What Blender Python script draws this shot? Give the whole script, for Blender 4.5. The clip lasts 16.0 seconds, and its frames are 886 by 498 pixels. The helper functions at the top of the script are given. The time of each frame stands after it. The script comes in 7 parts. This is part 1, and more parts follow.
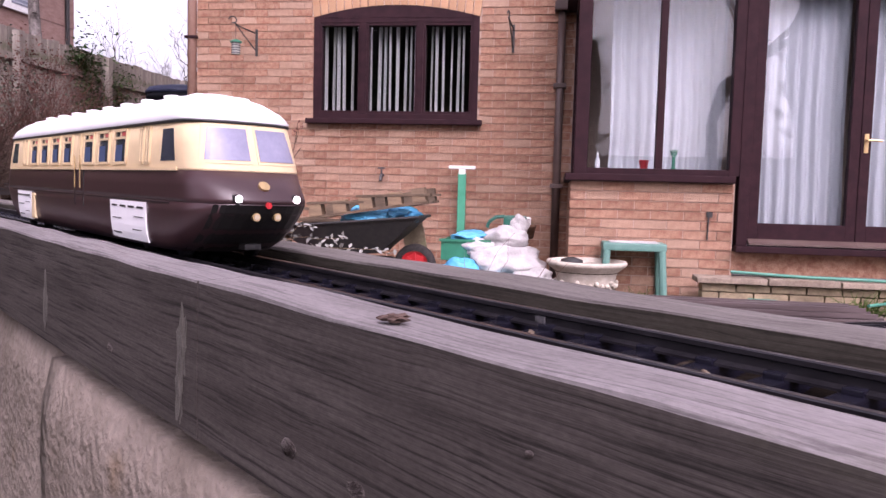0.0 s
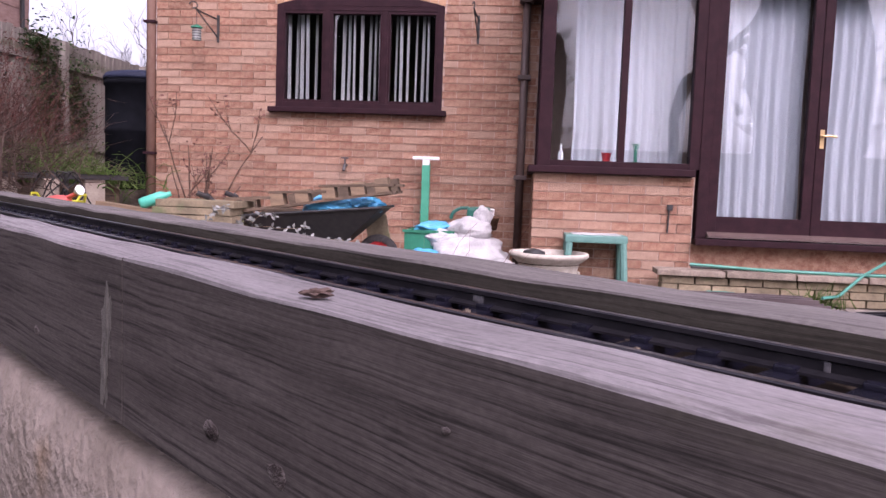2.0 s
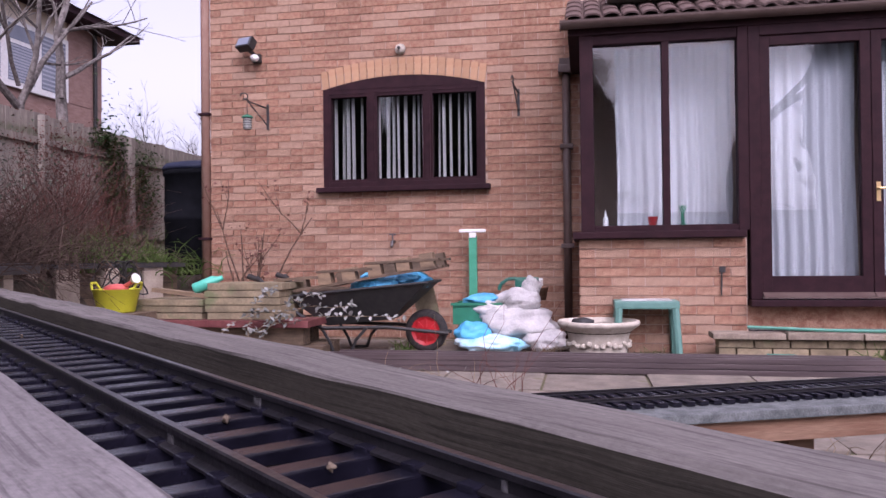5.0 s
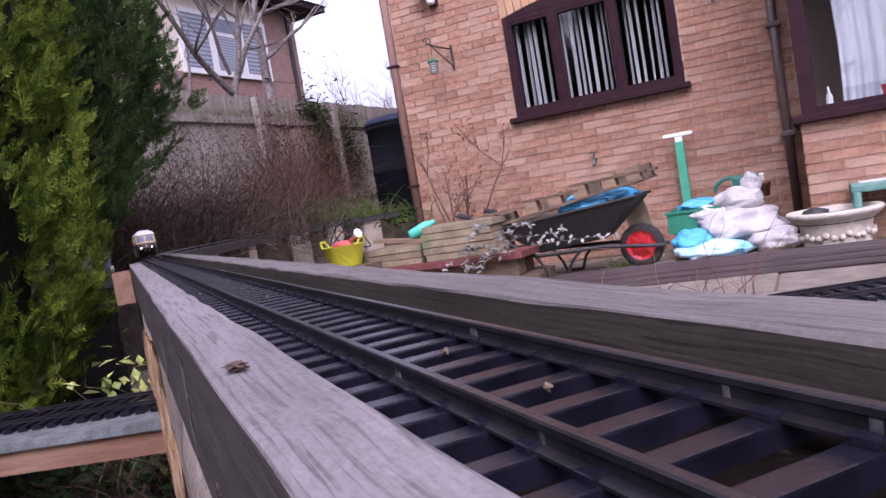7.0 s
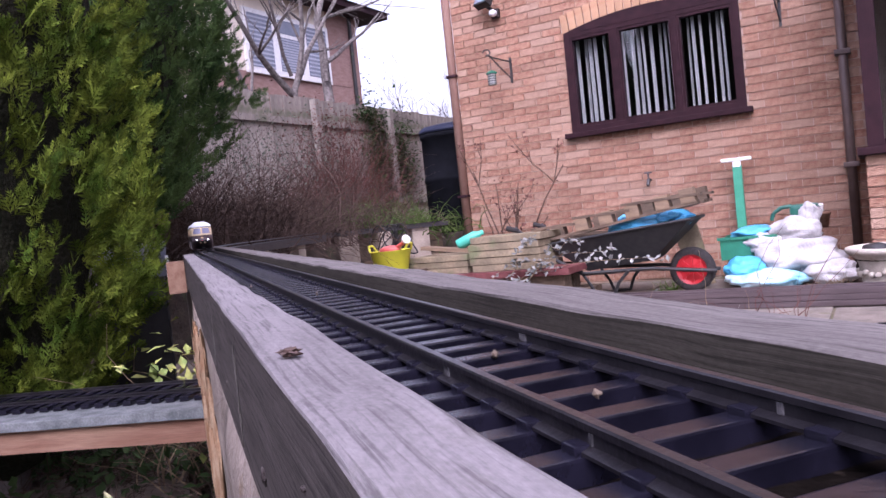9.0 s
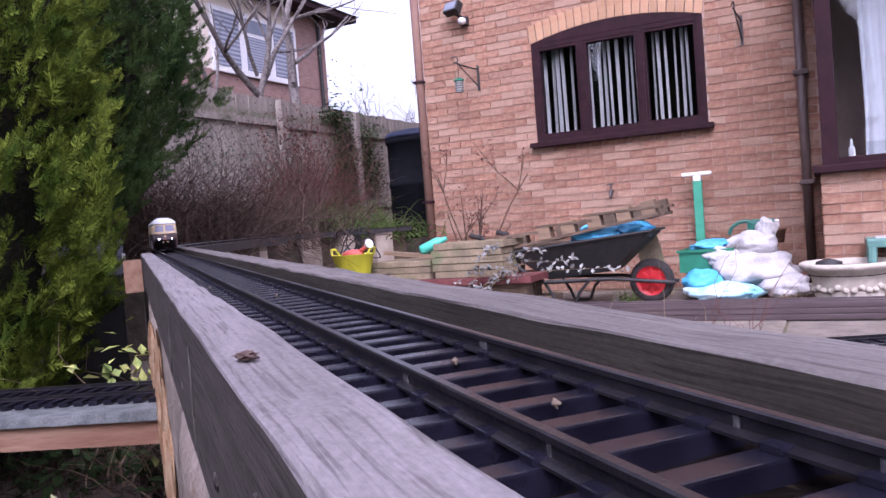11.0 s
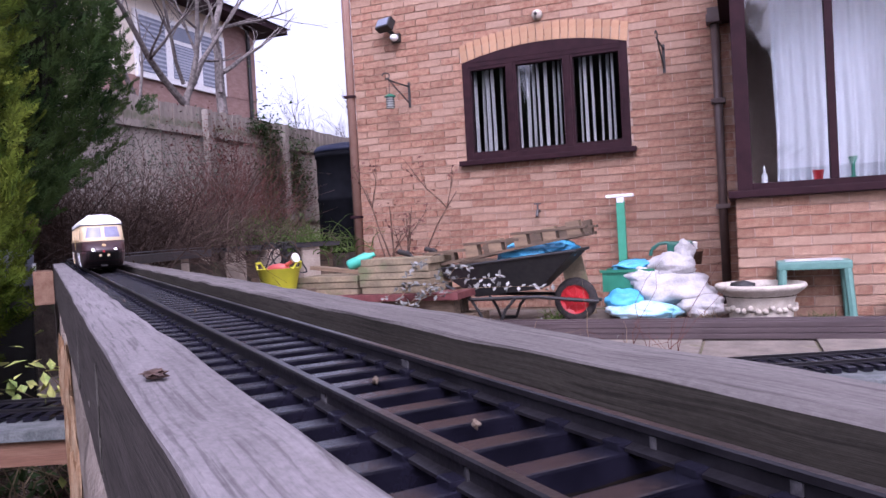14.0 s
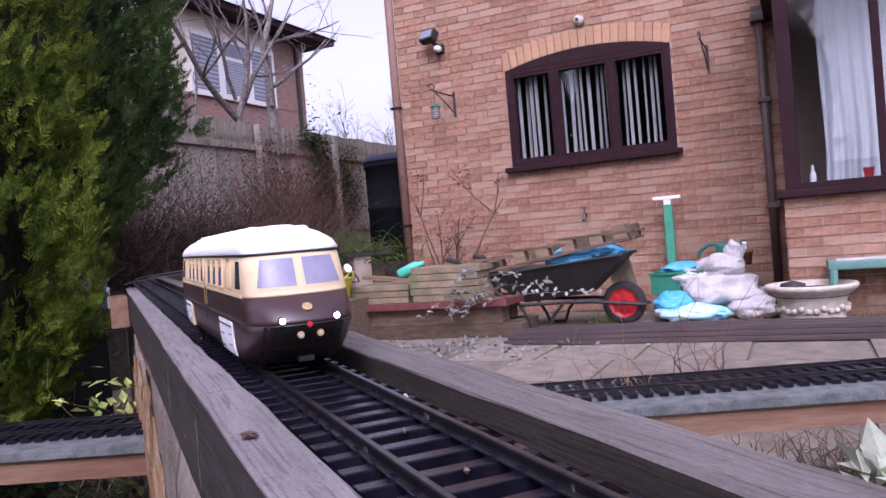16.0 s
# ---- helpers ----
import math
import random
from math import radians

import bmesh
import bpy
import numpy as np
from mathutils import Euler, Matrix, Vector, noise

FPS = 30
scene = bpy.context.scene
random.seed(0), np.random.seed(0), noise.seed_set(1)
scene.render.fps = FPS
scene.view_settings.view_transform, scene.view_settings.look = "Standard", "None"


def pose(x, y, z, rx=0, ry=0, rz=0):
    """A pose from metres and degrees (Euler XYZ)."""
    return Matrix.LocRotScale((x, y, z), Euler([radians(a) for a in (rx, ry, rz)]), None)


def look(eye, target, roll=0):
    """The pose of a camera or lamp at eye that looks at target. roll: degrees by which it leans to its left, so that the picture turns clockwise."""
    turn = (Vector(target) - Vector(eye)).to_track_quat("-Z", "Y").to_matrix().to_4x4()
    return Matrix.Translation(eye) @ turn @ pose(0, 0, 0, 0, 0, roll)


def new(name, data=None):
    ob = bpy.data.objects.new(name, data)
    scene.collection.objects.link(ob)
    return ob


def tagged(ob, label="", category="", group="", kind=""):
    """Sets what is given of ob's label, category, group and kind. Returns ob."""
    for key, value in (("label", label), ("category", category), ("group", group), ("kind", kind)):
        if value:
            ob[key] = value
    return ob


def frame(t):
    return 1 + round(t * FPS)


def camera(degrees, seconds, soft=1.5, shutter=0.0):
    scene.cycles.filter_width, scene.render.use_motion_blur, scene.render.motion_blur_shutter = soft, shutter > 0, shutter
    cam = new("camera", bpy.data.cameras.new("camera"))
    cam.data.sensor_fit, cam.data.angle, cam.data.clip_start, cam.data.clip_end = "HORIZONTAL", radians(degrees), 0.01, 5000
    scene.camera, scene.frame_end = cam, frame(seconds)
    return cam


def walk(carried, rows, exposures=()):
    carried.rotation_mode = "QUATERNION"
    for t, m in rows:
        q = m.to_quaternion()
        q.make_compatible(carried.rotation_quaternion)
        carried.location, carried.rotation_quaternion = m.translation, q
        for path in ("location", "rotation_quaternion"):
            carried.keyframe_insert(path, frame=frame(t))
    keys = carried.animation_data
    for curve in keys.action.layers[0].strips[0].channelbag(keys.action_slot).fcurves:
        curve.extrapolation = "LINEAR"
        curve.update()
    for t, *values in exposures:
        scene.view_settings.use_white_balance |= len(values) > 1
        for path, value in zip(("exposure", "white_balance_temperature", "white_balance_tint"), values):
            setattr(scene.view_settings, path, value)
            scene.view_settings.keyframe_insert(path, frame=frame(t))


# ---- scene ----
cam = camera(60.1, 16.0)
PATH = [
    (0, (2.218, 0.196, 0.552), (1.931, 2.167, 0.407), 1.5),
    (0.5, (2.218, 0.196, 0.55), (1.943, 2.173, 0.401), 1.9),
    (1, (2.223, 0.203, 0.543), (1.963, 2.18, 0.38), 2.0),
    (1.5, (2.233, 0.207, 0.544), (2.0, 2.188, 0.373), 2.2),
    (2, (2.23, 0.208, 0.545), (2.034, 2.194, 0.381), 2.1),
    (2.5, (2.237, 0.208, 0.545), (2.056, 2.197, 0.401), 2.1),
    (3, (2.26, 0.208, 0.569), (2.086, 2.203, 0.445), 2.6),
    (3.2, (2.264, 0.203, 0.579), (2.091, 2.198, 0.45), 2.6),
    (5.3, (2.355, 0.259, 0.553), (1.925, 2.212, 0.586), -1.4),
    (5.5, (2.355, 0.262, 0.553), (1.864, 2.201, 0.575), -2.1),
    (6, (2.353, 0.253, 0.552), (1.605, 2.108, 0.572), -6.5),
    (6.5, (2.359, 0.253, 0.556), (1.538, 2.077, 0.543), -11.6),
    (7, (2.356, 0.252, 0.553), (1.472, 2.042, 0.432), -9.5),
    (7.5, (2.355, 0.253, 0.551), (1.444, 2.026, 0.382), -9.2),
    (8, (2.356, 0.249, 0.552), (1.439, 2.02, 0.404), -8.3),
    (8.5, (2.354, 0.246, 0.551), (1.393, 1.997, 0.462), -7.1),
    (9, (2.354, 0.247, 0.55), (1.366, 1.984, 0.472), -6.0),
    (11.5, (2.353, 0.249, 0.55), (1.463, 2.039, 0.481), -4.2),
    (12, (2.354, 0.248, 0.55), (1.484, 2.048, 0.49), -3.9),
    (12.5, (2.352, 0.255, 0.548), (1.632, 2.12, 0.487), -3.0),
    (13, (2.353, 0.255, 0.549), (1.673, 2.135, 0.48), -2.6),
    (13.5, (2.354, 0.255, 0.55), (1.682, 2.138, 0.498), -2.9),
    (14, (2.353, 0.254, 0.55), (1.623, 2.116, 0.508), -3.2),
    (14.5, (2.354, 0.254, 0.551), (1.564, 2.091, 0.509), -3.8),
    (15, (2.354, 0.252, 0.55), (1.539, 2.078, 0.505), -4.2),
    (15.5, (2.361, 0.242, 0.552), (1.518, 2.055, 0.516), -4.2),
    (16, (2.42, 0.16, 0.597), (1.569, 1.969, 0.569), -4.8),
]
walk(cam, [(t, look(eye, target, roll)) for t, eye, target, roll in PATH], exposures=[(0, -0.82, 6250, 40), (1.5, -0.84, 6150, 40), (3, -0.93, 5950, 38), (5.5, -1.22, 5900, 39), (6.1, -1.28, 5850, 39), (7, -0.92, 5750, 38), (9, -0.66, 5650, 38), (11, -0.76, 5550, 38), (14.5, -0.95, 5550, 39), (16, -1.10, 5650, 39)])

# ---------------------------------------------------------------- light
world = bpy.data.worlds.new("overcast_sky")
scene.world = world
world.use_nodes = True
_n = world.node_tree.nodes
_sky = _n.new("ShaderNodeTexSky")
_sky.sky_type = "NISHITA"
_sky.sun_disc = False
_sky.sun_elevation, _sky.sun_rotation = radians(48), radians(158)
_sky.air_density, _sky.dust_density, _sky.ozone_density = 1.0, 6.0, 1.0
_hs = _n.new("ShaderNodeHueSaturation")
_hs.inputs["Saturation"].default_value = 0.25
_n["Background"].inputs[1].default_value = 0.66
world.node_tree.links.new(_sky.outputs[0], _hs.inputs["Color"])
world.node_tree.links.new(_hs.outputs[0], _n["Background"].inputs[0])
sun = new("sun", bpy.data.lights.new("sun", "SUN"))
sun.data.energy, sun.data.angle, sun.data.color = 0.35, radians(40), (1.0, 0.97, 0.95)
sun.matrix_world = look((0, 0, 20), (-2.4, 4.8, 13.4))


# ---------------------------------------------------------------- materials
def mat(name, a, b=None, rough=0.7, scale=20.0, fine=0.15, bump=0.2, metal=0.0, stretch=(1, 1, 1), spots=None, coat=0.0, island=0.0, obrand=0.0, emit=0.0, alt=None, stain=None, bumpdist=0.002, spec=None):
    m = bpy.data.materials.new(name)
    m.use_nodes = True
    t = m.node_tree
    p = t.nodes["Principled BSDF"]
    L = t.links.new
    b = b or tuple(v * 0.7 for v in a)
    co = t.nodes.new("ShaderNodeTexCoord")
    mp = t.nodes.new("ShaderNodeMapping")
    mp.inputs["Scale"].default_value = stretch
    L(co.outputs["Object"], mp.inputs[0])
    n1 = t.nodes.new("ShaderNodeTexNoise")
    n1.inputs["Scale"].default_value, n1.inputs["Detail"].default_value = scale, 6
    n2 = t.nodes.new("ShaderNodeTexNoise")
    n2.inputs["Scale"].default_value, n2.inputs["Detail"].default_value = scale * 7, 4
    L(mp.outputs[0], n1.inputs[0]), L(mp.outputs[0], n2.inputs[0])
    r = t.nodes.new("ShaderNodeMapRange")
    r.inputs[1].default_value, r.inputs[2].default_value = 0.35, 0.65
    L(n1.outputs[0], r.inputs[0])
    mx = t.nodes.new("ShaderNodeMix")
    mx.data_type = "RGBA"
    mx.inputs[6].default_value, mx.inputs[7].default_value = (*a, 1), (*b, 1)
    L(r.outputs[0], mx.inputs[0])
    out = mx.outputs[2]
    hs = t.nodes.new("ShaderNodeHueSaturation")
    ma = t.nodes.new("ShaderNodeMath")
    ma.operation = "MULTIPLY_ADD"
    ma.inputs[1].default_value, ma.inputs[2].default_value = fine * 2, 1 - fine
    L(n2.outputs[0], ma.inputs[0])
    val = ma.outputs[0]
    for amount, kind in ((island, "ShaderNodeNewGeometry"), (obrand, "ShaderNodeObjectInfo")):
        if amount:
            g = t.nodes.new(kind)
            mb = t.nodes.new("ShaderNodeMath")
            mb.operation = "MULTIPLY_ADD"
            mb.inputs[1].default_value, mb.inputs[2].default_value = amount * 2, 1 - amount
            L(g.outputs["Random Per Island" if kind.endswith("Geometry") else "Random"], mb.inputs[0])
            mc = t.nodes.new("ShaderNodeMath")
            mc.operation = "MULTIPLY"
            L(val, mc.inputs[0]), L(mb.outputs[0], mc.inputs[1])
            val = mc.outputs[0]
    L(val, hs.inputs["Value"]), L(out, hs.inputs["Color"])
    out = hs.outputs[0]
    if alt:
        g = t.nodes.new("ShaderNodeObjectInfo" if alt[0] == "ob" else "ShaderNodeNewGeometry")
        wn = t.nodes.new("ShaderNodeTexWhiteNoise")
        wn.noise_dimensions = "1D"
        L(g.outputs["Random" if alt[0] == "ob" else "Random Per Island"], wn.inputs["W"])
        r4 = t.nodes.new("ShaderNodeMapRange")
        r4.inputs[1].default_value, r4.inputs[2].default_value, r4.inputs[4].default_value = 0.45, 1.0, 0.6
        L(wn.outputs["Value"], r4.inputs[0])
        m4 = t.nodes.new("ShaderNodeMix")
        m4.data_type = "RGBA"
        m4.inputs[7].default_value = (*alt[1], 1)
        L(r4.outputs[0], m4.inputs[0]), L(out, m4.inputs[6])
        out = m4.outputs[2]
    if stain:
        col, sc, lo = stain
        n3 = t.nodes.new("ShaderNodeTexNoise")
        n3.inputs["Scale"].default_value, n3.inputs["Detail"].default_value = sc, 8
        L(co.outputs["Object"], n3.inputs[0])
        r3 = t.nodes.new("ShaderNodeMapRange")
        r3.inputs[1].default_value, r3.inputs[2].default_value = lo, lo + 0.12
        L(n3.outputs[0], r3.inputs[0])
        m3 = t.nodes.new("ShaderNodeMix")
        m3.data_type = "RGBA"
        m3.inputs[7].default_value = (*col, 1)
        L(r3.outputs[0], m3.inputs[0]), L(out, m3.inputs[6])
        out = m3.outputs[2]
    L(out, p.inputs["Base Color"])
    p.inputs["Roughness"].default_value, p.inputs["Metallic"].default_value = rough, metal
    p.inputs["Coat Weight"].default_value = coat
    p.inputs["Specular IOR Level"].default_value = spec if spec is not None else (0.15 if rough >= 0.84 else 0.5)
    if emit:
        L(out, p.inputs["Emission Color"])
        p.inputs["Emission Strength"].default_value = emit
    if bump:
        bp = t.nodes.new("ShaderNodeBump")
        bp.inputs["Strength"].default_value, bp.inputs["Distance"].default_value = bump, bumpdist
        L(n2.outputs[0], bp.inputs["Height"]), L(bp.outputs[0], p.inputs["Normal"])
    return m


def glass(name, tint=(0.9, 0.93, 0.95), rough=0.02):
    m = bpy.data.materials.new(name)
    m.use_nodes = True
    t = m.node_tree
    t.nodes.remove(t.nodes["Principled BSDF"])
    a = t.nodes.new("ShaderNodeBsdfTransparent")
    a.inputs[0].default_value = (*tint, 1)
    g = t.nodes.new("ShaderNodeBsdfGlossy")
    g.inputs["Roughness"].default_value = rough
    f = t.nodes.new("ShaderNodeFresnel")
    f.inputs[0].default_value = 1.6
    x = t.nodes.new("ShaderNodeMixShader")
    t.links.new(f.outputs[0], x.inputs[0])
    t.links.new(a.outputs[0], x.inputs[1]), t.links.new(g.outputs[0], x.inputs[2])
    t.links.new(x.outputs[0], t.nodes["Material Output"].inputs[0])
    return m


def plank(name, mid, crack, pale, moss, across=520.0, blotch=60.0):
    """Sawn weathered timber: fine grain lines along x, slightly wandering, with pale and mossy patches."""
    m = bpy.data.materials.new(name)
    m.use_nodes = True
    t = m.node_tree
    p = t.nodes["Principled BSDF"]
    L = t.links.new
    co = t.nodes.new("ShaderNodeTexCoord")

    def field(scale, size, detail, rough=0.5):
        mp = t.nodes.new("ShaderNodeMapping")
        mp.inputs["Scale"].default_value = scale
        n = t.nodes.new("ShaderNodeTexNoise")
        n.inputs["Scale"].default_value, n.inputs["Detail"].default_value, n.inputs["Roughness"].default_value = size, detail, rough
        L(warped, mp.inputs[0]), L(mp.outputs[0], n.inputs[0])
        return n.outputs[0]

    def ramp(v, lo, hi):
        r = t.nodes.new("ShaderNodeMapRange")
        r.interpolation_type = "SMOOTHSTEP"
        r.inputs[1].default_value, r.inputs[2].default_value = lo, hi
        L(v, r.inputs[0])
        return r.outputs[0]

    def blend(fac, a, b):
        x = t.nodes.new("ShaderNodeMix")
        x.data_type = "RGBA"
        L(fac, x.inputs[0])
        for slot, c in ((6, a), (7, b)):
            if isinstance(c, tuple):
                x.inputs[slot].default_value = (*c, 1)
            else:
                L(c, x.inputs[slot])
        return x.outputs[2]
    warped = co.outputs["Object"]
    wander = field((9, 14, 14), 1.0, 2)
    add = t.nodes.new("ShaderNodeVectorMath")
    add.operation = "MULTIPLY_ADD"
    add.inputs[1].default_value = (0, 0.006, 0.006)
    L(wander, add.inputs[0]), L(co.outputs["Object"], add.inputs[2])
    warped = add.outputs[0]
    grain = field((12, across, across), 1.0, 4, 0.6)
    band = field((4, 60, 60), 1.0, 6, 0.6)
    cloud = field((10, 26, 26), 1.0, 7, 0.65)
    speck = field((blotch * 4, blotch * 9, blotch * 9), 1.0, 4, 0.65)
    col = blend(ramp(band, 0.30, 0.72), mid, pale)
    col = blend(ramp(cloud, 0.36, 0.86), col, blend(ramp(band, 0.2, 0.6), crack, mid))
    col = blend(ramp(grain, 0.52, 0.30), col, crack)
    col = blend(ramp(field((6, 9, 9), 1.0, 6, 0.65), 0.60, 0.78), col, moss)
    hs = t.nodes.new("ShaderNodeHueSaturation")
    ma = t.nodes.new("ShaderNodeMath")
    ma.operation = "MULTIPLY_ADD"
    ma.inputs[1].default_value, ma.inputs[2].default_value = 0.9, 0.55
    L(speck, ma.inputs[0]), L(ma.outputs[0], hs.inputs["Value"]), L(col, hs.inputs["Color"])
    L(hs.outputs[0], p.inputs["Base Color"])
    p.inputs["Roughness"].default_value, p.inputs["Specular IOR Level"].default_value = 0.88, 0.15
    bp = t.nodes.new("ShaderNodeBump")
    bp.inputs["Strength"].default_value, bp.inputs["Distance"].default_value = 0.7, 0.0006
    L(grain, bp.inputs["Height"]), L(bp.outputs[0], p.inputs["Normal"])
    return m


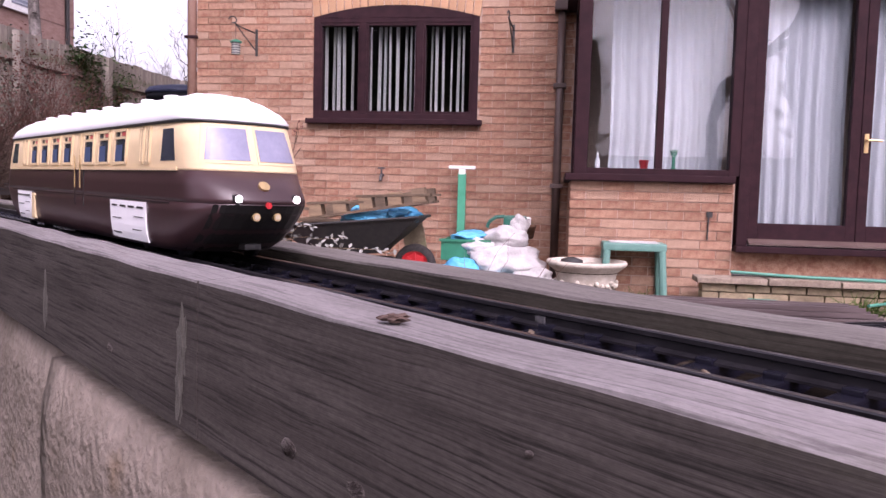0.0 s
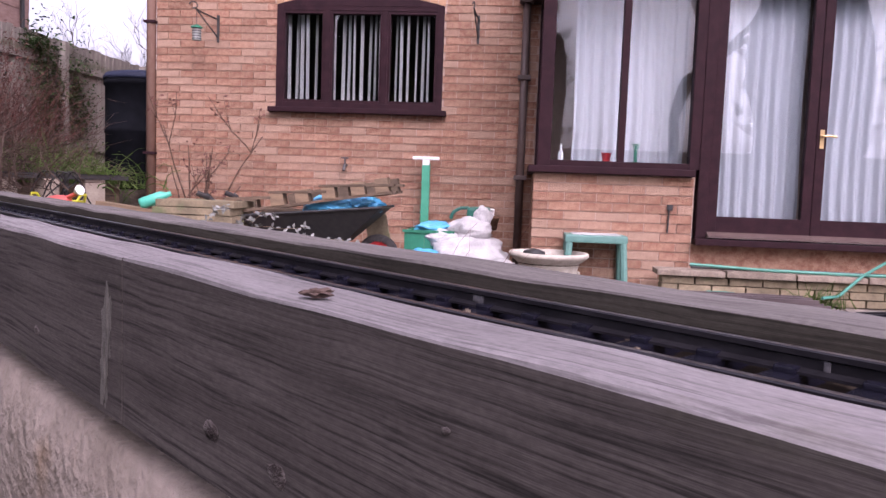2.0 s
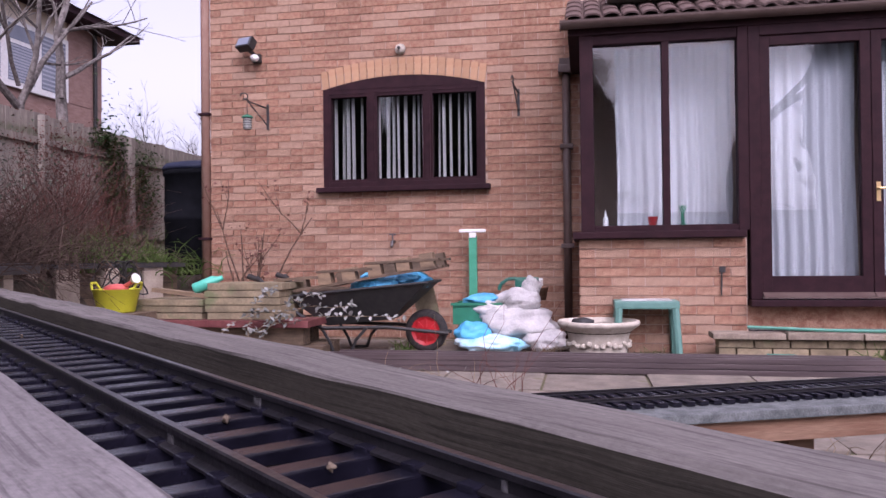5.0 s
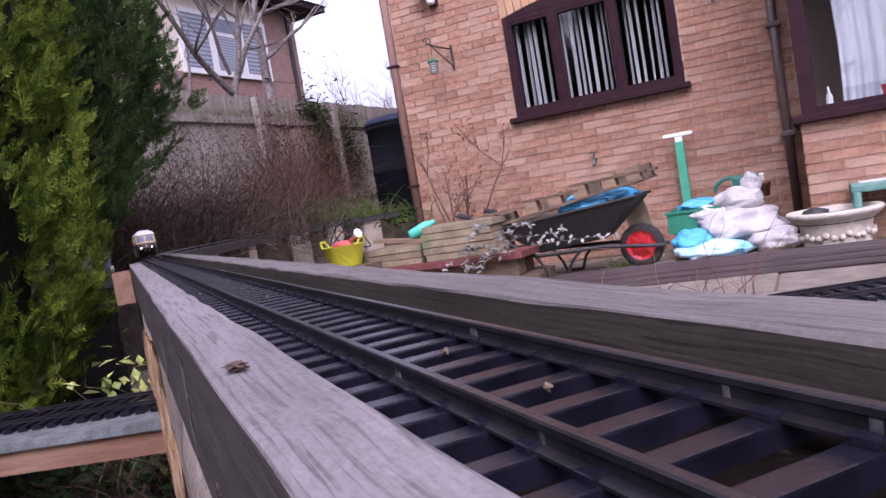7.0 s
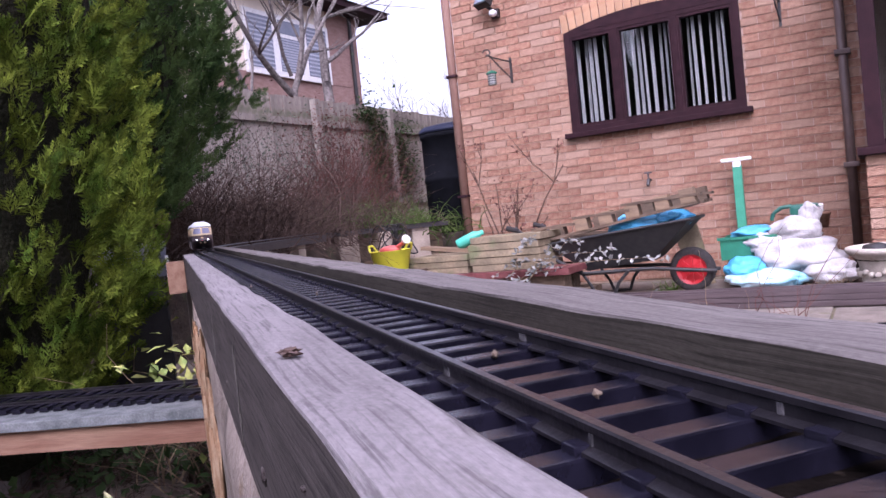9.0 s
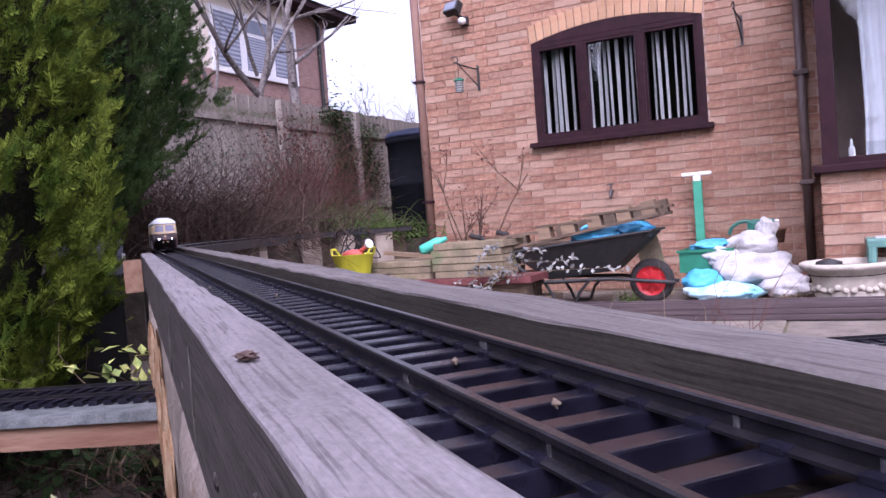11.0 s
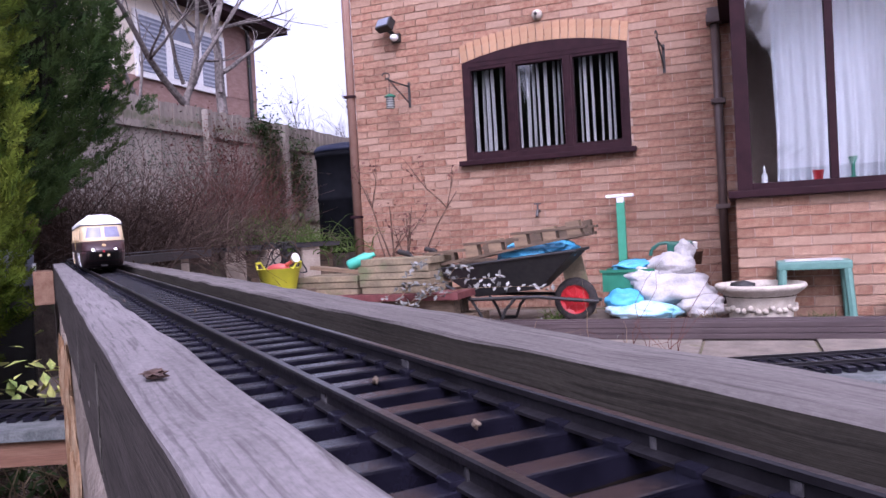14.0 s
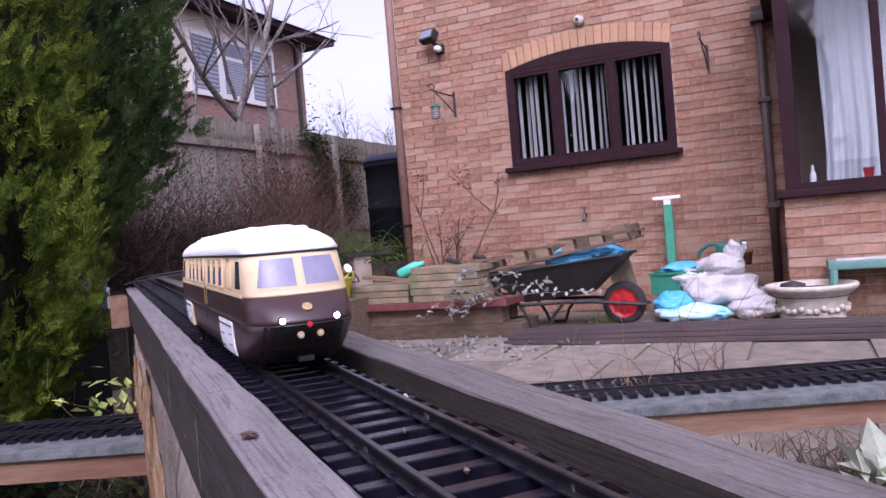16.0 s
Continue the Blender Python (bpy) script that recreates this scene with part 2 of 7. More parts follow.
M = dict(
    brick=mat("brick_buff", (0.235, 0.112, 0.072), (0.37, 0.222, 0.15), 0.9, 26, 0.55, 1.0, obrand=0.16, alt=("ob", (0.45, 0.32, 0.235)), bumpdist=0.007),
    brickrest=mat("brick_buff_far", (0.235, 0.112, 0.072), (0.37, 0.222, 0.15), 0.9, 26, 0.55, 1.0, island=0.16, alt=("is", (0.45, 0.32, 0.235)), bumpdist=0.007),
    mortar=mat("mortar", (0.38, 0.28, 0.225), (0.46, 0.345, 0.28), 0.95, 30),
    soldier=mat("brick_soldier", (0.37, 0.21, 0.12), (0.42, 0.27, 0.165), 0.9, 12, 0.2, 0.4, obrand=0.1),
    frame=mat("stained_frame", (0.020, 0.0085, 0.011), (0.029, 0.012, 0.015), 0.6, 12, 0.2, 0.1, spec=0.1),
    pipe=mat("brown_plastic", (0.07, 0.042, 0.036), (0.09, 0.06, 0.05), 0.5, 10),
    cornerpipe=mat("terracotta_paint", (0.22, 0.12, 0.085), (0.25, 0.15, 0.11), 0.7, 14),
    glass=glass("window_glass"),
    blind=mat("blind_fabric", (0.55, 0.54, 0.52), (0.62, 0.61, 0.58), 0.9, 40, 0.08, 0.1),
    curtain=mat("curtain_cloth", (0.52, 0.53, 0.55), (0.58, 0.59, 0.60), 0.95, 60, 0.06, 0.15),
    # kitchen walls coloured near-black to stand for the unlit room
    room=mat("room_shade", (0.035, 0.03, 0.03), (0.05, 0.045, 0.04), 0.9, 4),
    roomlight=mat("room_wall", (0.5, 0.48, 0.46), (0.55, 0.53, 0.5), 0.9, 4),
    white=mat("white_paint", (0.78, 0.78, 0.77), (0.70, 0.69, 0.67), 0.6, 15, 0.08),
    # grey weathered planks; shade on faces and daylight on tops painted into colour
    board=plank("weathered_shaded_board", (0.050, 0.042, 0.039), (0.019, 0.016, 0.015), (0.076, 0.066, 0.061), (0.052, 0.052, 0.031)),
    board2=plank("weathered_shaded_inner_board", (0.036, 0.031, 0.025), (0.020, 0.017, 0.014), (0.054, 0.048, 0.039), (0.052, 0.050, 0.030)),
    boardtop=plank("bleached_lit_board", (0.165, 0.152, 0.152), (0.098, 0.089, 0.090), (0.225, 0.208, 0.210), (0.12, 0.11, 0.092), 420.0),
    boardtop2=plank("bleached_lit_inner_board", (0.118, 0.106, 0.100), (0.072, 0.064, 0.060), (0.165, 0.150, 0.142), (0.095, 0.088, 0.066), 420.0),
    sleeper=mat("sleeper_plastic", (0.0045, 0.0042, 0.008), (0.010, 0.0093, 0.017), 0.26, 60, 0.2, 0.12, spec=0.42, coat=0.0, obrand=0.15, island=0.15),
    rail=mat("rail_metal", (0.009, 0.008, 0.010), (0.020, 0.018, 0.021), 0.32, 40, 0.25, 0.15, metal=0.15),
    joint=mat("rail_joint", (0.10, 0.095, 0.095), (0.05, 0.048, 0.05), 0.5, 60, metal=0.5),
    joint2=mat("pale_solder", (0.12, 0.115, 0.12), (0.04, 0.038, 0.042), 0.45, 300, 0.3, 0.2, metal=0.3),
    # near-black base paints shade between sleepers; tan patches are the bed's own grit
    trackbed=mat("shade_dark_trackbed", (0.003, 0.0026, 0.0024), (0.013, 0.010, 0.008), 0.9, 40, 0.4, 0.6, spec=0.0, stain=((0.085, 0.066, 0.050), 34.0, 0.58)),
    render=mat("cream_render", (0.25, 0.21, 0.178), (0.175, 0.145, 0.12), 0.92, 16, 0.35, 0.9, stain=((0.19, 0.135, 0.09), 11, 0.66), bumpdist=0.007),
    flake=mat("flaked_render", (0.22, 0.12, 0.06), (0.34, 0.24, 0.15), 0.95, 25, 0.3, 0.9),
    paving=mat("paving_stone", (0.235, 0.20, 0.165), (0.15, 0.13, 0.108), 0.9, 7, 0.3, 0.5, obrand=0.18, stain=((0.12, 0.115, 0.07), 4, 0.6), bumpdist=0.004),
    soil=mat("soil", (0.040, 0.032, 0.024), (0.085, 0.066, 0.050), 0.95, 9, 0.4, 1.0, stain=((0.05, 0.07, 0.03), 3, 0.55), bumpdist=0.02),
    lane=mat("bare_earth", (0.21, 0.17, 0.14), (0.16, 0.13, 0.105), 0.95, 6, 0.3, 0.7, bumpdist=0.01),
    deck=mat("deck_felt", (0.155, 0.165, 0.165), (0.085, 0.095, 0.093), 0.85, 30, 0.5, 0.8),
    beam=mat("beam_timber", (0.16, 0.085, 0.055), (0.24, 0.15, 0.10), 0.85, 8, 0.3, 0.5, stretch=(0.5, 5, 5)),
    softwood=mat("softwood", (0.24, 0.165, 0.098), (0.16, 0.11, 0.07), 0.8, 6, 0.3, 0.4, stretch=(1, 4, 4), obrand=0.12),
    oldwood=mat("old_wood", (0.15, 0.108, 0.074), (0.09, 0.066, 0.047), 0.85, 8, 0.35, 0.6, stretch=(1, 5, 5), obrand=0.2),
    slab=mat("stacked_slab", (0.28, 0.225, 0.145), (0.17, 0.14, 0.092), 0.92, 7, 0.35, 0.6, obrand=0.18, stain=((0.16, 0.17, 0.09), 5, 0.57), bumpdist=0.005),
    fence=mat("fence_board", (0.29, 0.26, 0.225), (0.21, 0.185, 0.16), 0.9, 4, 0.3, 0.6, stretch=(3, 3, 0.5), obrand=0.16, stain=((0.10, 0.11, 0.06), 2, 0.58)),
    concrete=mat("concrete_post", (0.40, 0.34, 0.27), (0.30, 0.25, 0.20), 0.9, 10, 0.25, 0.5, obrand=0.12),
    blackdeck=mat("black_felt", (0.025, 0.024, 0.026), (0.04, 0.038, 0.04), 0.6, 30),
    tank=mat("tank_plastic", (0.006, 0.0065, 0.008), (0.009, 0.0095, 0.012), 0.9, 10, 0.1, 0.1, spec=0.04),
    tanklid=mat("tank_lid", (0.02, 0.024, 0.045), (0.026, 0.031, 0.055), 0.6, 10, 0.1, 0.1, spec=0.15),
    blacksteel=mat("black_steel", (0.010, 0.010, 0.011), (0.02, 0.019, 0.018), 0.6, 25, 0.2, 0.1),
    rubber=mat("tyre_rubber", (0.025, 0.022, 0.022), (0.045, 0.04, 0.038), 0.85, 40),
    red=mat("red_plastic", (0.50, 0.02, 0.025), (0.42, 0.018, 0.02), 0.4, 20, 0.1, 0.05),
    blue=mat("blue_bag", (0.06, 0.34, 0.60), (0.10, 0.46, 0.70), 0.4, 10, 0.2, 0.4, bumpdist=0.01),
    sack=mat("white_sack", (0.52, 0.51, 0.50), (0.38, 0.37, 0.365), 0.7, 12, 0.2, 0.7, bumpdist=0.012, stain=((0.36, 0.30, 0.30), 9, 0.6)),
    palebag=mat("pale_blue_bag", (0.62, 0.75, 0.80), (0.20, 0.52, 0.68), 0.45, 9, 0.2, 0.6, bumpdist=0.01),
    green=mat("green_plastic", (0.014, 0.16, 0.09), (0.018, 0.19, 0.11), 0.45, 20, 0.1, 0.05),
    teal=mat("teal_plastic", (0.085, 0.20, 0.17), (0.11, 0.24, 0.20), 0.5, 20, 0.1, 0.05),
    darkgreen=mat("dark_green_plastic", (0.012, 0.10, 0.07), (0.015, 0.12, 0.085), 0.4, 20, 0.1, 0.05),
    stone=mat("cast_stone", (0.50, 0.45, 0.38), (0.38, 0.34, 0.28), 0.9, 16, 0.25, 0.6, bumpdist=0.004),
    yellow=mat("yellow_rubber", (0.62, 0.60, 0.03), (0.56, 0.55, 0.03), 0.45, 12, 0.1, 0.05),
    coral=mat("coral_plastic", (0.62, 0.12, 0.10), (0.56, 0.10, 0.09), 0.45, 12, 0.1, 0.05),
    gutter=mat("stacked_gutter", (0.045, 0.03, 0.031), (0.085, 0.062, 0.062), 0.5, 12, 0.2, 0.2, stretch=(0.2, 3, 3)),
    hose=mat("hose_green", (0.035, 0.19, 0.135), (0.045, 0.22, 0.16), 0.5, 20),
    conifer=mat("conifer_leaf", (0.032, 0.060, 0.006), (0.112, 0.140, 0.016), 0.7, 9, 0.45, 0, island=0.45, spec=0.08),
    conifer2=mat("dark_conifer_leaf", (0.022, 0.047, 0.014), (0.064, 0.102, 0.027), 0.7, 5, 0.4, 0, island=0.35, spec=0.08),
    bark=mat("bark", (0.09, 0.078, 0.072), (0.20, 0.18, 0.168), 0.9, 18, 0.3, 0.6),
    twig=mat("brown_twig", (0.055, 0.036, 0.028), (0.125, 0.088, 0.070), 0.9, 14, 0.3, 0.2, island=0.3),
    redtwig=mat("russet_twig", (0.10, 0.042, 0.036), (0.15, 0.07, 0.055), 0.9, 14, 0.3, 0.2, island=0.3),
    grass=mat("long_grass", (0.055, 0.095, 0.022), (0.09, 0.13, 0.035), 0.8, 6, 0.3, 0, island=0.3, spec=0.08),
    ivy=mat("ivy_leaf", (0.03, 0.055, 0.018), (0.05, 0.085, 0.03), 0.6, 6, 0.3, 0, island=0.3, spec=0.08),
    greyleaf=mat("grey_leaf", (0.16, 0.17, 0.155), (0.27, 0.27, 0.25), 0.8, 8, 0.3, 0, island=0.3, spec=0.08),
    variegated=mat("variegated_leaf", (0.50, 0.50, 0.16), (0.14, 0.20, 0.06), 0.6, 22, 0.2, 0, island=0.2, spec=0.08),
    drystem=mat("dry_stem", (0.30, 0.23, 0.15), (0.22, 0.16, 0.10), 0.9, 14, 0.3, 0, island=0.3),
    deadleaf=mat("dead_leaf", (0.085, 0.05, 0.038), (0.05, 0.03, 0.024), 0.8, 60),
    farbrick=mat("far_brick", (0.25, 0.155, 0.13), (0.31, 0.205, 0.175), 0.9, 5, 0.3, 0.3, stretch=(1, 1, 3)),
    farrender=mat("far_render", (0.76, 0.68, 0.57), (0.70, 0.63, 0.52), 0.9, 3, 0.1),
    roof=mat("roof_tile", (0.09, 0.06, 0.055), (0.12, 0.085, 0.075), 0.85, 8),
    farpane=mat("far_pane", (0.16, 0.18, 0.23), (0.22, 0.24, 0.29), 0.15, 2, 0.1, 0),
    cream=mat("cream_enamel", (0.66, 0.52, 0.32), (0.63, 0.49, 0.30), 0.5, 30, 0.05, 0.03, spec=0.25),
    choc=mat("chocolate_enamel", (0.040, 0.020, 0.022), (0.048, 0.024, 0.026), 0.33, 30, 0.08, 0.03),
    roofwhite=mat("white_roof", (0.84, 0.84, 0.86), (0.80, 0.80, 0.82), 0.55, 30, 0.04, 0.03),
    dark=mat("underframe_black", (0.012, 0.011, 0.011), (0.018, 0.017, 0.016), 0.5, 30),
    carglass=mat("smoky_glass", (0.03, 0.035, 0.05), (0.05, 0.055, 0.075), 0.12, 30, 0.1, 0),
    # sky reflection painted into the windscreens as a pale lavender base
    screen=mat("sky_pale_screen", (0.19, 0.19, 0.27), (0.25, 0.25, 0.34), 0.2, 40, 0.15, 0, spec=0.35),
    brass=mat("brass", (0.60, 0.42, 0.20), (0.5, 0.36, 0.18), 0.35, 40, metal=0.7),
    lamp=mat("lit_lamp", (1.0, 0.97, 0.92), (1.0, 0.97, 0.92), 0.3, 5, 0.0, 0, emit=9.0),
    tail=mat("lit_tail_lamp", (1.0, 0.03, 0.02), (1.0, 0.03, 0.02), 0.3, 5, 0.0, 0, emit=1.5),
    lens=mat("dull_lens", (0.5, 0.42, 0.30), (0.4, 0.33, 0.25), 0.15, 40),
    bluegrey=mat("blue_seat", (0.04, 0.07, 0.15), (0.03, 0.055, 0.12), 0.7, 40),
    slate=mat("slate_sheet", (0.07, 0.075, 0.10), (0.10, 0.105, 0.13), 0.45, 20),
)


# ---------------------------------------------------------------- mesh tools
def finish(name, bm, material, smooth=False):
    me = bpy.data.meshes.new(name)
    bm.normal_update()
    bm.to_mesh(me)
    bm.free()
    for q in material if isinstance(material, (list, tuple)) else [material]:
        me.materials.append(q)
    if smooth:
        for p in me.polygons:
            p.use_smooth = True
    return me


def thing(name, label, category, at=None, group="", kind=""):
    ob = new(name)
    ob.empty_display_size = 0.05
    ob.matrix_basis = at or Matrix()
    return tagged(ob, label, category, group, kind)


def part(name, bm, material, parent, label="", smooth=False):
    ob = new(name, bm if isinstance(bm, bpy.types.Mesh) else finish(name, bm, material, smooth))
    ob.parent = parent
    return tagged(ob, label)


def solo(name, bm, material, label, category, at=None, group="", kind="", smooth=False):
    ob = new(name, finish(name, bm, material, smooth))
    ob.matrix_basis = at or Matrix()
    return tagged(ob, label, category, group, kind)


def box(bm, a, b, m=None, bev=0.0):
    lo, hi = Vector([min(p, q) for p, q in zip(a, b)]), Vector([max(p, q) for p, q in zip(a, b)])
    vs = [bm.verts.new((x, y, z)) for x in (lo.x, hi.x) for y in (lo.y, hi.y) for z in (lo.z, hi.z)]
    fs = [bm.faces.new([vs[i] for i in f]) for f in ((0, 1, 3, 2), (4, 6, 7, 5), (0, 4, 5, 1), (2, 3, 7, 6), (0, 2, 6, 4), (1, 5, 7, 3))]
    if bev:
        es = list({e for f in fs for e in f.edges})
        vs = list({v for f in bmesh.ops.bevel(bm, geom=es, offset=bev, segments=2, profile=0.7, affect="EDGES")["faces"] for v in f.verts} | {v for v in vs if v.is_valid})
    if m:
        for v in vs:
            v.co = m @ v.co
    return bm


def bx(a, b, m=None, bev=0.0):
    return box(bmesh.new(), a, b, m, bev)


def cyl(bm, p, q, r0, r1=None, seg=12, cap=True):
    p, q = Vector(p), Vector(q)
    d = q - p
    if d.length < 1e-6:
        return bm
    turn = d.to_track_quat("Z", "Y").to_matrix()
    r1 = r0 if r1 is None else r1
    rings = [[bm.verts.new(c + turn @ Vector((r * math.cos(a), r * math.sin(a), 0))) for a in [math.tau * i / seg for i in range(seg)]] for c, r in ((p, r0), (q, r1))]
    for i in range(seg):
        bm.faces.new((rings[0][i], rings[0][(i + 1) % seg], rings[1][(i + 1) % seg], rings[1][i]))
    if cap:
        bm.faces.new(rings[0][::-1]), bm.faces.new(rings[1])
    return bm


def tube(bm, pts, r, seg=8, taper=1.0):
    n = len(pts) - 1
    for i in range(n):
        k0, k1 = 1 + (taper - 1) * i / n, 1 + (taper - 1) * (i + 1) / n
        cyl(bm, pts[i], pts[i + 1], r * k0, r * k1, seg)
    return bm


def lathe(bm, profile, seg=28, at=(0, 0, 0), cap=True):
    rings = [[bm.verts.new((at[0] + r * math.cos(math.tau * i / seg), at[1] + r * math.sin(math.tau * i / seg), at[2] + z)) for i in range(seg)] for r, z in profile]
    for a, b in zip(rings, rings[1:]):
        for i in range(seg):
            bm.faces.new((a[i], a[(i + 1) % seg], b[(i + 1) % seg], b[i]))
    if cap:
        bm.faces.new(rings[0][::-1]), bm.faces.new(rings[-1])
    return bm


def blob(bm, c, r, seed, rough=0.25, sub=3):
    made = bmesh.ops.create_icosphere(bm, subdivisions=sub, radius=1.0)["verts"]
    off = Vector((seed * 3.1, seed * 1.7, seed * 2.3))
    for v in made:
        k = 1 + rough * noise.noise(v.co * 1.6 + off) + rough * 0.5 * noise.noise(v.co * 4.2 + off)
        v.co = Vector([ci + ri * vi * k for ci, ri, vi in zip(c, r, v.co)])
    return bm


def leaf_card(verts, faces, c, d, up, length, width, fold=0.15):
    d, side = d.normalized(), d.cross(up)
    side = side.normalized() if side.length > 1e-4 else Vector((1, 0, 0))
    n = side.cross(d)
    i = len(verts)
    verts += [c, c + d * length * 0.5 + side * width * 0.5 + n * width * fold, c + d * length, c + d * length * 0.5 - side * width * 0.5 + n * width * fold]
    faces.append((i, i + 1, i + 2, i + 3))


def raw(name, verts, faces, material):
    me = bpy.data.meshes.new(name)
    me.from_pydata([tuple(v) for v in verts], [], faces)
    me.materials.append(material)
    return me


# ---------------------------------------------------------------- the ground
GZ = -0.17          # patio level
HZ = 0.42           # level of the raised ground behind the retaining posts
WALL_Y = 7.0        # face of the house wall
BAY_Y = 5.84        # face of the glazed bay
TR = Matrix.Translation((2.2, 0.5, 0.498)) @ Matrix.Rotation(radians(138.95), 4, "Z") @ Matrix.Rotation(-0.0086, 4, "Y")


def on_track(s, n, z):
    """A place by the distance along the line, to the house side of it, and above the rails."""
    return TR @ Vector((s, -n, z))


def make_ground():
    bm = bmesh.new()
    bmesh.ops.create_grid(bm, x_segments=2, y_segments=2, size=900)
    for v in bm.verts:
        v.co.z = GZ - 0.03
    solo("ground", bm, M["soil"], "dark bare soil of the garden, reaching far", "ground", kind="structure")
    bm = bmesh.new()
    nx, ny = 60, 80
    vs = {}
    for i in range(nx + 1):
        for j in range(ny + 1):
            x, y = -12.0 + 11.0 * i / nx, 1.2 + 24 * j / ny
            edge = -1.62 + 0.06 * max(0, y - 5) if y < 7.2 else -1.25
            z = HZ + 0.05 * noise.noise((x, y, 0)) + 0.02 * noise.noise((x * 4, y * 4, 3))
            if x > edge:
                z = GZ - 0.04
            vs[i, j] = bm.verts.new((x, y, z))
    for i in range(nx):
        for j in range(ny):
            bm.faces.new((vs[i, j], vs[i + 1, j], vs[i + 1, j + 1], vs[i, j + 1]))
    solo("raised_ground", bm, M["soil"], "raised bed of dark soil behind the retaining posts", "ground", kind="structure", smooth=True)
    bm = bmesh.new()
    bmesh.ops.create_grid(bm, x_segments=20, y_segments=20, size=1)
    for v in bm.verts:
        p = on_track(3.05 + 1.25 * v.co.x, -0.62 + 0.5 * v.co.y, 0)
        v.co = (p.x, p.y, -0.115 + 0.02 * noise.noise((v.co.x * 4, v.co.y * 4, 0)))
    solo("earth_path", bm, M["lane"], "trodden grey-brown earth beside the rendered wall", "ground", kind="structure", smooth=True)


make_ground()


# ---------------------------------------------------------------- the house
def house():
    x0, x1, top = -1.13, 9.0, 5.6
    wx0, wx1, wz0, wz1 = 0.0, 1.5, 1.2, 2.10
    backy = WALL_Y + 0.010
    wall = thing("wall_north", "buff and orange brick house wall with recessed joints", "wall", kind="structure")
    bm = bmesh.new()
    for a, b in (((x0, backy, GZ - 0.1), (wx0, backy + 0.25, top)), ((wx1, backy, GZ - 0.1), (x1, backy + 0.25, top)),
                 ((wx0, backy, GZ - 0.1), (wx1, backy + 0.25, wz0)), ((wx0, backy, wz1 + 0.11), (wx1, backy + 0.25, top))):
        box(bm, a, b)
    # curved head of the window opening
    n = 12
    for i in range(n):
        xa, xb = wx0 + (wx1 - wx0) * i / n, wx0 + (wx1 - wx0) * (i + 1) / n
        za = wz1 + 0.10 * (1 - ((i + 0.5) / n * 2 - 1) ** 2)
        box(bm, (xa, backy, za), (xb, backy + 0.25, wz1 + 0.115))
    part("mortar_bed", bm, M["mortar"], wall)
    bm = bx((x0, backy + 0.25, GZ - 0.1), (x0 + 0.25, backy + 9, top))
    part("side_wall", bm, M["brick"], wall)
    # room behind the kitchen window, indoor dimness put into its near-black wall colour
    room = thing("room_shell", "kitchen interior behind the blinds, its dimness painted as near-black walls", "room", kind="structure")
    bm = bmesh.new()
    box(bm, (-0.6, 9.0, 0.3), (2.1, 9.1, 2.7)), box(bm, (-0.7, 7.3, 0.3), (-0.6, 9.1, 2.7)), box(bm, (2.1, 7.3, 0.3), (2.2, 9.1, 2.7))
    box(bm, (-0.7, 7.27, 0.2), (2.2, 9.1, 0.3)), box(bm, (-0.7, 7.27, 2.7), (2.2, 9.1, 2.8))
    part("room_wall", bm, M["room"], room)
    # window
    w = thing("window_1", "dark brown stained three-light window with a shallow curved head", "window", kind="structure")
    bm = bmesh.new()
    f0, f1 = WALL_Y - 0.012, WALL_Y + 0.075
    for a, b in (((wx0, f0, wz0), (wx0 + 0.055, f1, wz1)), ((wx1 - 0.055, f0, wz0), (wx1, f1, wz1)), ((wx0 + 0.055, f0, wz0), (wx1 - 0.055, f1, wz0 + 0.05)),
                 ((0.435, f0 - 0.004, wz0 + 0.05), (0.490, f1, wz1 - 0.045)), ((0.955, f0 - 0.004, wz0 + 0.05), (1.005, f1, wz1 - 0.045)), ((wx0 + 0.055, f0, wz1 - 0.045), (wx1 - 0.055, f1, wz1))):
        box(bm, a, b, bev=0.004)
    part("window_frame", bm, M["frame"], w)
    bm = bmesh.new()
    lo, hi = [], []
    for i in range(25):
        u = i / 24
        x = wx0 + (wx1 - wx0) * u
        z = wz1 + 0.105 * (1 - (2 * u - 1) ** 2)
        lo.append((x, wz1 - 0.002)), hi.append((x, z + 0.003))
    front = [bm.verts.new((x, f0 - 0.003, z)) for x, z in lo + hi[::-1]]
    back = [bm.verts.new((x, f1, z)) for x, z in lo + hi[::-1]]
    bm.faces.new(front), bm.faces.new(back[::-1])
    for i in range(len(front)):
        j = (i + 1) % len(front)
        bm.faces.new((front[i], back[i], back[j], front[j]))
    part("arched_head", bm, M["frame"], w)
    part("window_sill", bx((wx0 - 0.055, WALL_Y - 0.075, wz0 - 0.045), (wx1 + 0.045, WALL_Y + 0.075, wz0), bev=0.008), M["frame"], w)
    for xa, xb in ((0.055, 0.435), (0.490, 0.955), (1.005, 1.445)):
        bm = bmesh.new()
        for a, b in (((xa, f0 + 0.004, wz0 + 0.05), (xa + 0.020, f1 - 0.01, wz1 - 0.045)), ((xb - 0.020, f0 + 0.004, wz0 + 0.05), (xb, f1 - 0.01, wz1 - 0.045)),
                     ((xa + 0.020, f0 + 0.004, wz0 + 0.05), (xb - 0.020, f1 - 0.01, wz0 + 0.075)), ((xa + 0.020, f0 + 0.004, wz1 - 0.070), (xb - 0.020, f1 - 0.01, wz1 - 0.045))):
            box(bm, a, b)
        part("sash", bm, M["frame"], w)
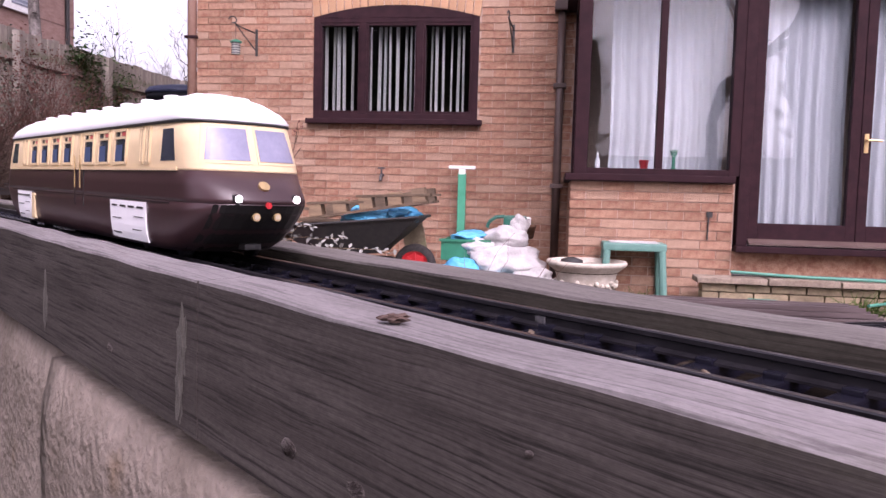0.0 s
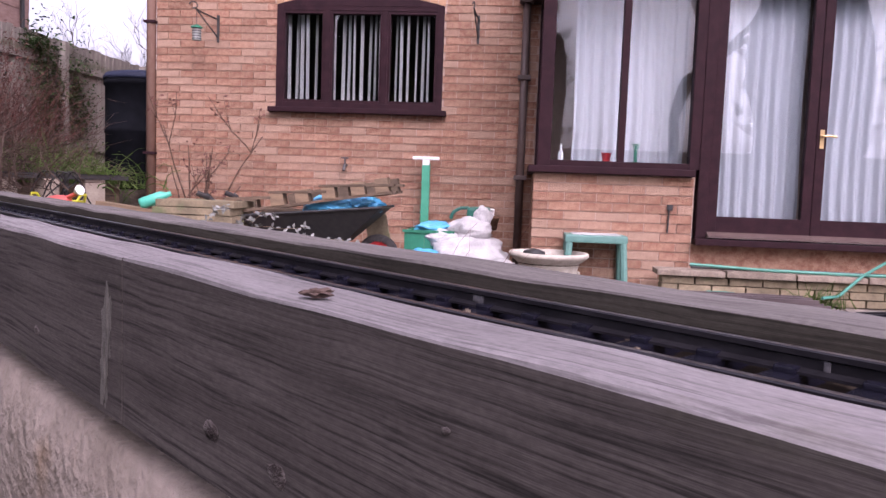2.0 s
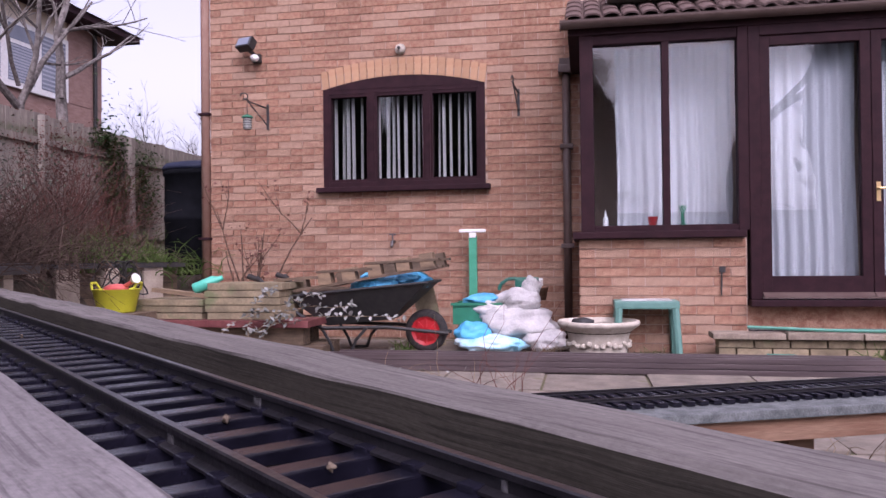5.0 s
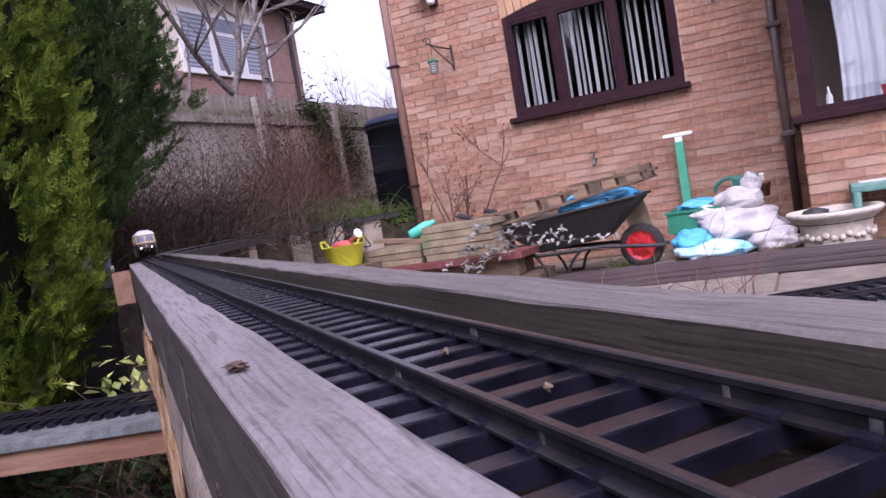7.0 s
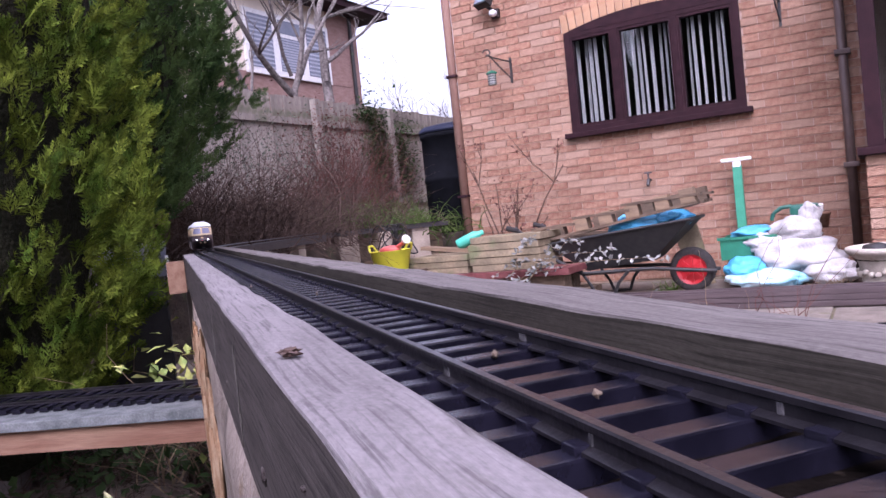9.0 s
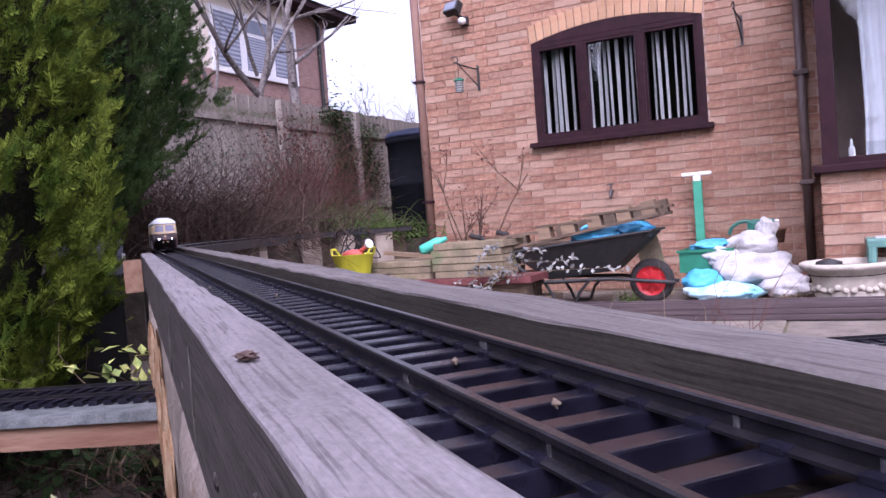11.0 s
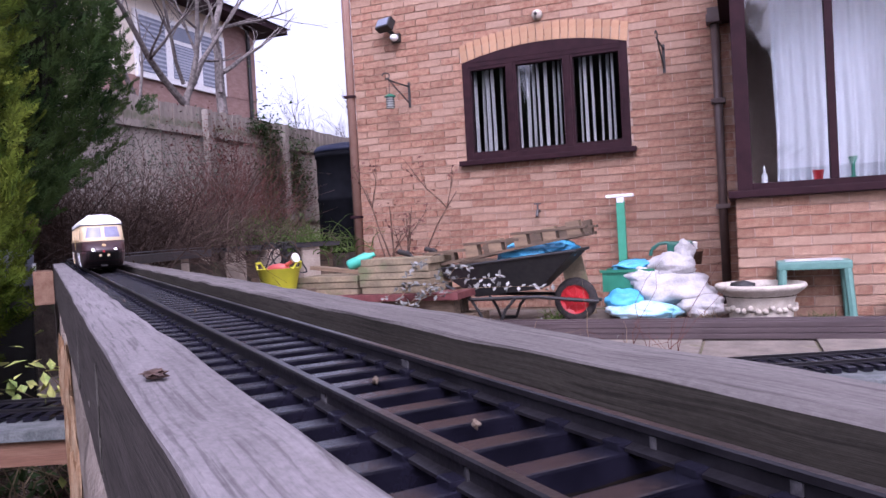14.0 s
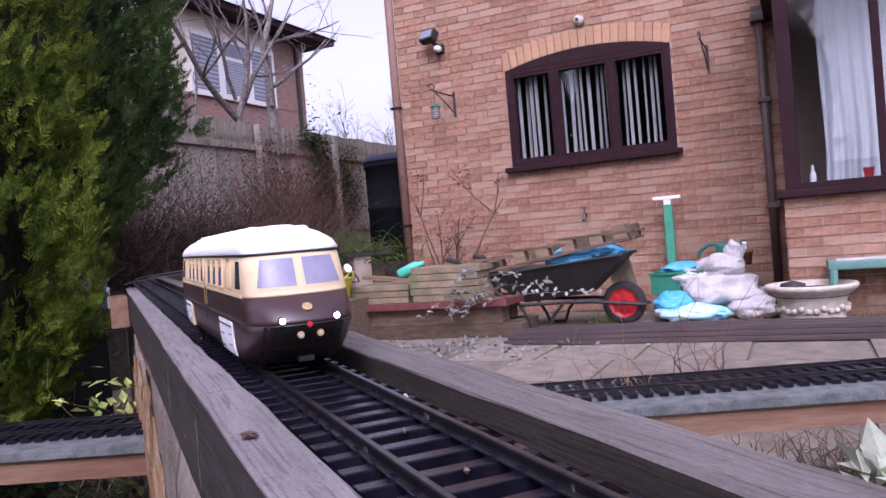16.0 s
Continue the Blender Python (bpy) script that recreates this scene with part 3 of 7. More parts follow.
        pane = part("pane", bx((xa + 0.020, WALL_Y + 0.03, wz0 + 0.075), (xb - 0.020, WALL_Y + 0.036, wz1 - 0.070)), M["glass"], w)
        pane.visible_shadow = False
    # vertical blind, slats turned half open
    blind = thing("vertical_blind", "off-white vertical blind with slats turned half open", "blind")
    slat = finish("slat", bx((-0.03, -0.0012, wz0 + 0.06), (0.03, 0.0012, wz1 - 0.03)), M["blind"])
    for i in range(23):
        ob = part("slat", slat, None, blind)
        ob.matrix_basis = pose(0.08 + i * 0.061, WALL_Y + 0.13, 0, 0, 1.2 * math.sin(i * 1.7), 79 + 6 * math.sin(i * 2.1))
    part("head_rail", bx((0.05, WALL_Y + 0.11, wz1 - 0.035), (1.45, WALL_Y + 0.15, wz1)), M["white"], blind)
    # inner white sill
    part("inner_sill", bx((0.02, WALL_Y + 0.09, wz0 + 0.03), (1.48, WALL_Y + 0.28, wz0 + 0.06)), M["white"], w)


house()


def bay():
    y, x0, xd, x1 = BAY_Y, 2.315, 3.46, 8.0
    wall = thing("wall_bay", "pale buff brick dwarf wall of the glazed bay", "wall", kind="structure")
    part("mortar_bed", bx((x0 + 0.010, y + 0.010, GZ - 0.1), (xd, y + 0.24, 0.67)), M["mortar"], wall)
    part("return_wall", bx((x0 + 0.012, y + 0.24, GZ - 0.1), (x0 + 0.22, WALL_Y, 0.67)), M["mortar"], wall)
    part("door_threshold_wall", bx((xd, y + 0.03, GZ - 0.1), (x1, y + 0.24, 0.195)), M["brick"], wall)
    w = thing("window_2", "tall dark brown bay window above a brick dwarf wall", "window", kind="structure")
    part("window_sill", bx((x0 - 0.04, y - 0.07, 0.672), (xd - 0.01, y + 0.1, 0.722), bev=0.008), M["frame"], w)
    part("side_sill", bx((x0 - 0.04, y + 0.1, 0.672), (x0 + 0.1, WALL_Y, 0.722)), M["frame"], w)
    zt = 2.13
    for a, b in (((x0 + 0.02, y - 0.02, 0.722), (x0 + 0.115, y + 0.08, zt)), ((2.905, y - 0.009, 0.766), (2.955, y + 0.068, zt - 0.071)), ((xd - 0.05, y - 0.02, 0.722), (xd + 0.02, y + 0.08, zt)),
                 ((x0 + 0.115, y - 0.012, zt - 0.07), (xd - 0.05, y + 0.07, zt)), ((x0 + 0.115, y - 0.012, 0.722), (xd - 0.05, y + 0.07, 0.765)), ((x0 + 0.02, WALL_Y - 0.1, 0.722), (x0 + 0.1, WALL_Y, zt)), ((x0 + 0.02, y + 0.08, zt - 0.07), (x0 + 0.1, WALL_Y - 0.1, zt))):
        part("window_frame", bx(a, b, bev=0.005), M["frame"], w)
    for xa, xb in ((x0 + 0.115, 2.905), (2.955, xd - 0.05)):
        p = part("pane", bx((xa, y + 0.03, 0.765), (xb, y + 0.036, zt - 0.07)), M["glass"], w)
        p.visible_shadow = False
    p = part("pane", bx((x0 + 0.055, y + 0.08, 0.722), (x0 + 0.061, WALL_Y - 0.1, zt - 0.07)), M["glass"], w)
    p.visible_shadow = False
    d = thing("door_1", "dark brown stained glazed double doors with a brass handle", "door", kind="structure")
    for a, b in (((xd + 0.02, y - 0.025, 0.24), (xd + 0.095, y + 0.08, zt)), ((5.03, y - 0.025, 0.24), (5.11, y + 0.08, zt)), ((xd + 0.095, y - 0.025, zt - 0.07), (5.03, y + 0.08, zt))):
        part("door_frame", bx(a, b, bev=0.005), M["frame"], d)
    part("door_sill", bx((xd + 0.01, y - 0.09, 0.195), (5.15, y + 0.08, 0.24), bev=0.006), M["frame"], d)
    for xa, xb in ((xd + 0.097, 4.262), (4.266, 5.028)):
        leaf = part("door_leaf", bx((xa, y - 0.012, 0.285), (xa + 0.065, y + 0.05, zt - 0.073), bev=0.004), M["frame"], d)
        for a, b in (((xb - 0.065, y - 0.012, 0.285), (xb, y + 0.05, zt - 0.073)), ((xa + 0.065, y - 0.012, 0.285), (xb - 0.065, y + 0.05, 0.40)), ((xa + 0.065, y - 0.012, zt - 0.14), (xb - 0.065, y + 0.05, zt - 0.073))):
            part("rail", bx(a, b, bev=0.004), M["frame"], leaf)
        g = part("pane", bx((xa + 0.065, y + 0.012, 0.40), (xb - 0.065, y + 0.018, zt - 0.14)), M["glass"], leaf)
        g.visible_shadow = False
        bm = bmesh.new()
        vs = [bm.verts.new(c) for x in (xa, xb) for c in ((x, y - 0.012, 0.29), (x, y - 0.07, 0.262), (x, y - 0.07, 0.25), (x, y - 0.012, 0.25))]
        for i in range(4):
            bm.faces.new((vs[i], vs[(i + 1) % 4], vs[4 + (i + 1) % 4], vs[4 + i]))
        bm.faces.new(vs[:4]), bm.faces.new(vs[4:][::-1])
        part("weather_bar", bm, M["pipe"], leaf)
    bm = bmesh.new()
    box(bm, (4.285, y - 0.02, 0.90), (4.312, y - 0.012, 1.03), bev=0.002)
    cyl(bm, (4.298, y - 0.012, 0.985), (4.298, y - 0.055, 0.985), 0.008)
    tube(bm, [(4.298, y - 0.05, 0.985), (4.35, y - 0.052, 0.985), (4.385, y - 0.05, 0.98)], 0.008)
    part("door_handle", bm, M["brass"], d, "aged brass lever handle")
    # right hand glazing beyond the doors
    w3 = thing("window_3", "dark brown glazed panel beside the doors", "window", kind="structure")
    part("window_frame", bx((5.15, y, 0.195), (x1, y + 0.06, 0.6)), M["frame"], w3)
    part("window_frame", bx((5.15, y, 2.06), (x1, y + 0.06, zt)), M["frame"], w3)
    p = part("pane", bx((5.15, y + 0.02, 0.6), (x1, y + 0.026, 2.06)), M["glass"], w3)
    p.visible_shadow = False
    # fascia, gutter and tiled lean-to roof
    roof = thing("bay_roof", "brown fascia and gutter under a tiled lean-to roof", "roof", kind="structure")
    part("fascia", bx((x0 - 0.06, y - 0.03, zt + 0.001), (x1, y + 0.1, zt + 0.05)), M["frame"], roof)
    part("side_fascia", bx((x0 - 0.06, y + 0.1, zt + 0.001), (x0 + 0.02, WALL_Y, zt + 0.06)), M["frame"], roof)
    bm = bmesh.new()
    for i in range(10):
        a0, a1 = math.pi + math.pi * i / 10, math.pi + math.pi * (i + 1) / 10
        q = [(y - 0.085 + 0.055 * math.cos(a), zt + 0.085 + 0.05 * math.sin(a)) for a in (a0, a1)]
        r = [(y - 0.085 + 0.050 * math.cos(a), zt + 0.085 + 0.045 * math.sin(a)) for a in (a0, a1)]
        vs = [bm.verts.new((x, *c)) for x in (x0 - 0.11, x1) for c in (q[0], q[1], r[1], r[0])]
        for f in ((0, 1, 5, 4), (3, 7, 6, 2), (0, 3, 2, 1), (4, 5, 6, 7)):
            bm.faces.new([vs[k] for k in f])
    part("gutter", bm, M["pipe"], roof, smooth=False)
    part("end_cap", bx((x0 - 0.115, y - 0.14, zt + 0.03), (x0 - 0.11, y - 0.03, zt + 0.09)), M["pipe"], roof)
    tilt = Matrix.Translation((x0 - 0.08, y - 0.06, zt + 0.10)) @ Matrix.Rotation(radians(24), 4, "X")
    part("roof_deck", bx((0.02, 0.03, -0.03), (5.6, 1.32, 0.0), tilt), M["roof"], roof)
    tile = bmesh.new()
    for i in range(7):
        a0, a1 = math.pi * i / 6, math.pi * (i + 1) / 6
        if i < 6:
            q = [(0.06 - 0.06 * math.cos(a), 0.012 + 0.028 * math.sin(a)) for a in (a0, a1)]
            vs = [tile.verts.new((c[0], yy, c[1])) for yy in (0, 0.3) for c in q] + [tile.verts.new((c[0], yy, c[1] - 0.012)) for yy in (0, 0.3) for c in q]
            for f in ((0, 1, 3, 2), (0, 4, 5, 1)):
                tile.faces.new([vs[k] for k in f])
    tile = finish("roof_tile", tile, M["roof"])
    for r in range(4):
        for c in range(40):
            ob = part("roof_tile", tile, None, roof)
            ob.matrix_basis = tilt @ pose(c * 0.135, r * 0.29, 0.004 + 0.002 * (c % 3), -2, 0, 0)
    # inside of the bay
    room = thing("bay_interior", "pale interior walls and floor of the bay", "room", kind="structure")
    bm = bmesh.new()
    box(bm, (x0 + 0.25, 8.4, 0.2), (x1, 8.5, 2.6)), box(bm, (x0 + 0.23, y + 0.24, 0.15), (x1, 8.5, 0.2)), box(bm, (x1, y, 0.15), (x1 + 0.1, 8.5, 2.6)), box(bm, (x0 + 0.23, y + 0.25, 2.5), (x1, 8.5, 2.6))
    part("room_wall", bm, M["roomlight"], room)
    part("inner_sill", bx((x0 + 0.12, y + 0.085, 0.722), (xd, y + 0.34, 0.752)), M["white"], room)
    # curtains: one wavy cloth each
    for xa, xb, zb, amp, ph in ((2.60, 3.44, 0.76, 0.022, 0.0), (3.57, 4.22, 0.28, 0.020, 1.0), (4.33, 5.0, 0.28, 0.020, 2.3), (5.2, 7.8, 0.28, 0.022, 0.4)):
        bm = bmesh.new()
        cols = int((xb - xa) / 0.008)
        rows = 6
        g = [[bm.verts.new((xa + (xb - xa) * i / cols + 0.012 * math.sin(j + ph) * (1 - j / rows), y + (0.38 if zb > 0.5 else 0.16) + amp * (1.25 - 0.5 * j / rows) * (math.sin(i * 0.62 + ph + 0.9 * noise.noise((i * 0.11, ph, j * 0.2))) + 0.5 * noise.noise((i * 0.3, ph, j * 0.3))), zb + (2.12 - zb) * j / rows)) for j in range(rows + 1)] for i in range(cols + 1)]
        for i in range(cols):
            for j in range(rows):
                bm.faces.new((g[i][j], g[i + 1][j], g[i + 1][j + 1], g[i][j + 1]))
        solo("curtain", bm, M["curtain"], "long white gathered curtain hanging behind the glass", "curtain", group="white curtains", smooth=True)
    # things on the inner sill
    z = 0.752
    bm = lathe(bmesh.new(), [(0.022, 0), (0.024, 0.005), (0.036, 0.075), (0.039, 0.08), (0.034, 0.08), (0.022, 0.01)], 20, (2.845, y + 0.16, z))
    solo("red_cup", bm, M["red"], "small red tapered cup on the window sill", "cup", smooth=True)
    bm = lathe(bmesh.new(), [(0.026, 0), (0.028, 0.008), (0.013, 0.03), (0.012, 0.10), (0.030, 0.145), (0.034, 0.155), (0.026, 0.152)], 20, (3.055, y + 0.16, z))
    solo("green_vase", bm, M["green"], "slender green glass vase on the window sill", "vase", smooth=True)
    bm = lathe(bmesh.new(), [(0.018, 0), (0.02, 0.006), (0.02, 0.07), (0.008, 0.09), (0.008, 0.12), (0.002, 0.135)], 16, (2.51, y + 0.15, z))
    solo("white_bottle", bm, M["white"], "small white bottle on the window sill", "bottle", smooth=True)


bay()


def wall_fittings():
    bm = bmesh.new()
    cyl(bm, (2.215, WALL_Y - 0.055, GZ), (2.215, WALL_Y - 0.055, 2.16), 0.034, seg=16)
    dp = thing("downpipe", "brown plastic downpipe fixed to the brick wall", "pipe")
    part("pipe", bm, M["pipe"], dp, smooth=True)
    for z in (0.64, 1.5):
        part("clip", bx((2.16, WALL_Y - 0.098, z - 0.02), (2.27, WALL_Y, z + 0.02), bev=0.006), M["pipe"], dp)
    bm = bx((2.15, WALL_Y - 0.12, 2.13), (2.275, WALL_Y, 2.2), bev=0.01)
    box(bm, (2.16, WALL_Y - 0.10, 2.2), (2.36, WALL_Y - 0.02, 2.255))
    part("hopper", bm, M["pipe"], dp)
    bm = cyl(bmesh.new(), (-1.17, WALL_Y - 0.01, GZ), (-1.17, WALL_Y - 0.01, 5.4), 0.042, seg=16)
    dp = thing("corner_downpipe", "terracotta painted downpipe at the corner of the house", "pipe")
    part("pipe", bm, M["cornerpipe"], dp, smooth=True)
    for z in (0.75, 1.93, 3.1):
        part("clip", bx((-1.225, WALL_Y - 0.06, z - 0.012), (-1.115, WALL_Y + 0.02, z + 0.012), bev=0.004), M["frame"], dp)
    # flood lamp with motion sensor
    fl = thing("flood_light", "black flood lamp with a white sensor on the brick wall", "lamp")
    m = pose(-0.70, WALL_Y - 0.13, 2.54, -28, 0, -18)
    part("housing", bx((-0.085, -0.04, -0.055), (0.085, 0.04, 0.055), m, 0.012), M["blacksteel"], fl)
    part("lens", bx((-0.07, -0.046, -0.042), (0.07, -0.041, 0.042), m), M["farpane"], fl)
    part("bracket", cyl(bmesh.new(), (-0.66, WALL_Y, 2.46), (-0.69, WALL_Y - 0.12, 2.50), 0.018), M["blacksteel"], fl)
    part("sensor", blob(bmesh.new(), (-0.635, WALL_Y - 0.09, 2.42), (0.04, 0.045, 0.035), 2, 0.03, 2), M["white"], fl, smooth=True)
    part("sensor_back", bx((-0.68, WALL_Y - 0.05, 2.39), (-0.60, WALL_Y, 2.47), bev=0.008), M["blacksteel"], fl)
    # small round outlet above the arch
    ob = thing("wall_vent", "small round cream wall fitting above the window", "fitting")
    part("cover", lathe(bmesh.new(), [(0.045, 0), (0.05, 0.02), (0.04, 0.05), (0.02, 0.062)], 20), M["stone"], ob, smooth=True)
    part("cap", lathe(bmesh.new(), [(0.012, 0.06), (0.014, 0.09), (0.006, 0.095)], 12), M["joint"], ob, smooth=True)
    ob.matrix_basis = pose(0.737, WALL_Y, 2.44, 90, 0, 0)

    def hook(name, x, z, side):
        h = thing(name, "black wrought iron hanging basket bracket on the wall", "bracket", group="basket brackets")
        part("back_plate", bx((x - 0.011, WALL_Y - 0.012, z - 0.14), (x + 0.011, WALL_Y, z + 0.10), bev=0.002), M["blacksteel"], h)
        bm = bmesh.new()
        tube(bm, [(x, WALL_Y - 0.01, z + 0.06), (x + side * 0.10, WALL_Y - 0.17, z + 0.095), (x + side * 0.13, WALL_Y - 0.22, z + 0.12)], 0.007)
        tube(bm, [(x, WALL_Y - 0.01, z - 0.10), (x + side * 0.07, WALL_Y - 0.12, z + 0.02), (x + side * 0.12, WALL_Y - 0.2, z + 0.11)], 0.006)
        part("arm", bm, M["blacksteel"], h)
        bm = bmesh.new()
        c = Vector((x + side * 0.135, WALL_Y - 0.225, z + 0.14))
        tube(bm, [c + Vector((side * 0.028 * math.cos(a), -0.02 * math.cos(a), 0.028 * math.sin(a))) for a in [0.5 * i for i in range(11)]], 0.006)
        part("scroll", bm, M["blacksteel"], h)
        return h
    hook("basket_bracket", -0.545, 1.90, -1)
    hook("basket_bracket", 1.80, 1.93, -0.25)
    f = thing("bird_feeder", "small wire bird feeder with a green lid hanging from the bracket", "feeder")
    c = Vector((-0.66, WALL_Y - 0.20, 1.80))
    part("lid", lathe(bmesh.new(), [(0.052, 0.045), (0.052, 0.055), (0.012, 0.075)], 16, c), M["green"], f)
    part("cage", lathe(bmesh.new(), [(0.036, -0.06), (0.038, -0.055), (0.038, 0.045)], 16, c), M["greyleaf"], f)
    bm = bmesh.new()
    for i in range(5):
        lathe(bm, [(0.0385, -0.05 + i * 0.022), (0.041, -0.046 + i * 0.022), (0.0385, -0.042 + i * 0.022)], 12, c)
    part("wire_ring", bm, M["blacksteel"], f)
    part("hanger", tube(bmesh.new(), [c + Vector((0, 0, 0.07)), c + Vector((0, -0.005, 0.2))], 0.003, 5), M["blacksteel"], f)
    t = thing("garden_tap", "small metal garden tap on the wall", "tap")
    part("body", tube(bmesh.new(), [(0.66, WALL_Y, 0.70), (0.66, WALL_Y - 0.07, 0.70), (0.66, WALL_Y - 0.10, 0.65)], 0.014), M["joint"], t)
    part("handle", bx((0.63, WALL_Y - 0.075, 0.755), (0.69, WALL_Y - 0.05, 0.77), bev=0.004), M["joint"], t)
    part("spindle", cyl(bmesh.new(), (0.66, WALL_Y - 0.06, 0.70), (0.66, WALL_Y - 0.06, 0.755), 0.008), M["joint"], t)


wall_fittings()


# ---------------------------------------------------------------- the model railway
M["grit"] = mat("pale_grit", (0.17, 0.13, 0.095), (0.09, 0.07, 0.055), 0.9, 300)
M["streak"] = mat("resin_streak", (0.095, 0.086, 0.074), (0.055, 0.050, 0.042), 0.8, 160, 0.4, 0.3, stretch=(2, 1, 0.5))
M["knot"] = mat("wood_knot", (0.018, 0.013, 0.012), (0.10, 0.085, 0.08), 0.9, 120, 0.4, 0.8)
KNOTS = ((0.288, -0.052, 0.0032), (0.060, -0.0525, 0.0040), (0.010, -0.055, 0.0042), (-0.073, -0.0165, 0.0010))


def railway():
    # boards beside the track
    def rough_board(name, s0, s1, na, nb, z0, z1, label, face="board"):
        bm = bmesh.new()
        k = max(2, int((s1 - s0) / 0.02))
        prof = [(na, z0), (na, z1 - 0.0022), (na + 0.0007, z1 - 0.0007), (na + 0.0022, z1), (nb - 0.0022, z1), (nb - 0.0007, z1 - 0.0007), (nb, z1 - 0.0022), (nb, z0)]
        rings = []
        for i in range(k + 1):
            s = s0 + (s1 - s0) * i / k
            rings.append([bm.verts.new((s, -(n + 0.0012 * noise.noise((s * 9, j * 0.4, na * 50))), z + (0.0016 * noise.noise((s * 14, j * 0.5, 7 + na)) if z > z0 else 0))) for j, (n, z) in enumerate(prof)])
        for a, b in zip(rings, rings[1:]):
            for j in range(len(prof)):
                q = (j + 1) % len(prof)
                f = bm.faces.new((a[j], b[j], b[q], a[q]))
                # tops take the lighter-coloured copy, the sides the darker one
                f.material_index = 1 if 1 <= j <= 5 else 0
        bm.faces.new(rings[0]), bm.faces.new(rings[-1][::-1])
        bmesh.ops.recalc_face_normals(bm, faces=bm.faces)
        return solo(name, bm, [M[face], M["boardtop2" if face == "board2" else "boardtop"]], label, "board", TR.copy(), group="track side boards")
    near, far = "weathered grey timber board edging the near side of the track", "weathered grey timber board edging the house side of the track"
    rough_board("side_board", -1.4, 0.1508, -0.0634, -0.0322, -0.0747, 0.0073, near)
    rough_board("side_board", 0.1526, 2.20, -0.0634, -0.0322, -0.0747, 0.0071, near)
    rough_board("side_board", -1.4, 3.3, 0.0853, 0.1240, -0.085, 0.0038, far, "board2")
    # rendered wall that carries it
    wall = thing("track_wall", "cream rendered garden wall with flaking edges under the track", "wall", TR.copy(), kind="structure")

    def wall_block(s0, s1, zt, out=0.0):
        bm = bmesh.new()
        k = int((s1 - s0) / 0.03)
        lev = [-0.70 + (0.70 + zt) * j / 16 for j in range(17)]
        g = [[bm.verts.new((s0 + (s1 - s0) * i / k, 0.056 + out + 0.004 * noise.noise((i * 0.21, j * 0.45, 2)) + (0.0015 * noise.noise((i * 0.9, j * 1.1, 5))) - (0.008 if j == 16 else 0), z)) for j, z in enumerate(lev)] for i in range(k + 1)]
        h = [[bm.verts.new((s0 + (s1 - s0) * i / k, -0.10, z)) for z in (lev[0], lev[-1])] for i in range(k + 1)]
        for i in range(k):
            for j in range(16):
                bm.faces.new((g[i][j], g[i][j + 1], g[i + 1][j + 1], g[i + 1][j]))
            bm.faces.new((g[i][16], h[i][1], h[i + 1][1], g[i + 1][16]))
            bm.faces.new((h[i][0], h[i + 1][0], h[i + 1][1], h[i][1]))
        for i in (0, k):
            bm.faces.new([*g[i], h[i][1], h[i][0]])
        bmesh.ops.recalc_face_normals(bm, faces=bm.faces)
        part("rendered_wall", bm, M["render"], wall, smooth=True)
    wall_block(-0.6, 0.462, -0.092, 0.008)
    wall_block(0.466, 1.28, -0.0855)
    wall_block(1.88, 3.3, -0.0855)
    part("lintel", bx((1.28, -0.10, -0.140), (1.88, 0.05, -0.0855)), M["beam"], wall)
    part("bearer", bx((-1.4, -0.10, -0.118), (-0.61, 0.035, -0.0865), bev=0.003), M["beam"], wall)
    # a flaking lip of old render along the outer edge
    bm = bmesh.new()
    for i in range(26):
        s = 0.92 + 0.045 * i
        zc = -0.0735 - 0.02 * (i % 3)
        blob(bm, (s, 0.060 + 0.003 * math.sin(i * 1.9), -0.30 + 0.22 * noise.noise((i * 0.7, 1, 1))), (0.03, 0.006, 0.09), i, 0.5, 2)
    part("flaking_patch", bm, M["flake"], wall)
    # track
    bm = bmesh.new()
    k = 200
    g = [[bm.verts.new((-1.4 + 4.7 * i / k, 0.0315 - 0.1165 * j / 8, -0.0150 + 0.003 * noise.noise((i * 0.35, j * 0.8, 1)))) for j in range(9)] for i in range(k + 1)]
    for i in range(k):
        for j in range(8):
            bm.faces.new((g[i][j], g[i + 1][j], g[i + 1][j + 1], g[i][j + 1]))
    solo("trackbed", bm, M["trackbed"], "timber trackbed with tan patches, coloured near-black for the shade between sleepers", "trackbed", TR.copy(), kind="structure", smooth=True)
    bm = bx((-1.4, -0.0845, -0.0850), (3.3, 0.0315, -0.028))
    solo("trackbed_support", bm, M["beam"], "timber base under the trackbed", "beam", TR.copy(), kind="structure")
    track = thing("model_track", "black model railway track on dark plastic sleepers", "railway track", TR.copy())
    sl = bmesh.new()
    box(sl, (-0.0049, -0.0745, -0.0165), (0.0049, 0.0185, -0.0083), bev=0.0009)
    sl = finish("sleeper", sl, M["sleeper"])
    ch = bmesh.new()
    box(ch, (-0.0036, -0.0056, -0.0084), (0.0036, 0.0056, -0.0060), bev=0.0007)
    ch = finish("rail_chair", ch, M["sleeper"])
    for i in range(148):
        s = -0.8205 + i * 0.0272
        ob = part("sleeper", sl, None, track)
        ob.matrix_basis = pose(s, 0, 0, 0, 0, 0.8 * math.sin(i * 5.1))
        for yy in (-0.0023, -0.0538):
            ob = part("rail_chair", ch, None, track)
            ob.matrix_basis = pose(s, yy, 0)
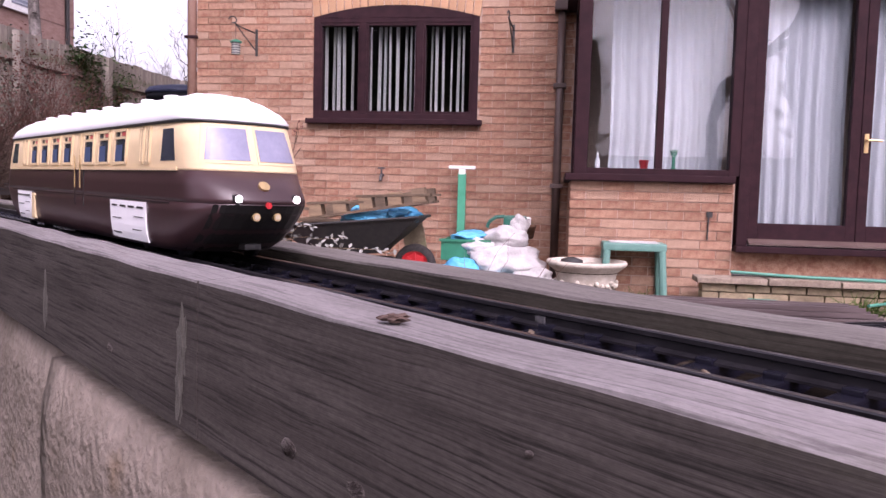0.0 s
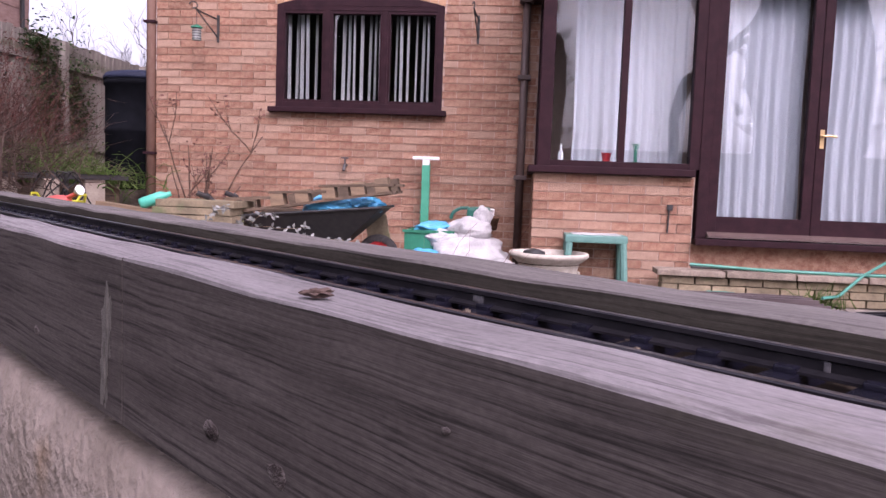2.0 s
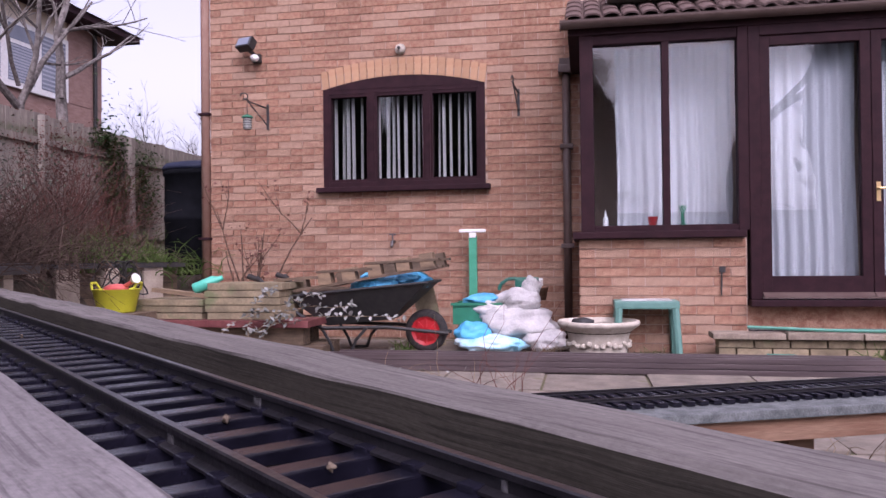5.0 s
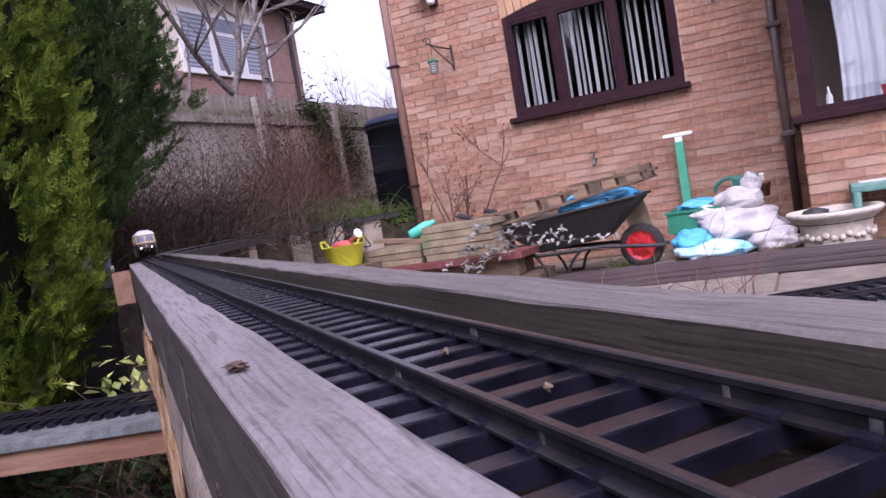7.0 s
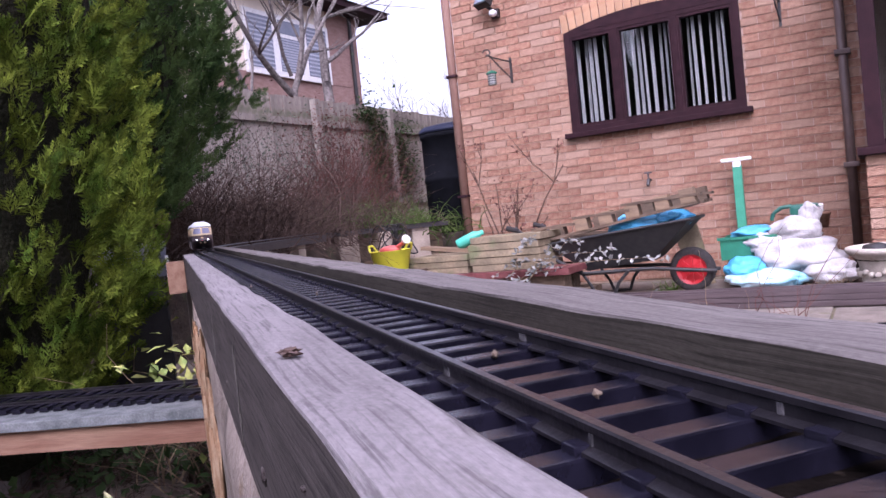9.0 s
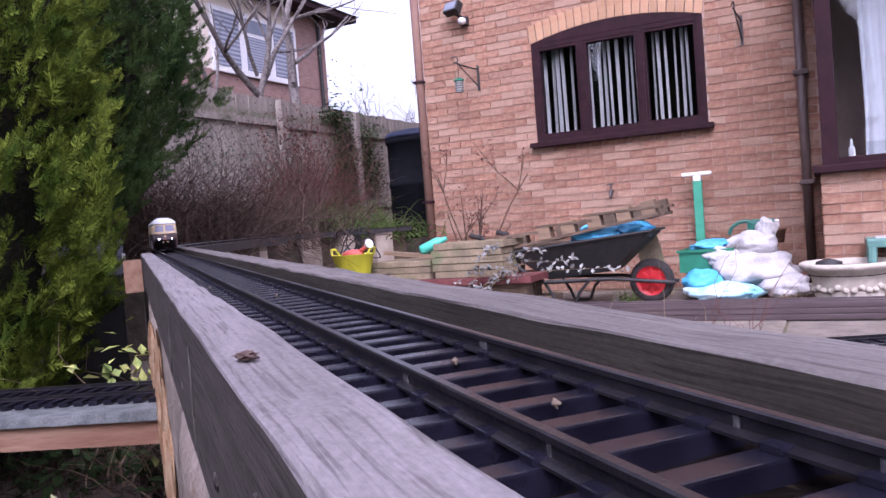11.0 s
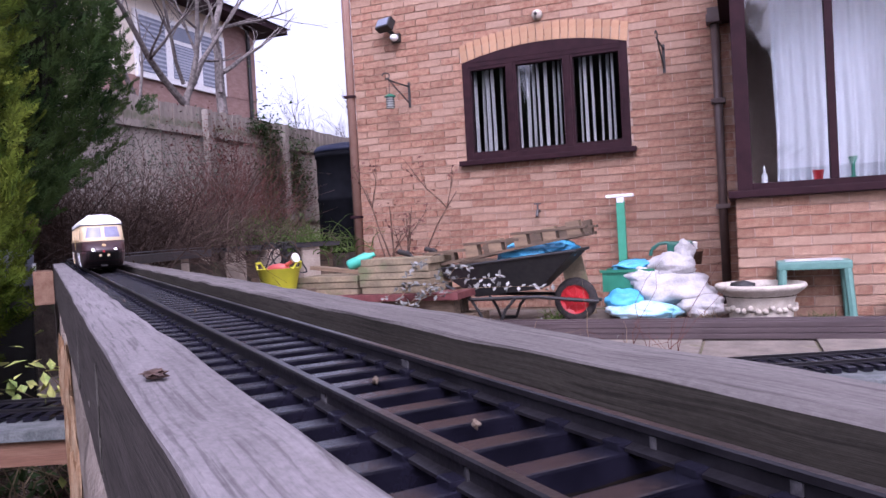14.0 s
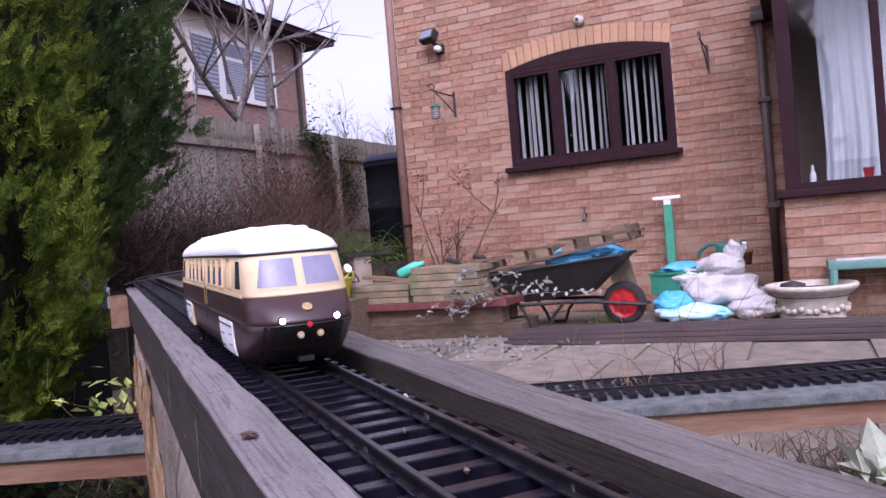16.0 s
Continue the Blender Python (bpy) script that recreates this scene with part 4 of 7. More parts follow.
    prof = [(-0.0038, -0.0083), (-0.0038, -0.0073), (-0.0009, -0.0062), (-0.0009, -0.0030), (-0.0021, -0.0023), (-0.0021, -0.0005), (-0.0014, 0.0), (0.0014, 0.0), (0.0021, -0.0005), (0.0021, -0.0023), (0.0009, -0.0030), (0.0009, -0.0062), (0.0038, -0.0073), (0.0038, -0.0083)]
    for yc in (-0.0023, -0.0538):
        bm = bmesh.new()
        a = [bm.verts.new((-1.2, yc + y, z)) for y, z in prof]
        b = [bm.verts.new((3.3, yc + y, z)) for y, z in prof]
        for i in range(len(prof)):
            j = (i + 1) % len(prof)
            bm.faces.new((a[i], b[i], b[j], a[j]))
        bm.faces.new(a[::-1]), bm.faces.new(b)
        bmesh.ops.recalc_face_normals(bm, faces=bm.faces)
        part("rail", bm, M["rail"], track)
    for s, yc, h in ((0.0291, -0.0538, 0.004), (-0.013, -0.0023, 0.003), (-0.125, -0.0538, 0.0014), (-0.168, -0.0538, 0.002), (-0.1175, -0.0023, 0.001), (0.62, -0.0023, 0.004), (0.66, -0.0538, 0.004), (1.3, -0.0023, 0.004)):
        bm = bmesh.new()
        box(bm, (s - h * 0.8, yc - 0.0015, -0.0064), (s + h * 0.8, yc + 0.0015, -0.0028), bev=0.0006)
        part("rail_joiner", bm, M["joint2"], track, "pale worn rail joiner")
    # the line goes on round a left-hand bend beyond the boards
    bend = thing("distant_track", "black model track on a dark deck, curving away", "railway track")
    pts = [on_track(3.3 + 0.12 * i, 0.028 + 0.0028 * i * i, -0.012) for i in range(19)]
    for a, b in zip(pts, pts[1:]):
        bm = bmesh.new()
        d = (b - a).normalized()
        side = Vector((-d.y, d.x, 0))
        vs = [bm.verts.new(p + side * q + Vector((0, 0, z))) for p in (a, b) for q, z in ((-0.075, -0.008), (0.075, -0.008), (0.075, -0.06), (-0.075, -0.06))]
        for f in ((0, 1, 5, 4), (1, 2, 6, 5), (2, 3, 7, 6), (3, 0, 4, 7)):
            bm.faces.new([vs[k] for k in f])
        part("deck_section", bm, M["blackdeck"], bend)
    for q in (-0.026, 0.026):
        bm = bmesh.new()
        for a, b in zip(pts, pts[1:]):
            d = (b - a).normalized()
            side = Vector((-d.y, d.x, 0)) * q
            cyl(bm, a + side + Vector((0, 0, 0.008)), b + side + Vector((0, 0, 0.008)), 0.003, seg=6)
        part("rail", bm, M["rail"], bend)
    for i in range(4, 18, 4):
        p = pts[i]
        part("post", bx((p.x - 0.04, p.y - 0.04, GZ), (p.x + 0.04, p.y + 0.04, p.z - 0.06)), M["concrete"], bend)
    # knots and stains on the outer face of the near board
    for i, (ks, kz, kr) in enumerate(KNOTS):
        bm = blob(bmesh.new(), (ks, 0.0634, kz), (kr * 1.5, 0.0012, kr), i, 0.35, 2)
        solo("wood_knot", bm, M["knot"], "dark knot in the face of the side board", "knot", TR.copy(), group="knots")
    for ks, kz, kw, kh in ((0.1715, -0.030, 0.0065, 0.020), (0.1745, -0.054, 0.0050, 0.016), (0.446, -0.045, 0.006, 0.022)):
        bm = blob(bmesh.new(), (ks, 0.0634, kz), (kw, 0.0009, kh), int(ks * 100), 0.8, 3)
        solo("resin_streak", bm, M["streak"], "pale resin streak down the face of the side board", "stain", TR.copy(), group="resin streaks")
    # dead leaf and pebbles
    bm = bmesh.new()
    blob(bm, (0, 0, 0.003), (0.011, 0.007, 0.0032), 4, 0.9, 3)
    solo("dead_leaf", bm, M["deadleaf"], "curled brown dead leaf lying on the side board", "leaf", TR @ pose(0.0033, 0.0535, 0.0077, 0, 0, 30) @ Matrix.Scale(0.46, 4))
    for i, (s, n, r) in enumerate(((0.0175, 0.0337, 0.0015), (-0.0694, 0.0312, 0.0014), (0.0998, 0.0667, 0.0020), (0.42, 0.03, 0.0015), (0.62, -0.01, 0.0015))):
        solo("pebble", blob(bmesh.new(), (s, -n, -0.0083 + r * 0.5), (r, r * 0.7, r * 1.1), i, 0.8, 3), M["grit"] if i != 2 else M["stone"], "tiny pale pebble lying on the track", "pebble", TR.copy(), group="pebbles on the track", smooth=True)
    # timber offcut on the outside of the board
    bl = solo("timber_block", bx((1.93, 0.0650, -0.092), (2.14, 0.112, -0.008), bev=0.003), M["beam"], "reddish timber offcut fixed to the outside of the board", "timber", TR.copy())


railway()


def railcar():
    car = thing("railcar", "chocolate and cream streamlined model railcar with a white roof", "model train")
    LEN = 0.60
    lev = [(0.006, 0.044, 0.0395, 0.05), (0.012, 0.030, 0.0415, 0.05), (0.022, 0.014, 0.0428, 0.052), (0.034, 0.001, 0.0432, 0.052), (0.041, -0.004, 0.0435, 0.052), (0.0445, -0.0035, 0.0433, 0.052), (0.052, 0.005, 0.043, 0.042), (0.0625, 0.0155, 0.0425, 0.030),
           (0.0640, 0.0160, 0.0427, 0.030), (0.080, 0.0225, 0.0415, 0.028), (0.096, 0.0290, 0.0400, 0.027), (0.0985, 0.0280, 0.0415, 0.028), (0.105, 0.033, 0.0395, 0.036), (0.112, 0.044, 0.033, 0.050), (0.117, 0.060, 0.0235, 0.060), (0.1200, 0.080, 0.012, 0.060), (0.1208, 0.11, 0.002, 0.05)]

    def at_level(z):
        for a, b in zip(lev, lev[1:]):
            if a[0] <= z <= b[0]:
                k = (z - a[0]) / (b[0] - a[0])
                return [a[i] + (b[i] - a[i]) * k for i in (1, 2, 3)]
        return lev[-1][1:]

    def front(y, z):
        f, w, r = at_level(z)
        u = min(1.0, abs(y) / w)
        return f + r * (1 - (1 - u ** 2.6) ** (1 / 2.6))

    def ring(z, f, w, r):
        half = []
        for i in range(13):
            u = math.sin(math.pi / 2 * i / 12)
            half.append((f + r * (1 - (1 - min(1, u) ** 2.6) ** (1 / 2.6)), w * u))
        left = [(x, y) for x, y in half] + [(LEN - x, y) for x, y in half[::-1]]
        return left + [(x, -y) for x, y in left[::-1]][1:-1]

    def shell(name, rows, material, label=""):
        bm = bmesh.new()
        rings = [[bm.verts.new((x, y, z)) for x, y in ring(z, f, w, r)] for z, f, w, r in rows]
        n = len(rings[0])
        for a, b in zip(rings, rings[1:]):
            for i in range(n):
                bm.faces.new((a[i], a[(i + 1) % n], b[(i + 1) % n], b[i]))
        bm.faces.new(rings[0][::-1]), bm.faces.new(rings[-1])
        bmesh.ops.remove_doubles(bm, verts=bm.verts, dist=0.00005)
        bmesh.ops.recalc_face_normals(bm, faces=bm.faces)
        return part(name, bm, material, car, label, smooth=True)
    shell("lower_body", lev[:5], M["choc"], "glossy chocolate brown lower body")
    shell("nose_hood", lev[4:8], M["choc"], "glossy chocolate brown waist with a jutting nose")
    upper = shell("upper_body", lev[7:11], M["cream"], "cream upper body")
    shell("roof_line", [(0.0954, 0.0280, 0.0411, 0.027), (0.0972, 0.0282, 0.0416, 0.028)], M["dark"], "thin dark line under the roof edge")
    roof = shell("roof", lev[10:], M["roofwhite"], "white domed roof")

    def patch(name, y0, y1, z0, z1, material, off, parent, label="", rear=False, slope=0.0):
        bm = bmesh.new()
        rows, cols = 6, 10
        g = []
        for j in range(rows + 1):
            z = z0 + (z1 - z0) * j / rows
            line = []
            for i in range(cols + 1):
                y = y0 + (y1 - y0) * i / cols + slope * j / rows * (1 if y0 < 0 else -1) * (1 - i / cols if y0 < 0 else i / cols)
                x = front(y, z) - off
                line.append(bm.verts.new((LEN - x if rear else x, y, z)))
            g.append(line)
        for j in range(rows):
            for i in range(cols):
                bm.faces.new((g[j][i], g[j][i + 1], g[j + 1][i + 1], g[j + 1][i]))
        ext = bmesh.ops.extrude_face_region(bm, geom=list(bm.faces))["geom"]
        bmesh.ops.translate(bm, verts=[v for v in ext if isinstance(v, bmesh.types.BMVert)], vec=(-0.002 if rear else 0.002, 0, 0))
        bmesh.ops.recalc_face_normals(bm, faces=bm.faces)
        return part(name, bm, material, parent, label)
    for rear in (False, True):
        for s in (-1, 1):
            fr = patch("screen_surround", s * 0.0020 if s > 0 else -0.0365, 0.0365 if s > 0 else -0.0020, 0.0678, 0.0945, M["cream"], 0.0006, upper, rear=rear, slope=0.0045)
            patch("windscreen", s * 0.0036 if s > 0 else -0.0335, 0.0335 if s > 0 else -0.0036, 0.0700, 0.0920, M["screen"], 0.0011, fr, "windscreen coloured pale lavender as if mirroring the sky", rear=rear, slope=0.0045)
        ap = patch("front_apron", -0.034, 0.034, 0.0075, 0.0405, M["dark"], 0.0004, car, "black front apron", rear=rear)
        sgn = (lambda x: LEN - x) if rear else (lambda x: x)
        dx = 1 if rear else -1
        for s in (-1, 1):
            x = sgn(front(0.0213 * s, 0.0445))
            lamp = part("headlight", cyl(bmesh.new(), (x - dx * 0.004, 0.0213 * s, 0.0445), (x + dx * 0.0014, 0.0213 * s, 0.0445), 0.0032, seg=16), M["dark"], car)
            part("bulb", cyl(bmesh.new(), (x + dx * 0.0013, 0.0213 * s, 0.0445), (x + dx * 0.0019, 0.0213 * s, 0.0445), 0.0025, seg=16), M["lamp"] if not rear else M["lens"], lamp)
            x = sgn(front(0.0077 * s, 0.0335))
            buf = part("lower_lamp", cyl(bmesh.new(), (x - dx * 0.003, 0.0077 * s, 0.0325), (x + dx * 0.002, 0.0077 * s, 0.0325), 0.0024, 0.0028, 14), M["brass"], car, "brass rimmed lower lamp")
            part("lens", cyl(bmesh.new(), (x + dx * 0.002, 0.0077 * s, 0.0325), (x + dx * 0.0026, 0.0077 * s, 0.0325), 0.0020, seg=12), M["lens"], buf)
        x = sgn(front(0, 0.0525))
        m = Matrix.Translation((x, 0, 0.0525)) @ Matrix.Rotation(radians(46 if not rear else -46), 4, "Y")
        part("badge", cyl(bmesh.new(), m @ Vector((dx * 0.0016, 0, 0)), m @ Vector((-dx * 0.002, 0, 0)), 0.0040, seg=20), M["brass"], car, "round gold badge")
        x = sgn(front(0, 0.0395))
        part("tail_lamp", cyl(bmesh.new(), (x, 0.0012, 0.0405), (x + dx * 0.0022, 0.0012, 0.0405), 0.0022, seg=14), M["tail"] if rear else M["red"], car, "small lit red tail lamp" if rear else "small unlit red lamp")
        part("coupling", bx((sgn(0.03), -0.006, 0.009), (sgn(0.020), 0.006, 0.013)), M["dark"], car)
    # sides: beading, windows, doors, skirt panels
    side_y = lambda z: at_level(z)[1]
    for s in (-1, 1):
        yb = 0.0430 * s
        part("waist_rail", bx((0.048, yb - 0.0008, 0.0622), (LEN - 0.048, yb + 0.0008, 0.0645)), M["cream"], upper)
        xs = [0.150, 0.192, 0.234, 0.300, 0.342, 0.384, 0.426]

        def window(x0, x1, z0, z1, skew=0.0):
            bm = bmesh.new()
            t = 0.0022
            lean = (0.0418 - 0.0400) / 0.032
            m = Matrix.Translation((0, 0.0418 * s, 0.080)) @ Matrix.Rotation(math.atan(lean) * s, 4, "X")
            for a, b in (((x0, 0, z0), (x0 + t, 0, z1)), ((x1 - t, 0, z0), (x1, 0, z1)), ((x0, 0, z0), (x1, 0, z0 + t)), ((x0, 0, z1 - t), (x1, 0, z1))):
                box(bm, (a[0], -0.0008, a[2] - 0.080), (b[0], 0.0014, b[2] - 0.080), m if s > 0 else m @ Matrix.Scale(-1, 4, (0, 1, 0)))
            fr = part("window_frame", bm, M["cream"], upper)
            bm = bx((x0 + t, -0.0005, z0 + t - 0.080), (x1 - t, 0.0004, z1 - t - 0.080), m)
            part("pane", bm, M["carglass"], fr)
            return fr, m
        for x in xs:
            fr, m = window(x, x + 0.030, 0.0665, 0.0945)
            part("transom", bx((x + 0.002, -0.001, 0.0065), (x + 0.028, 0.001, 0.0085), m), M["cream"], fr)
            part("mullion", bx((x + 0.014, -0.001, 0.0085), (x + 0.016, 0.001, 0.013), m), M["cream"], fr)
            part("red_notice", bx((x + 0.004, -0.0007, 0.0090), (x + 0.012, 0.0007, 0.0118), m), M["coral"], fr)
            part("seat_back", bx((x + 0.012, -0.0006, -0.0110), (x + 0.027, 0.0006, 0.002), m), M["bluegrey"], fr)
        for x in (0.272, 0.100, 0.472):
            fr, m = window(x, x + 0.008, 0.0665, 0.0940)
            if x != 0.272:
                window(x + 0.013, x + 0.021, 0.0665, 0.0940)
        # driver's side window
        bm = bmesh.new()
        yy = 0.0419
        for xa in (False, True):
            q = [(0.053, 0.0690), (0.079, 0.0690), (0.079, 0.0915), (0.060, 0.0915)]
            q = [(LEN - a, b) for a, b in q] if xa else q
            bm = bmesh.new()
            v = [bm.verts.new((a, (side_y(b) + 0.0003) * s, b)) for a, b in q] + [bm.verts.new((a, (side_y(b) - 0.002) * s, b)) for a, b in q]
            bm.faces.new(v[:4]), bm.faces.new(v[4:][::-1])
            for i in range(4):
                bm.faces.new((v[i], v[4 + i], v[4 + (i + 1) % 4], v[(i + 1) % 4]))
            bmesh.ops.recalc_face_normals(bm, faces=bm.faces)
            part("cab_window", bm, M["carglass"], upper, "dark slanted cab window")
        # door seams and handrails
        for x in (0.262, 0.288):
            part("door_seam", bx((x, 0.0428 * s - 0.0006, 0.030), (x + 0.0008, 0.0434 * s + 0.0004 * s, 0.0620)), M["dark"], car)
        for x in (0.268, 0.284):
            part("handrail", cyl(bmesh.new(), (x, 0.0448 * s, 0.046), (x, 0.0448 * s, 0.075), 0.0006, seg=6), M["brass"], car)
        # skirt panels: rub plates in white
        for x0, x1 in ((0.105, 0.185), (0.452, 0.512)):
            bm = bmesh.new()
            zz = [0.0085, 0.014, 0.020, 0.028, 0.0385]
            v = [[bm.verts.new((x, (side_y(z) + o) * s, z)) for z in zz] for x in (x0, x1) for o in (0.0011, -0.001)]
            for i in range(4):
                bm.faces.new((v[0][i], v[0][i + 1], v[2][i + 1], v[2][i])), bm.faces.new((v[1][i], v[1][i + 1], v[3][i + 1], v[3][i]))
                bm.faces.new((v[0][i], v[0][i + 1], v[1][i + 1], v[1][i])), bm.faces.new((v[2][i], v[2][i + 1], v[3][i + 1], v[3][i]))
            bm.faces.new((v[0][0], v[2][0], v[3][0], v[1][0])), bm.faces.new((v[0][4], v[2][4], v[3][4], v[1][4]))
            bmesh.ops.recalc_face_normals(bm, faces=bm.faces)
            pl = part("skirt_panel", bm, M["roofwhite"], car, "white printed skirt panel")
            for k in range(4):
                xa = x0 + (x1 - x0) * (0.06 + 0.24 * k)
                part("louvre", bx((xa, (side_y(0.0345) + 0.0008) * s, 0.0335), (xa + 0.012, (side_y(0.0345) + 0.0016) * s, 0.0350)), M["dark"], pl)
            for xa, zz0 in ((x0 + 0.005, 0.0265), (x1 - 0.026, 0.0240), (x0 + 0.010, 0.0165), (x1 - 0.024, 0.0125)):
                part("panel_line", bx((xa, (side_y(zz0) + 0.0007) * s, zz0), (xa + 0.019, (side_y(zz0) + 0.0015) * s, zz0 + 0.0007)), M["dark"], pl)
        part("cream_box", bx((0.437, 0.0385 * s, 0.010), (0.450, 0.0442 * s, 0.037), bev=0.001), M["cream"], car)
        part("skirt_line", bx((0.06, 0.0431 * s - 0.0006, 0.0395), (LEN - 0.06, 0.0431 * s + 0.0008, 0.0402)), M["dark"], car)
    # roof vents in two rows, bogies
    vent = finish("roof_vent", lathe(bmesh.new(), [(0.0060, 0), (0.0070, 0.001), (0.0066, 0.0026), (0.003, 0.0036)], 14), M["roofwhite"], True)
    for x in [0.075 + 0.05 * i for i in range(10)]:
        for y in (-0.016, 0.016):
            ob = part("roof_vent", vent, None, roof)
            ob.matrix_basis = pose(x, y, 0.1172 if 0.09 < x < 0.51 else 0.1148)
    part("roof_stud", blob(bmesh.new(), (0.036, -0.004, 0.1035), (0.0016, 0.0016, 0.0016), 1, 0.0, 1), M["dark"], roof)
    wheel = finish("wheel", lathe(bmesh.new(), [(0.0125, -0.0025), (0.0125, 0.0015), (0.0142, 0.0015), (0.0142, 0.0030), (0.004, 0.0030)], 20), M["rail"], True)
    for xb in (0.11, 0.49):
        bog = part("bogie", bx((xb - 0.05, -0.020, 0.006), (xb + 0.05, 0.020, 0.020)), M["dark"], car)
        for dx in (-0.035, 0.035):
            for s in (-1, 1):
                ob = part("wheel", wheel, None, bog)
                ob.matrix_basis = pose(xb + dx, 0.0262 * s, 0.0126, 90 if s > 0 else -90, 0, 0)
    part("underframe", bx((0.10, -0.03, 0.010), (0.5, 0.03, 0.03)), M["dark"], car)
    return car


CAR = railcar()


# ---------------------------------------------------------------- patio things
def patio_things():
    rnd = random.Random(4)
    # wheelbarrow
    wb = thing("wheelbarrow", "black steel wheelbarrow with a red spoked wheel, full of rubbish", "wheelbarrow")
    yc = 6.0
    bm = bmesh.new()
    outer = [[(0.14, yc - 0.30, 0.27), (1.22, yc - 0.27, 0.37), (1.22, yc + 0.27, 0.37), (0.14, yc + 0.30, 0.27)], [(0.42, yc - 0.17, 0.04), (0.92, yc - 0.15, 0.09), (0.92, yc + 0.15, 0.09), (0.42, yc + 0.17, 0.04)]]
    top, bot = [[bm.verts.new(c) for c in r] for r in outer]
    ti = [bm.verts.new((c[0] + (0.015 if c[0] < 0.6 else -0.03), c[1] + (0.015 if c[1] < yc else -0.015), c[2])) for c in outer[0]]
    bi = [bm.verts.new((c[0] + (0.015 if c[0] < 0.6 else -0.015), c[1] + (0.015 if c[1] < yc else -0.015), c[2] + 0.008)) for c in outer[1]]
    for i in range(4):
        j = (i + 1) % 4
        bm.faces.new((top[i], top[j], bot[j], bot[i])), bm.faces.new((ti[i], bi[i], bi[j], ti[j])), bm.faces.new((top[i], ti[i], ti[j], top[j]))
    bm.faces.new(bot), bm.faces.new(bi[::-1])
    bmesh.ops.recalc_face_normals(bm, faces=bm.faces)
    bmesh.ops.bevel(bm, geom=[e for e in bm.edges], offset=0.006, segments=2, affect="EDGES")
    part("tray", bm, M["blacksteel"], wb, smooth=False)
    part("tray_rim", tube(bmesh.new(), [outer[0][i % 4] for i in range(5)], 0.011), M["blacksteel"], wb)
    for s in (-1, 1):
        part("handle", tube(bmesh.new(), [(1.34, yc + 0.07 * s, -0.02), (0.9, yc + 0.14 * s, 0.03), (0.4, yc + 0.24 * s, 0.03), (0.15, yc + 0.26 * s, 0.18), (-0.10, yc + 0.27 * s, 0.42)], 0.014), M["blacksteel"], wb)
        part("grip", cyl(bmesh.new(), (-0.07, yc + 0.27 * s, 0.392), (-0.17, yc + 0.275 * s, 0.425), 0.02), M["rubber"], wb)
        part("leg", tube(bmesh.new(), [(0.38, yc + 0.22 * s, 0.05), (0.46, yc + 0.22 * s, -0.08), (0.49, yc + 0.22 * s, GZ + 0.012), (0.62, yc + 0.22 * s, GZ + 0.012), (0.66, yc + 0.21 * s, -0.06), (0.74, yc + 0.2 * s, 0.03)], 0.012), M["blacksteel"], wb)
    wh = part("wheel", lathe(bmesh.new(), [(0.108, -0.045), (0.14, -0.05), (0.158, -0.035), (0.164, 0), (0.158, 0.035), (0.14, 0.05), (0.108, 0.045)], 32, cap=False), M["rubber"], wb, "black rubber tyre", smooth=True)
    wh.matrix_basis = pose(1.158, yc, -0.005, 90, 0, 0)
    part("rim", lathe(bmesh.new(), [(0.03, -0.035), (0.085, -0.03), (0.112, -0.046), (0.112, 0.046), (0.085, 0.03), (0.03, 0.035)], 28), M["red"], wh, "red plastic rim")
    for i in range(8):
        a = math.tau * i / 8
        bm = bx((0.028, -0.010, 0.030), (0.095, 0.010, 0.043), Matrix.Rotation(a, 4, "Z"))
        part("spoke", bm, M["red"], wh)
    part("axle", cyl(bmesh.new(), (0, 0, -0.09), (0, 0, 0.09), 0.012), M["blacksteel"], wh)
    solo("leaning_board", bx((-0.09, -0.012, 0), (0.09, 0.012, 0.50), pose(1.17, 6.30, GZ, -8, -14, 0), 0.004), M["slab"], "pale short board leaning behind the wheelbarrow wheel", "board")
    # rubbish in the tray
    for i, (c, r) in enumerate((((0.82, yc - 0.12, 0.36), (0.20, 0.13, 0.07)), ((1.05, yc - 0.02, 0.38), (0.15, 0.16, 0.06)), ((0.50, yc, 0.26), (0.28, 0.2, 0.07)))):
        bm = blob(bmesh.new(), c, r, 11 + i, 0.45, 3)
        solo("blue_bag" if i < 2 else "rubble_bag", bm, M["blue"] if i < 2 else M["oldwood"], "crumpled bright blue plastic bag in the wheelbarrow" if i < 2 else "brown rubble heaped in the wheelbarrow", "bag")
    # pallets lying on the barrow, tilted
    pal = thing("pallet", "weathered timber pallet tilted across the wheelbarrow", "pallet")
    m = Matrix.Translation((0.05, yc - 0.30, 0.275)) @ Matrix.Rotation(radians(-9.2), 4, "Y")
    for j in range(3):
        part("board", bx((0.0, j * 0.24, 0.0), (1.26, j * 0.24 + 0.09, 0.02), m, 0.002), M["oldwood"], pal)
    for x0, xs, length, lift in ((0.02, (0.05,), 0.34, 0.0), (0.36, (0.41, 0.60), 0.42, 0.004), (0.74, (0.80, 1.02, 1.20), 0.54, 0.004)):
        step = m @ pose(x0, 0, 0.021 + lift, 0, 6.5, 0)
        for yy in (0.0, 0.44):
            for x in xs:
                part("block", bx((x - x0 - 0.05, yy, -0.012), (x - x0 + 0.05, yy + 0.10, 0.082 + 0.11 * (x - x0) * 0.3), m @ pose(x0, 0, 0.021), 0.003), M["softwood"] if yy == 0 else M["oldwood"], pal)
